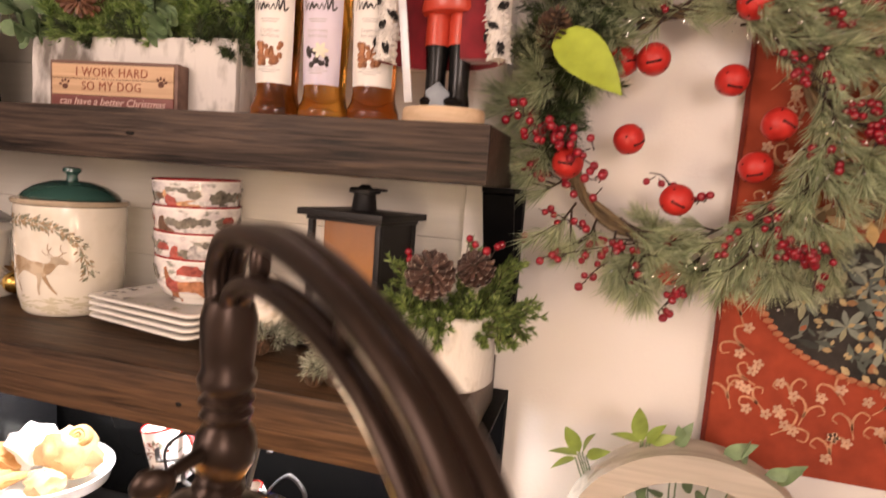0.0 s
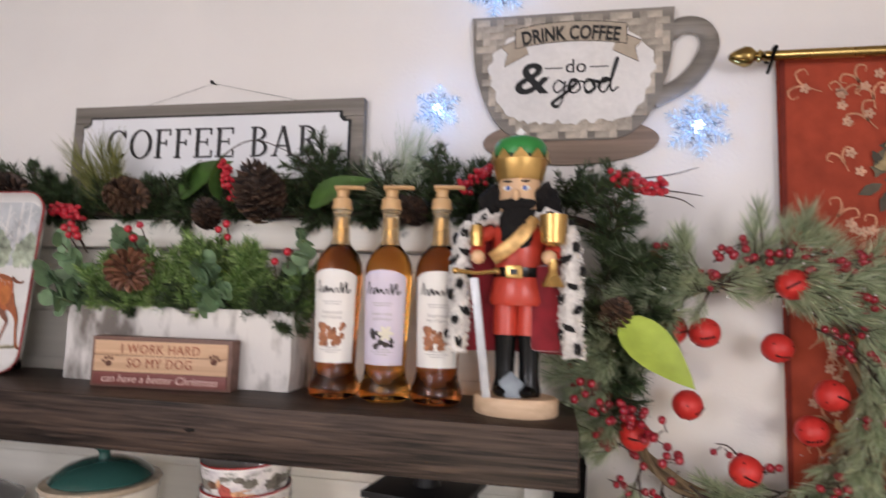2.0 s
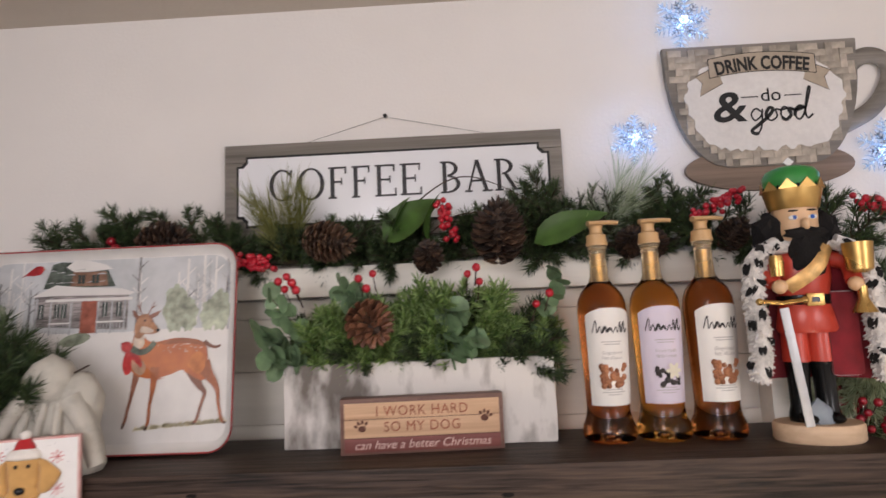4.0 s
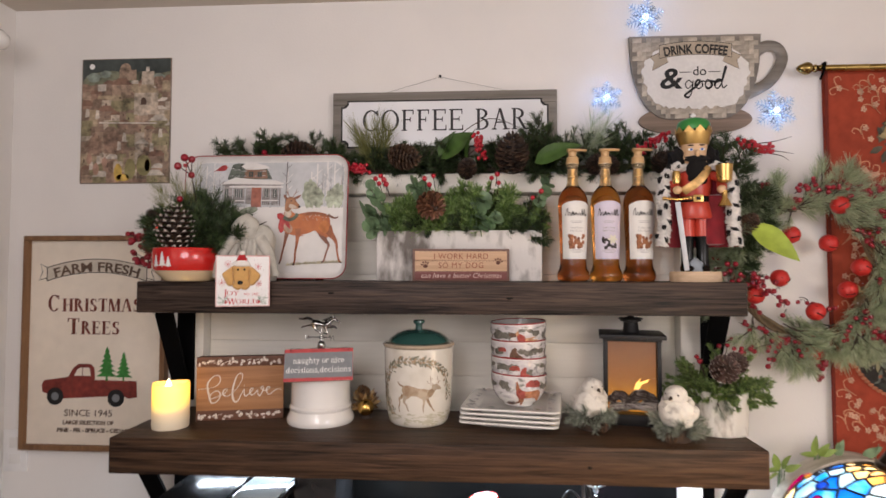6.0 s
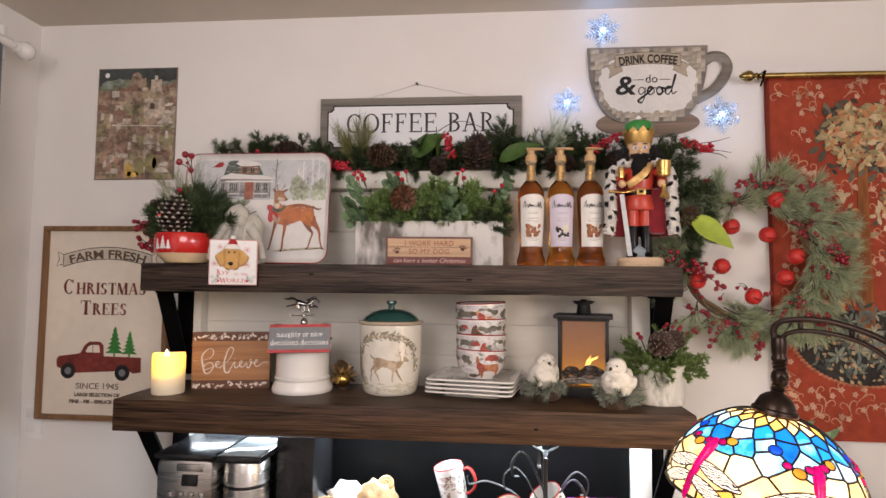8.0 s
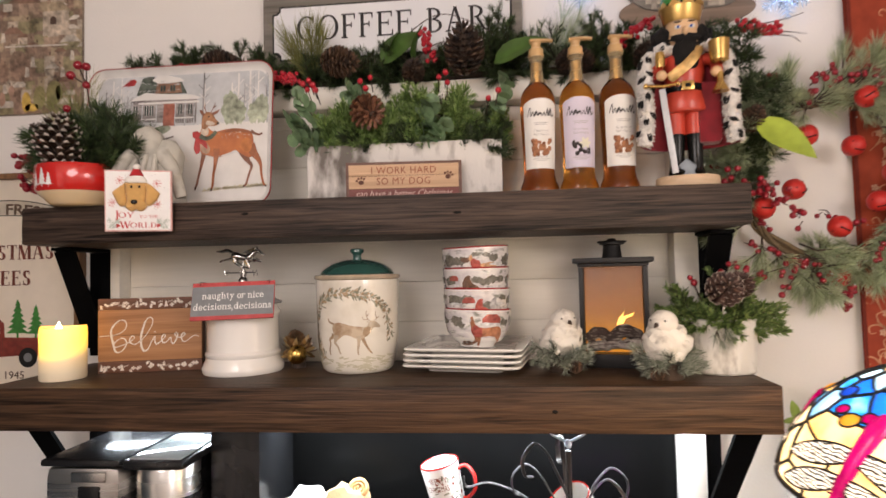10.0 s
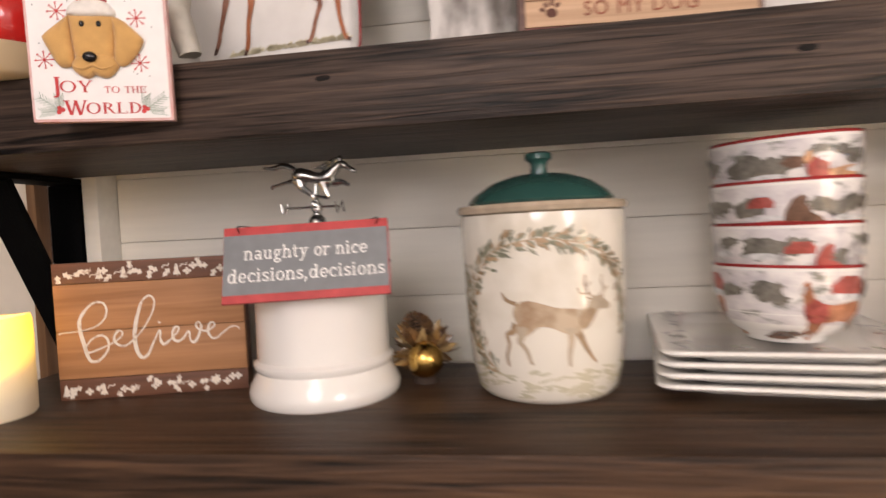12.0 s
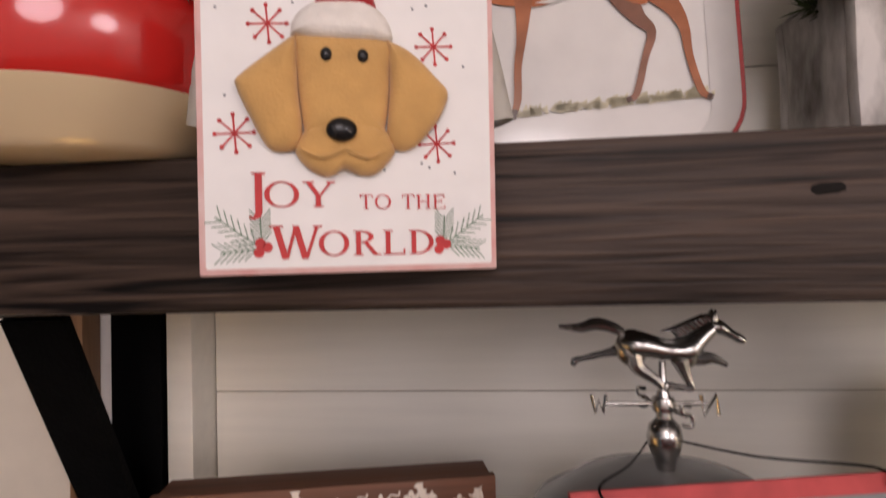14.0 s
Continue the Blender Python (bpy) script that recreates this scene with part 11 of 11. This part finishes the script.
def wing_material():
    m = bpy.data.materials.new("filigree_wing")
    m.use_nodes = True
    n, links = m.node_tree.nodes, m.node_tree.links
    b = n["Principled BSDF"]
    tex, wave, ramp = n.new("ShaderNodeTexCoord"), n.new("ShaderNodeTexWave"), n.new("ShaderNodeValToRGB")
    wave.bands_direction = "Z"
    wave.inputs["Scale"].default_value, wave.inputs["Distortion"].default_value = 95, 7
    wave.inputs["Detail"].default_value, wave.inputs["Detail Scale"].default_value = 2, 1.6
    links.new(tex.outputs["Object"], wave.inputs["Vector"])
    links.new(wave.outputs["Fac"], ramp.inputs["Fac"])
    ramp.color_ramp.elements[0].position, ramp.color_ramp.elements[1].position = 0.32, 0.48
    ramp.color_ramp.elements[0].color, ramp.color_ramp.elements[1].color = (0.02, 0.018, 0.016, 1), (0.85, 0.82, 0.75, 1)
    links.new(ramp.outputs["Color"], b.inputs["Base Color"])
    # light from the bulb behind the wing is put in as emission
    links.new(ramp.outputs["Color"], b.inputs["Emission Color"])
    b.inputs["Emission Strength"].default_value = 0.5
    return m


WING = wing_material()
stained_lamp()
tb = thing("side_table", (0.815, -0.835, 0), label="small round dark wooden table under the lamp", category="table")
part("tabletop", turned([(0, 0.872), (0.225, 0.872), (0.232, 0.88), (0.232, 0.892), (0.225, 0.899), (0, 0.899)], 48), SHELF, tb)
part("pedestal", turned([(0, 0.04), (0.03, 0.04), (0.025, 0.3), (0.045, 0.5), (0.028, 0.7), (0.05, 0.8715), (0, 0.8715)], 28), SHELF, tb)
part("foot", turned([(0, 0), (0.17, 0), (0.17, 0.015), (0.05, 0.0395), (0, 0.0395)], 36), SHELF, tb)


def round_frame():
    r = thing("round_wooden_frame", (0.985, -0.105, 1.078), (0, 0, 0), "whitewashed round wooden ring standing among green leaves", "decoration")
    pale = wood("whitewashed_wood", (0.38, 0.34, 0.28), (0.62, 0.57, 0.49), 0, 8, 0.7)
    bm = bmesh.new()
    n = 56
    for ri, ro in ((0.139, 0.178),):
        ring = []
        for k in range(n):
            a = 2 * math.pi * k / n
            ring.append([bm.verts.new((q * math.cos(a), y, q * math.sin(a))) for q, y in ((ri, -0.03), (ro, -0.03), (ro, 0.03), (ri, 0.03))])
        for a, b in zip(ring, ring[1:] + ring[:1]):
            for i in range(4):
                bm.faces.new((a[i], a[(i + 1) % 4], b[(i + 1) % 4], b[i]))
    bmesh.ops.recalc_face_normals(bm, faces=bm.faces[:])
    part("hoop", bm, pale, r, sharp=30)
    part("spoke", boxed((-0.009, -0.02, -0.138), (0.009, 0.02, 0.138), 0.002, pose(0, 0, 0, 0, 28, 0)), pale, r)
    g = thing("trailing_leaves", (0.985, -0.105, 0.9), (0, 0, 0), "green leafy sprigs round the wooden ring", "greenery")
    rng = random.Random(81)
    bm, dark, st = bmesh.new(), bmesh.new(), bmesh.new()
    for x, z, a, l in ((-0.075, 0.352, 105, 0.062), (-0.07, 0.350, 62, 0.042), (-0.078, 0.350, 165, 0.045), (-0.066, 0.352, 30, 0.04), (-0.160, 0.318, 120, 0.052), (-0.156, 0.318, 75, 0.044), (-0.162, 0.314, 168, 0.048), (-0.150, 0.314, 35, 0.04), (-0.165, 0.308, 200, 0.04),
                       (-0.03, 0.350, 70, 0.045), (-0.02, 0.352, 110, 0.04), (0.03, 0.35, 40, 0.05), (0.06, 0.345, 100, 0.05), (0.1, 0.325, 60, 0.05), (0.085, 0.335, 20, 0.045)):
        d = Vector((math.cos(radians(a)), rng.uniform(-0.5, -0.1), math.sin(radians(a)))).normalized()
        q = d.to_track_quat("X", "Z").to_matrix().to_4x4()
        leaf_mesh(bm if x < -0.05 else dark, Matrix.Translation((x, 0.0, z)) @ q @ pose(0, 0, 0, rng.uniform(50, 80)), l, l * 0.44)
        tube(st, smooth_line([(x * 0.6, 0.05, 0.12), (x * 0.85, 0.045, z - 0.08), (x, 0.0, z)], 3), 0.0012, 5)
    for k in range(90):
        a, rr = rng.uniform(0, 2 * math.pi), rng.uniform(0, 0.125)
        q = Vector((rng.uniform(-1, 1), rng.uniform(-1, 0), rng.uniform(-0.6, 1))).normalized().to_track_quat("X", "Z").to_matrix().to_4x4()
        leaf_mesh(dark, Matrix.Translation((rr * math.cos(a), 0.035 + rng.uniform(-0.01, 0.015), 0.178 + rr * math.sin(a))) @ q @ pose(0, 0, 0, rng.uniform(0, 180)), rng.uniform(0.025, 0.045), 0.018)
    for k in range(9):
        x = -0.12 + 0.03 * k
        tube(st, [(x * 0.3, 0.05, 0.0), (x * 0.8, 0.05, 0.12), (x, 0.045, 0.25)], 0.0014, 5)
    part("pale_leaves", bm, material("yellow_green_leaf", (0.26, 0.36, 0.08), 0.5, vary=0.25, scale=50), g, "yellow-green leaves")
    part("dark_leaves", dark, LEAF_DARK, g, "dark green leaves")
    part("stems", st, LEAF_DARK, g)


round_frame()

# ---- below the lower shelf, on the worktop ----
CT = 0.9


def coffee_maker():
    m = thing("coffee_maker", (-0.46, -0.2, CT), (0, 0, 0), "steel and black coffee maker with lidded tank", "coffee maker")
    part("base", boxed((-0.135, -0.115, 0), (0.165, 0.165, 0.03), 0.006), BLACK_PLASTIC, m)
    part("rear_column", boxed((-0.13, 0.03, 0.0305), (0.16, 0.165, 0.2845), 0.008), BLACK_PLASTIC, m)
    head = part("brew_head", boxed((-0.132, -0.118, 0.16), (0.015, 0.029, 0.2845), 0.02), STEEL, m, "brushed steel brew head")
    part("lid", boxed((-0.136, -0.122, 0.285), (0.017, 0.12, 0.2985), 0.006), BLACK_PLASTIC, head, "glossy black lid")
    part("display", boxed((-0.062, -0.1215, 0.223), (-0.022, -0.1185, 0.25), 0.001), BLACK_PLASTIC, head)
    part("badge", boxed((-0.075, -0.1225, 0.258), (-0.008, -0.1185, 0.276), 0.002), SILVER, head)
    for k in range(4):
        part("button", boxed((-0.10 + 0.027 * k, -0.1215, 0.195), (-0.085 + 0.027 * k, -0.1185, 0.208), 0.001), STEEL, head)
    tank = part("tank", turned([(0, 0.031), (0.053, 0.031), (0.055, 0.035), (0.055, 0.275), (0.053, 0.2785), (0, 0.2785)], 48, (0.076, -0.06, 0)), STEEL, m, "round brushed steel tank")
    part("tank_band", turned([(0.0552, 0.215), (0.0562, 0.217), (0.0562, 0.221), (0.0552, 0.223)], 48, (0.076, -0.06, 0)), BLACK_PLASTIC, tank)
    gl = material("glossy_lid", (0.02, 0.02, 0.022), 0.06, vary=0.1, coat=0.5)
    part("tank_lid", boxed((0.019, -0.118, 0.279), (0.135, 0.165, 0.2955), 0.007), BLACK_PLASTIC, m, "long black lid")
    part("window", boxed((0.028, -0.108, 0.2957), (0.126, 0.05, 0.2985), 0.001), material("smoked_glass", (0.35, 0.38, 0.38), 0.05, vary=0.05, coat=0.6), m, "shiny reflecting lid window")
    part("water_tank", boxed((0.1355, -0.02, 0.0305), (0.235, 0.165, 0.322), 0.006), BLACK_PLASTIC, m, "black water tank")


coffee_maker()


def mug_shape(parent, m, pattern, seed, words=False):
    prof = [(0, 0), (0.030, 0), (0.033, 0.003), (0.036, 0.03), (0.0395, 0.098)]
    body = part("mug_body", turned(prof + [(0.0385, 0.1), (0.037, 0.098), (0.034, 0.03), (0.03, 0.006), (0, 0.006)], 40, m=m), WHITE_GLAZE, parent)
    part("mug_rim", turned([(0.0396, 0.0975), (0.0404, 0.099), (0.039, 0.1012), (0.0372, 0.0992)], 40, m=m), RED_GLAZE, body, "red rim")
    bm = bmesh.new()
    tube(bm, smooth_line([(0.034, 0, 0.082), (0.055, 0, 0.086), (0.067, 0, 0.066), (0.063, 0, 0.038), (0.045, 0, 0.022), (0.033, 0, 0.022)], 6), 0.0052, 10, 0.8)
    bmesh.ops.transform(bm, matrix=m, verts=bm.verts[:])
    part("mug_handle", bm, RED_GLAZE, body, "glossy red handle")
    radius = lambda z: float(np.interp(z, [p[1] for p in prof[2:]], [p[0] for p in prof[2:]]))
    rng = random.Random(seed)
    for mat in (PLATE_BRICK, PLATE_GREEN, OLIVE_GLAZE):
        bm = bmesh.new()
        for k in range(26):
            plate2d(bm, oval(rng.uniform(-0.1, 0.1), rng.uniform(0.012, 0.088), rng.uniform(0.003, 0.007), rng.uniform(0.0012, 0.003), 8, rng.uniform(0, 180)), 0)
        wrap(bm, radius, lift=0.0005, cuts=0)
        bmesh.ops.transform(bm, matrix=m, verts=bm.verts[:])
        part("painted_leaves", bm, mat, body, smooth=False)
    if words:
        for w, z in (("MERRY", 0.075), ("CHRISTMAS", 0.058)):
            ob = lettering("lettering", w, 0.016, PLATE_BRICK, body, (0, 0, z), width=0.046, depth=0.0)
            for v in ob.data.vertices:
                r = radius(v.co.z) + 0.0012
                v.co = Vector((r * math.sin(v.co.x / r), -r * math.cos(v.co.x / r), v.co.z))
            ob.data.transform(m)
    return body


def mug_tree():
    t = thing("mug_tree", (0.36, -0.25, CT), (0, 0, 0), "dark metal mug stand with scroll arms", "mug stand")
    iron = material("dark_iron", (0.05, 0.045, 0.042), 0.4, 0.7, vary=0.2, scale=50)
    part("foot", turned([(0, 0), (0.075, 0), (0.078, 0.004), (0.07, 0.009), (0.01, 0.014), (0, 0.014)], 36), iron, t)
    bm = bmesh.new()
    tube(bm, [(0, 0, 0.01), (0, 0, 0.3)], 0.005, 10)
    part("post", bm, iron, t)
    for k, (a, z) in enumerate(((180, 0.17), (0, 0.165), (215, 0.22), (325, 0.16), (95, 0.2), (265, 0.12))):
        c, s = math.cos(radians(a)), math.sin(radians(a))
        bm = bmesh.new()
        tube(bm, [Vector((r * c, r * s, z + dz)) for r, dz in [(v.x, v.y) for v in smooth_line([(0.004, 0.0, 0), (0.03, 0.05, 0), (0.05, 0.085, 0), (0.075, 0.105, 0), (0.10, 0.085, 0), (0.098, 0.055, 0), (0.082, 0.05, 0)], 6)]], 0.005, 8, 0.35)
        part("scroll_arm", bm, iron, t)
    bm = bmesh.new()
    tube(bm, smooth_line([(-0.004, 0.01, 0.13), (-0.07, 0.03, 0.20), (-0.14, 0.045, 0.225), (-0.185, 0.05, 0.215), (-0.192, 0.05, 0.235)], 6), 0.005, 8, 0.35)
    part("scroll_arm", bm, iron, t)
    s = Plain()
    pale = material("pale_blue_paint", (0.55, 0.66, 0.75), 0.4, vary=0.1)
    s(pale, blob, (0, 0, 0.312), (0.006, 0.014, 0.008), 2)
    for k in (-1, 1):
        s(pale, blob, (0, 0, 0), (0.018, 0.007, 0.0022), 2, 0.1, 0, pose(0.016 * k, 0, 0.322, 0, -25 * k, 0))
    part("bird_finial", s.bm, pale, t, "small pale bird on top")
    for x, y, z, turn, tilt, w in ((0.134, -0.115, 0.136, (4, -12, -12), 0, True), (0.285, -0.285, 0.132, (30, -25, 20), 0, False), (0.405, -0.235, 0.135, (-25, 20, 150), 0, False), (0.455, -0.3, 0.118, (20, 30, 160), 0, False)):
        m = thing("christmas_mug", (x, y, CT + z), turn, "white mug with red rim and handle, holly pattern", "mug", "mugs on the stand")
        mug_shape(m, pose(0, 0, 0), 0, int(x * 1000), w)


mug_tree()


def pastries():
    p = thing("serving_platter", (-0.125, -0.165, CT + 0.0), (0, 0, 0), "white footed platter with pastries", "platter")
    part("foot", turned([(0, 0), (0.07, 0), (0.072, 0.004), (0.03, 0.02), (0.022, 0.05), (0.04, 0.082), (0, 0.083)], 40), WHITE_GLAZE, p)
    part("dish", turned([(0, 0.0835), (0.09, 0.0835), (0.128, 0.105), (0.136, 0.128), (0.132, 0.130), (0.122, 0.108), (0.085, 0.09), (0, 0.09)], 56, squash=0.85), WHITE_GLAZE, p)
    crust = material("golden_crust", (0.36, 0.155, 0.04), 0.6, vary=0.25, scale=40, bump=0.6, bump_scale=120, colour2=(0.56, 0.34, 0.14))
    dough = material("pale_pastry", (0.56, 0.38, 0.20), 0.7, vary=0.15, scale=40, bump=0.6, bump_scale=100)
    sugar = material("sugar_icing", (0.84, 0.80, 0.74), 0.6, vary=0.05, scale=60, bump=0.4)
    for name, mat, c, r, turn, lab in (("bread_roll", crust, (-0.07, -0.01, 0.128), (0.05, 0.032, 0.026), 20, "golden bread roll"), ("iced_pastry", sugar, (-0.03, 0.02, 0.146), (0.046, 0.036, 0.042), 0, "white iced pastry"), ("croissant", dough, (0.050, 0.025, 0.148), (0.052, 0.036, 0.046), 25, "pale flaky croissant"),
                                       ("finger_biscuit", crust, (-0.06, -0.06, 0.122), (0.036, 0.013, 0.010), 60, "brown finger biscuit"), ("finger_biscuit", crust, (-0.03, -0.064, 0.124), (0.036, 0.013, 0.010), 65, "brown finger biscuit"), ("finger_biscuit", crust, (0.0, -0.062, 0.124), (0.036, 0.013, 0.010), 70, "brown finger biscuit"), ("bread_roll", dough, (0.075, -0.045, 0.128), (0.036, 0.028, 0.022), -20, "pale bread roll")):
        bm = bmesh.new()
        blob(bm, (0, 0, 0), r, 3, 0.35, int(c[0] * 999))
        ob = tagged(part(name, bm, mat), lab + " on the white platter", "pastry", "pastries on the platter")
        ob.matrix_world = pose(-0.125 + c[0], -0.165 + c[1], CT + c[2] + 0.003, 0, 0, turn)
    bm = bmesh.new()
    tube(bm, [Vector((0.016 * k / 30 * math.cos(k * 0.5), 0.016 * k / 30 * math.sin(k * 0.5), 0)) for k in range(4, 34)], 0.007, 8, 1.6)
    ob = tagged(part("cinnamon_roll", bm, crust), "swirled cinnamon roll on the white platter", "pastry", "pastries on the platter")
    ob.matrix_world = pose(-0.050, -0.140, CT + 0.186, 60, 20, 0)


pastries()


def purple_box():
    b = thing("purple_box", (0.50, -0.17, CT), (0, 0, 4), "bright purple cardboard tea box", "box")
    pur = material("purple_card", (0.30, 0.03, 0.33), 0.4, vary=0.1, scale=20)
    part("carton", boxed((-0.075, -0.03, 0), (0.075, 0.03, 0.172), 0.001), pur, b)
    part("label_bar", flat([rounded(0.06, 0.012, 0.001, 2, -0.03, 0.14)], 0.0004, pose(0, -0.0302, 0)), WHITE_PAINT, b)


purple_box()
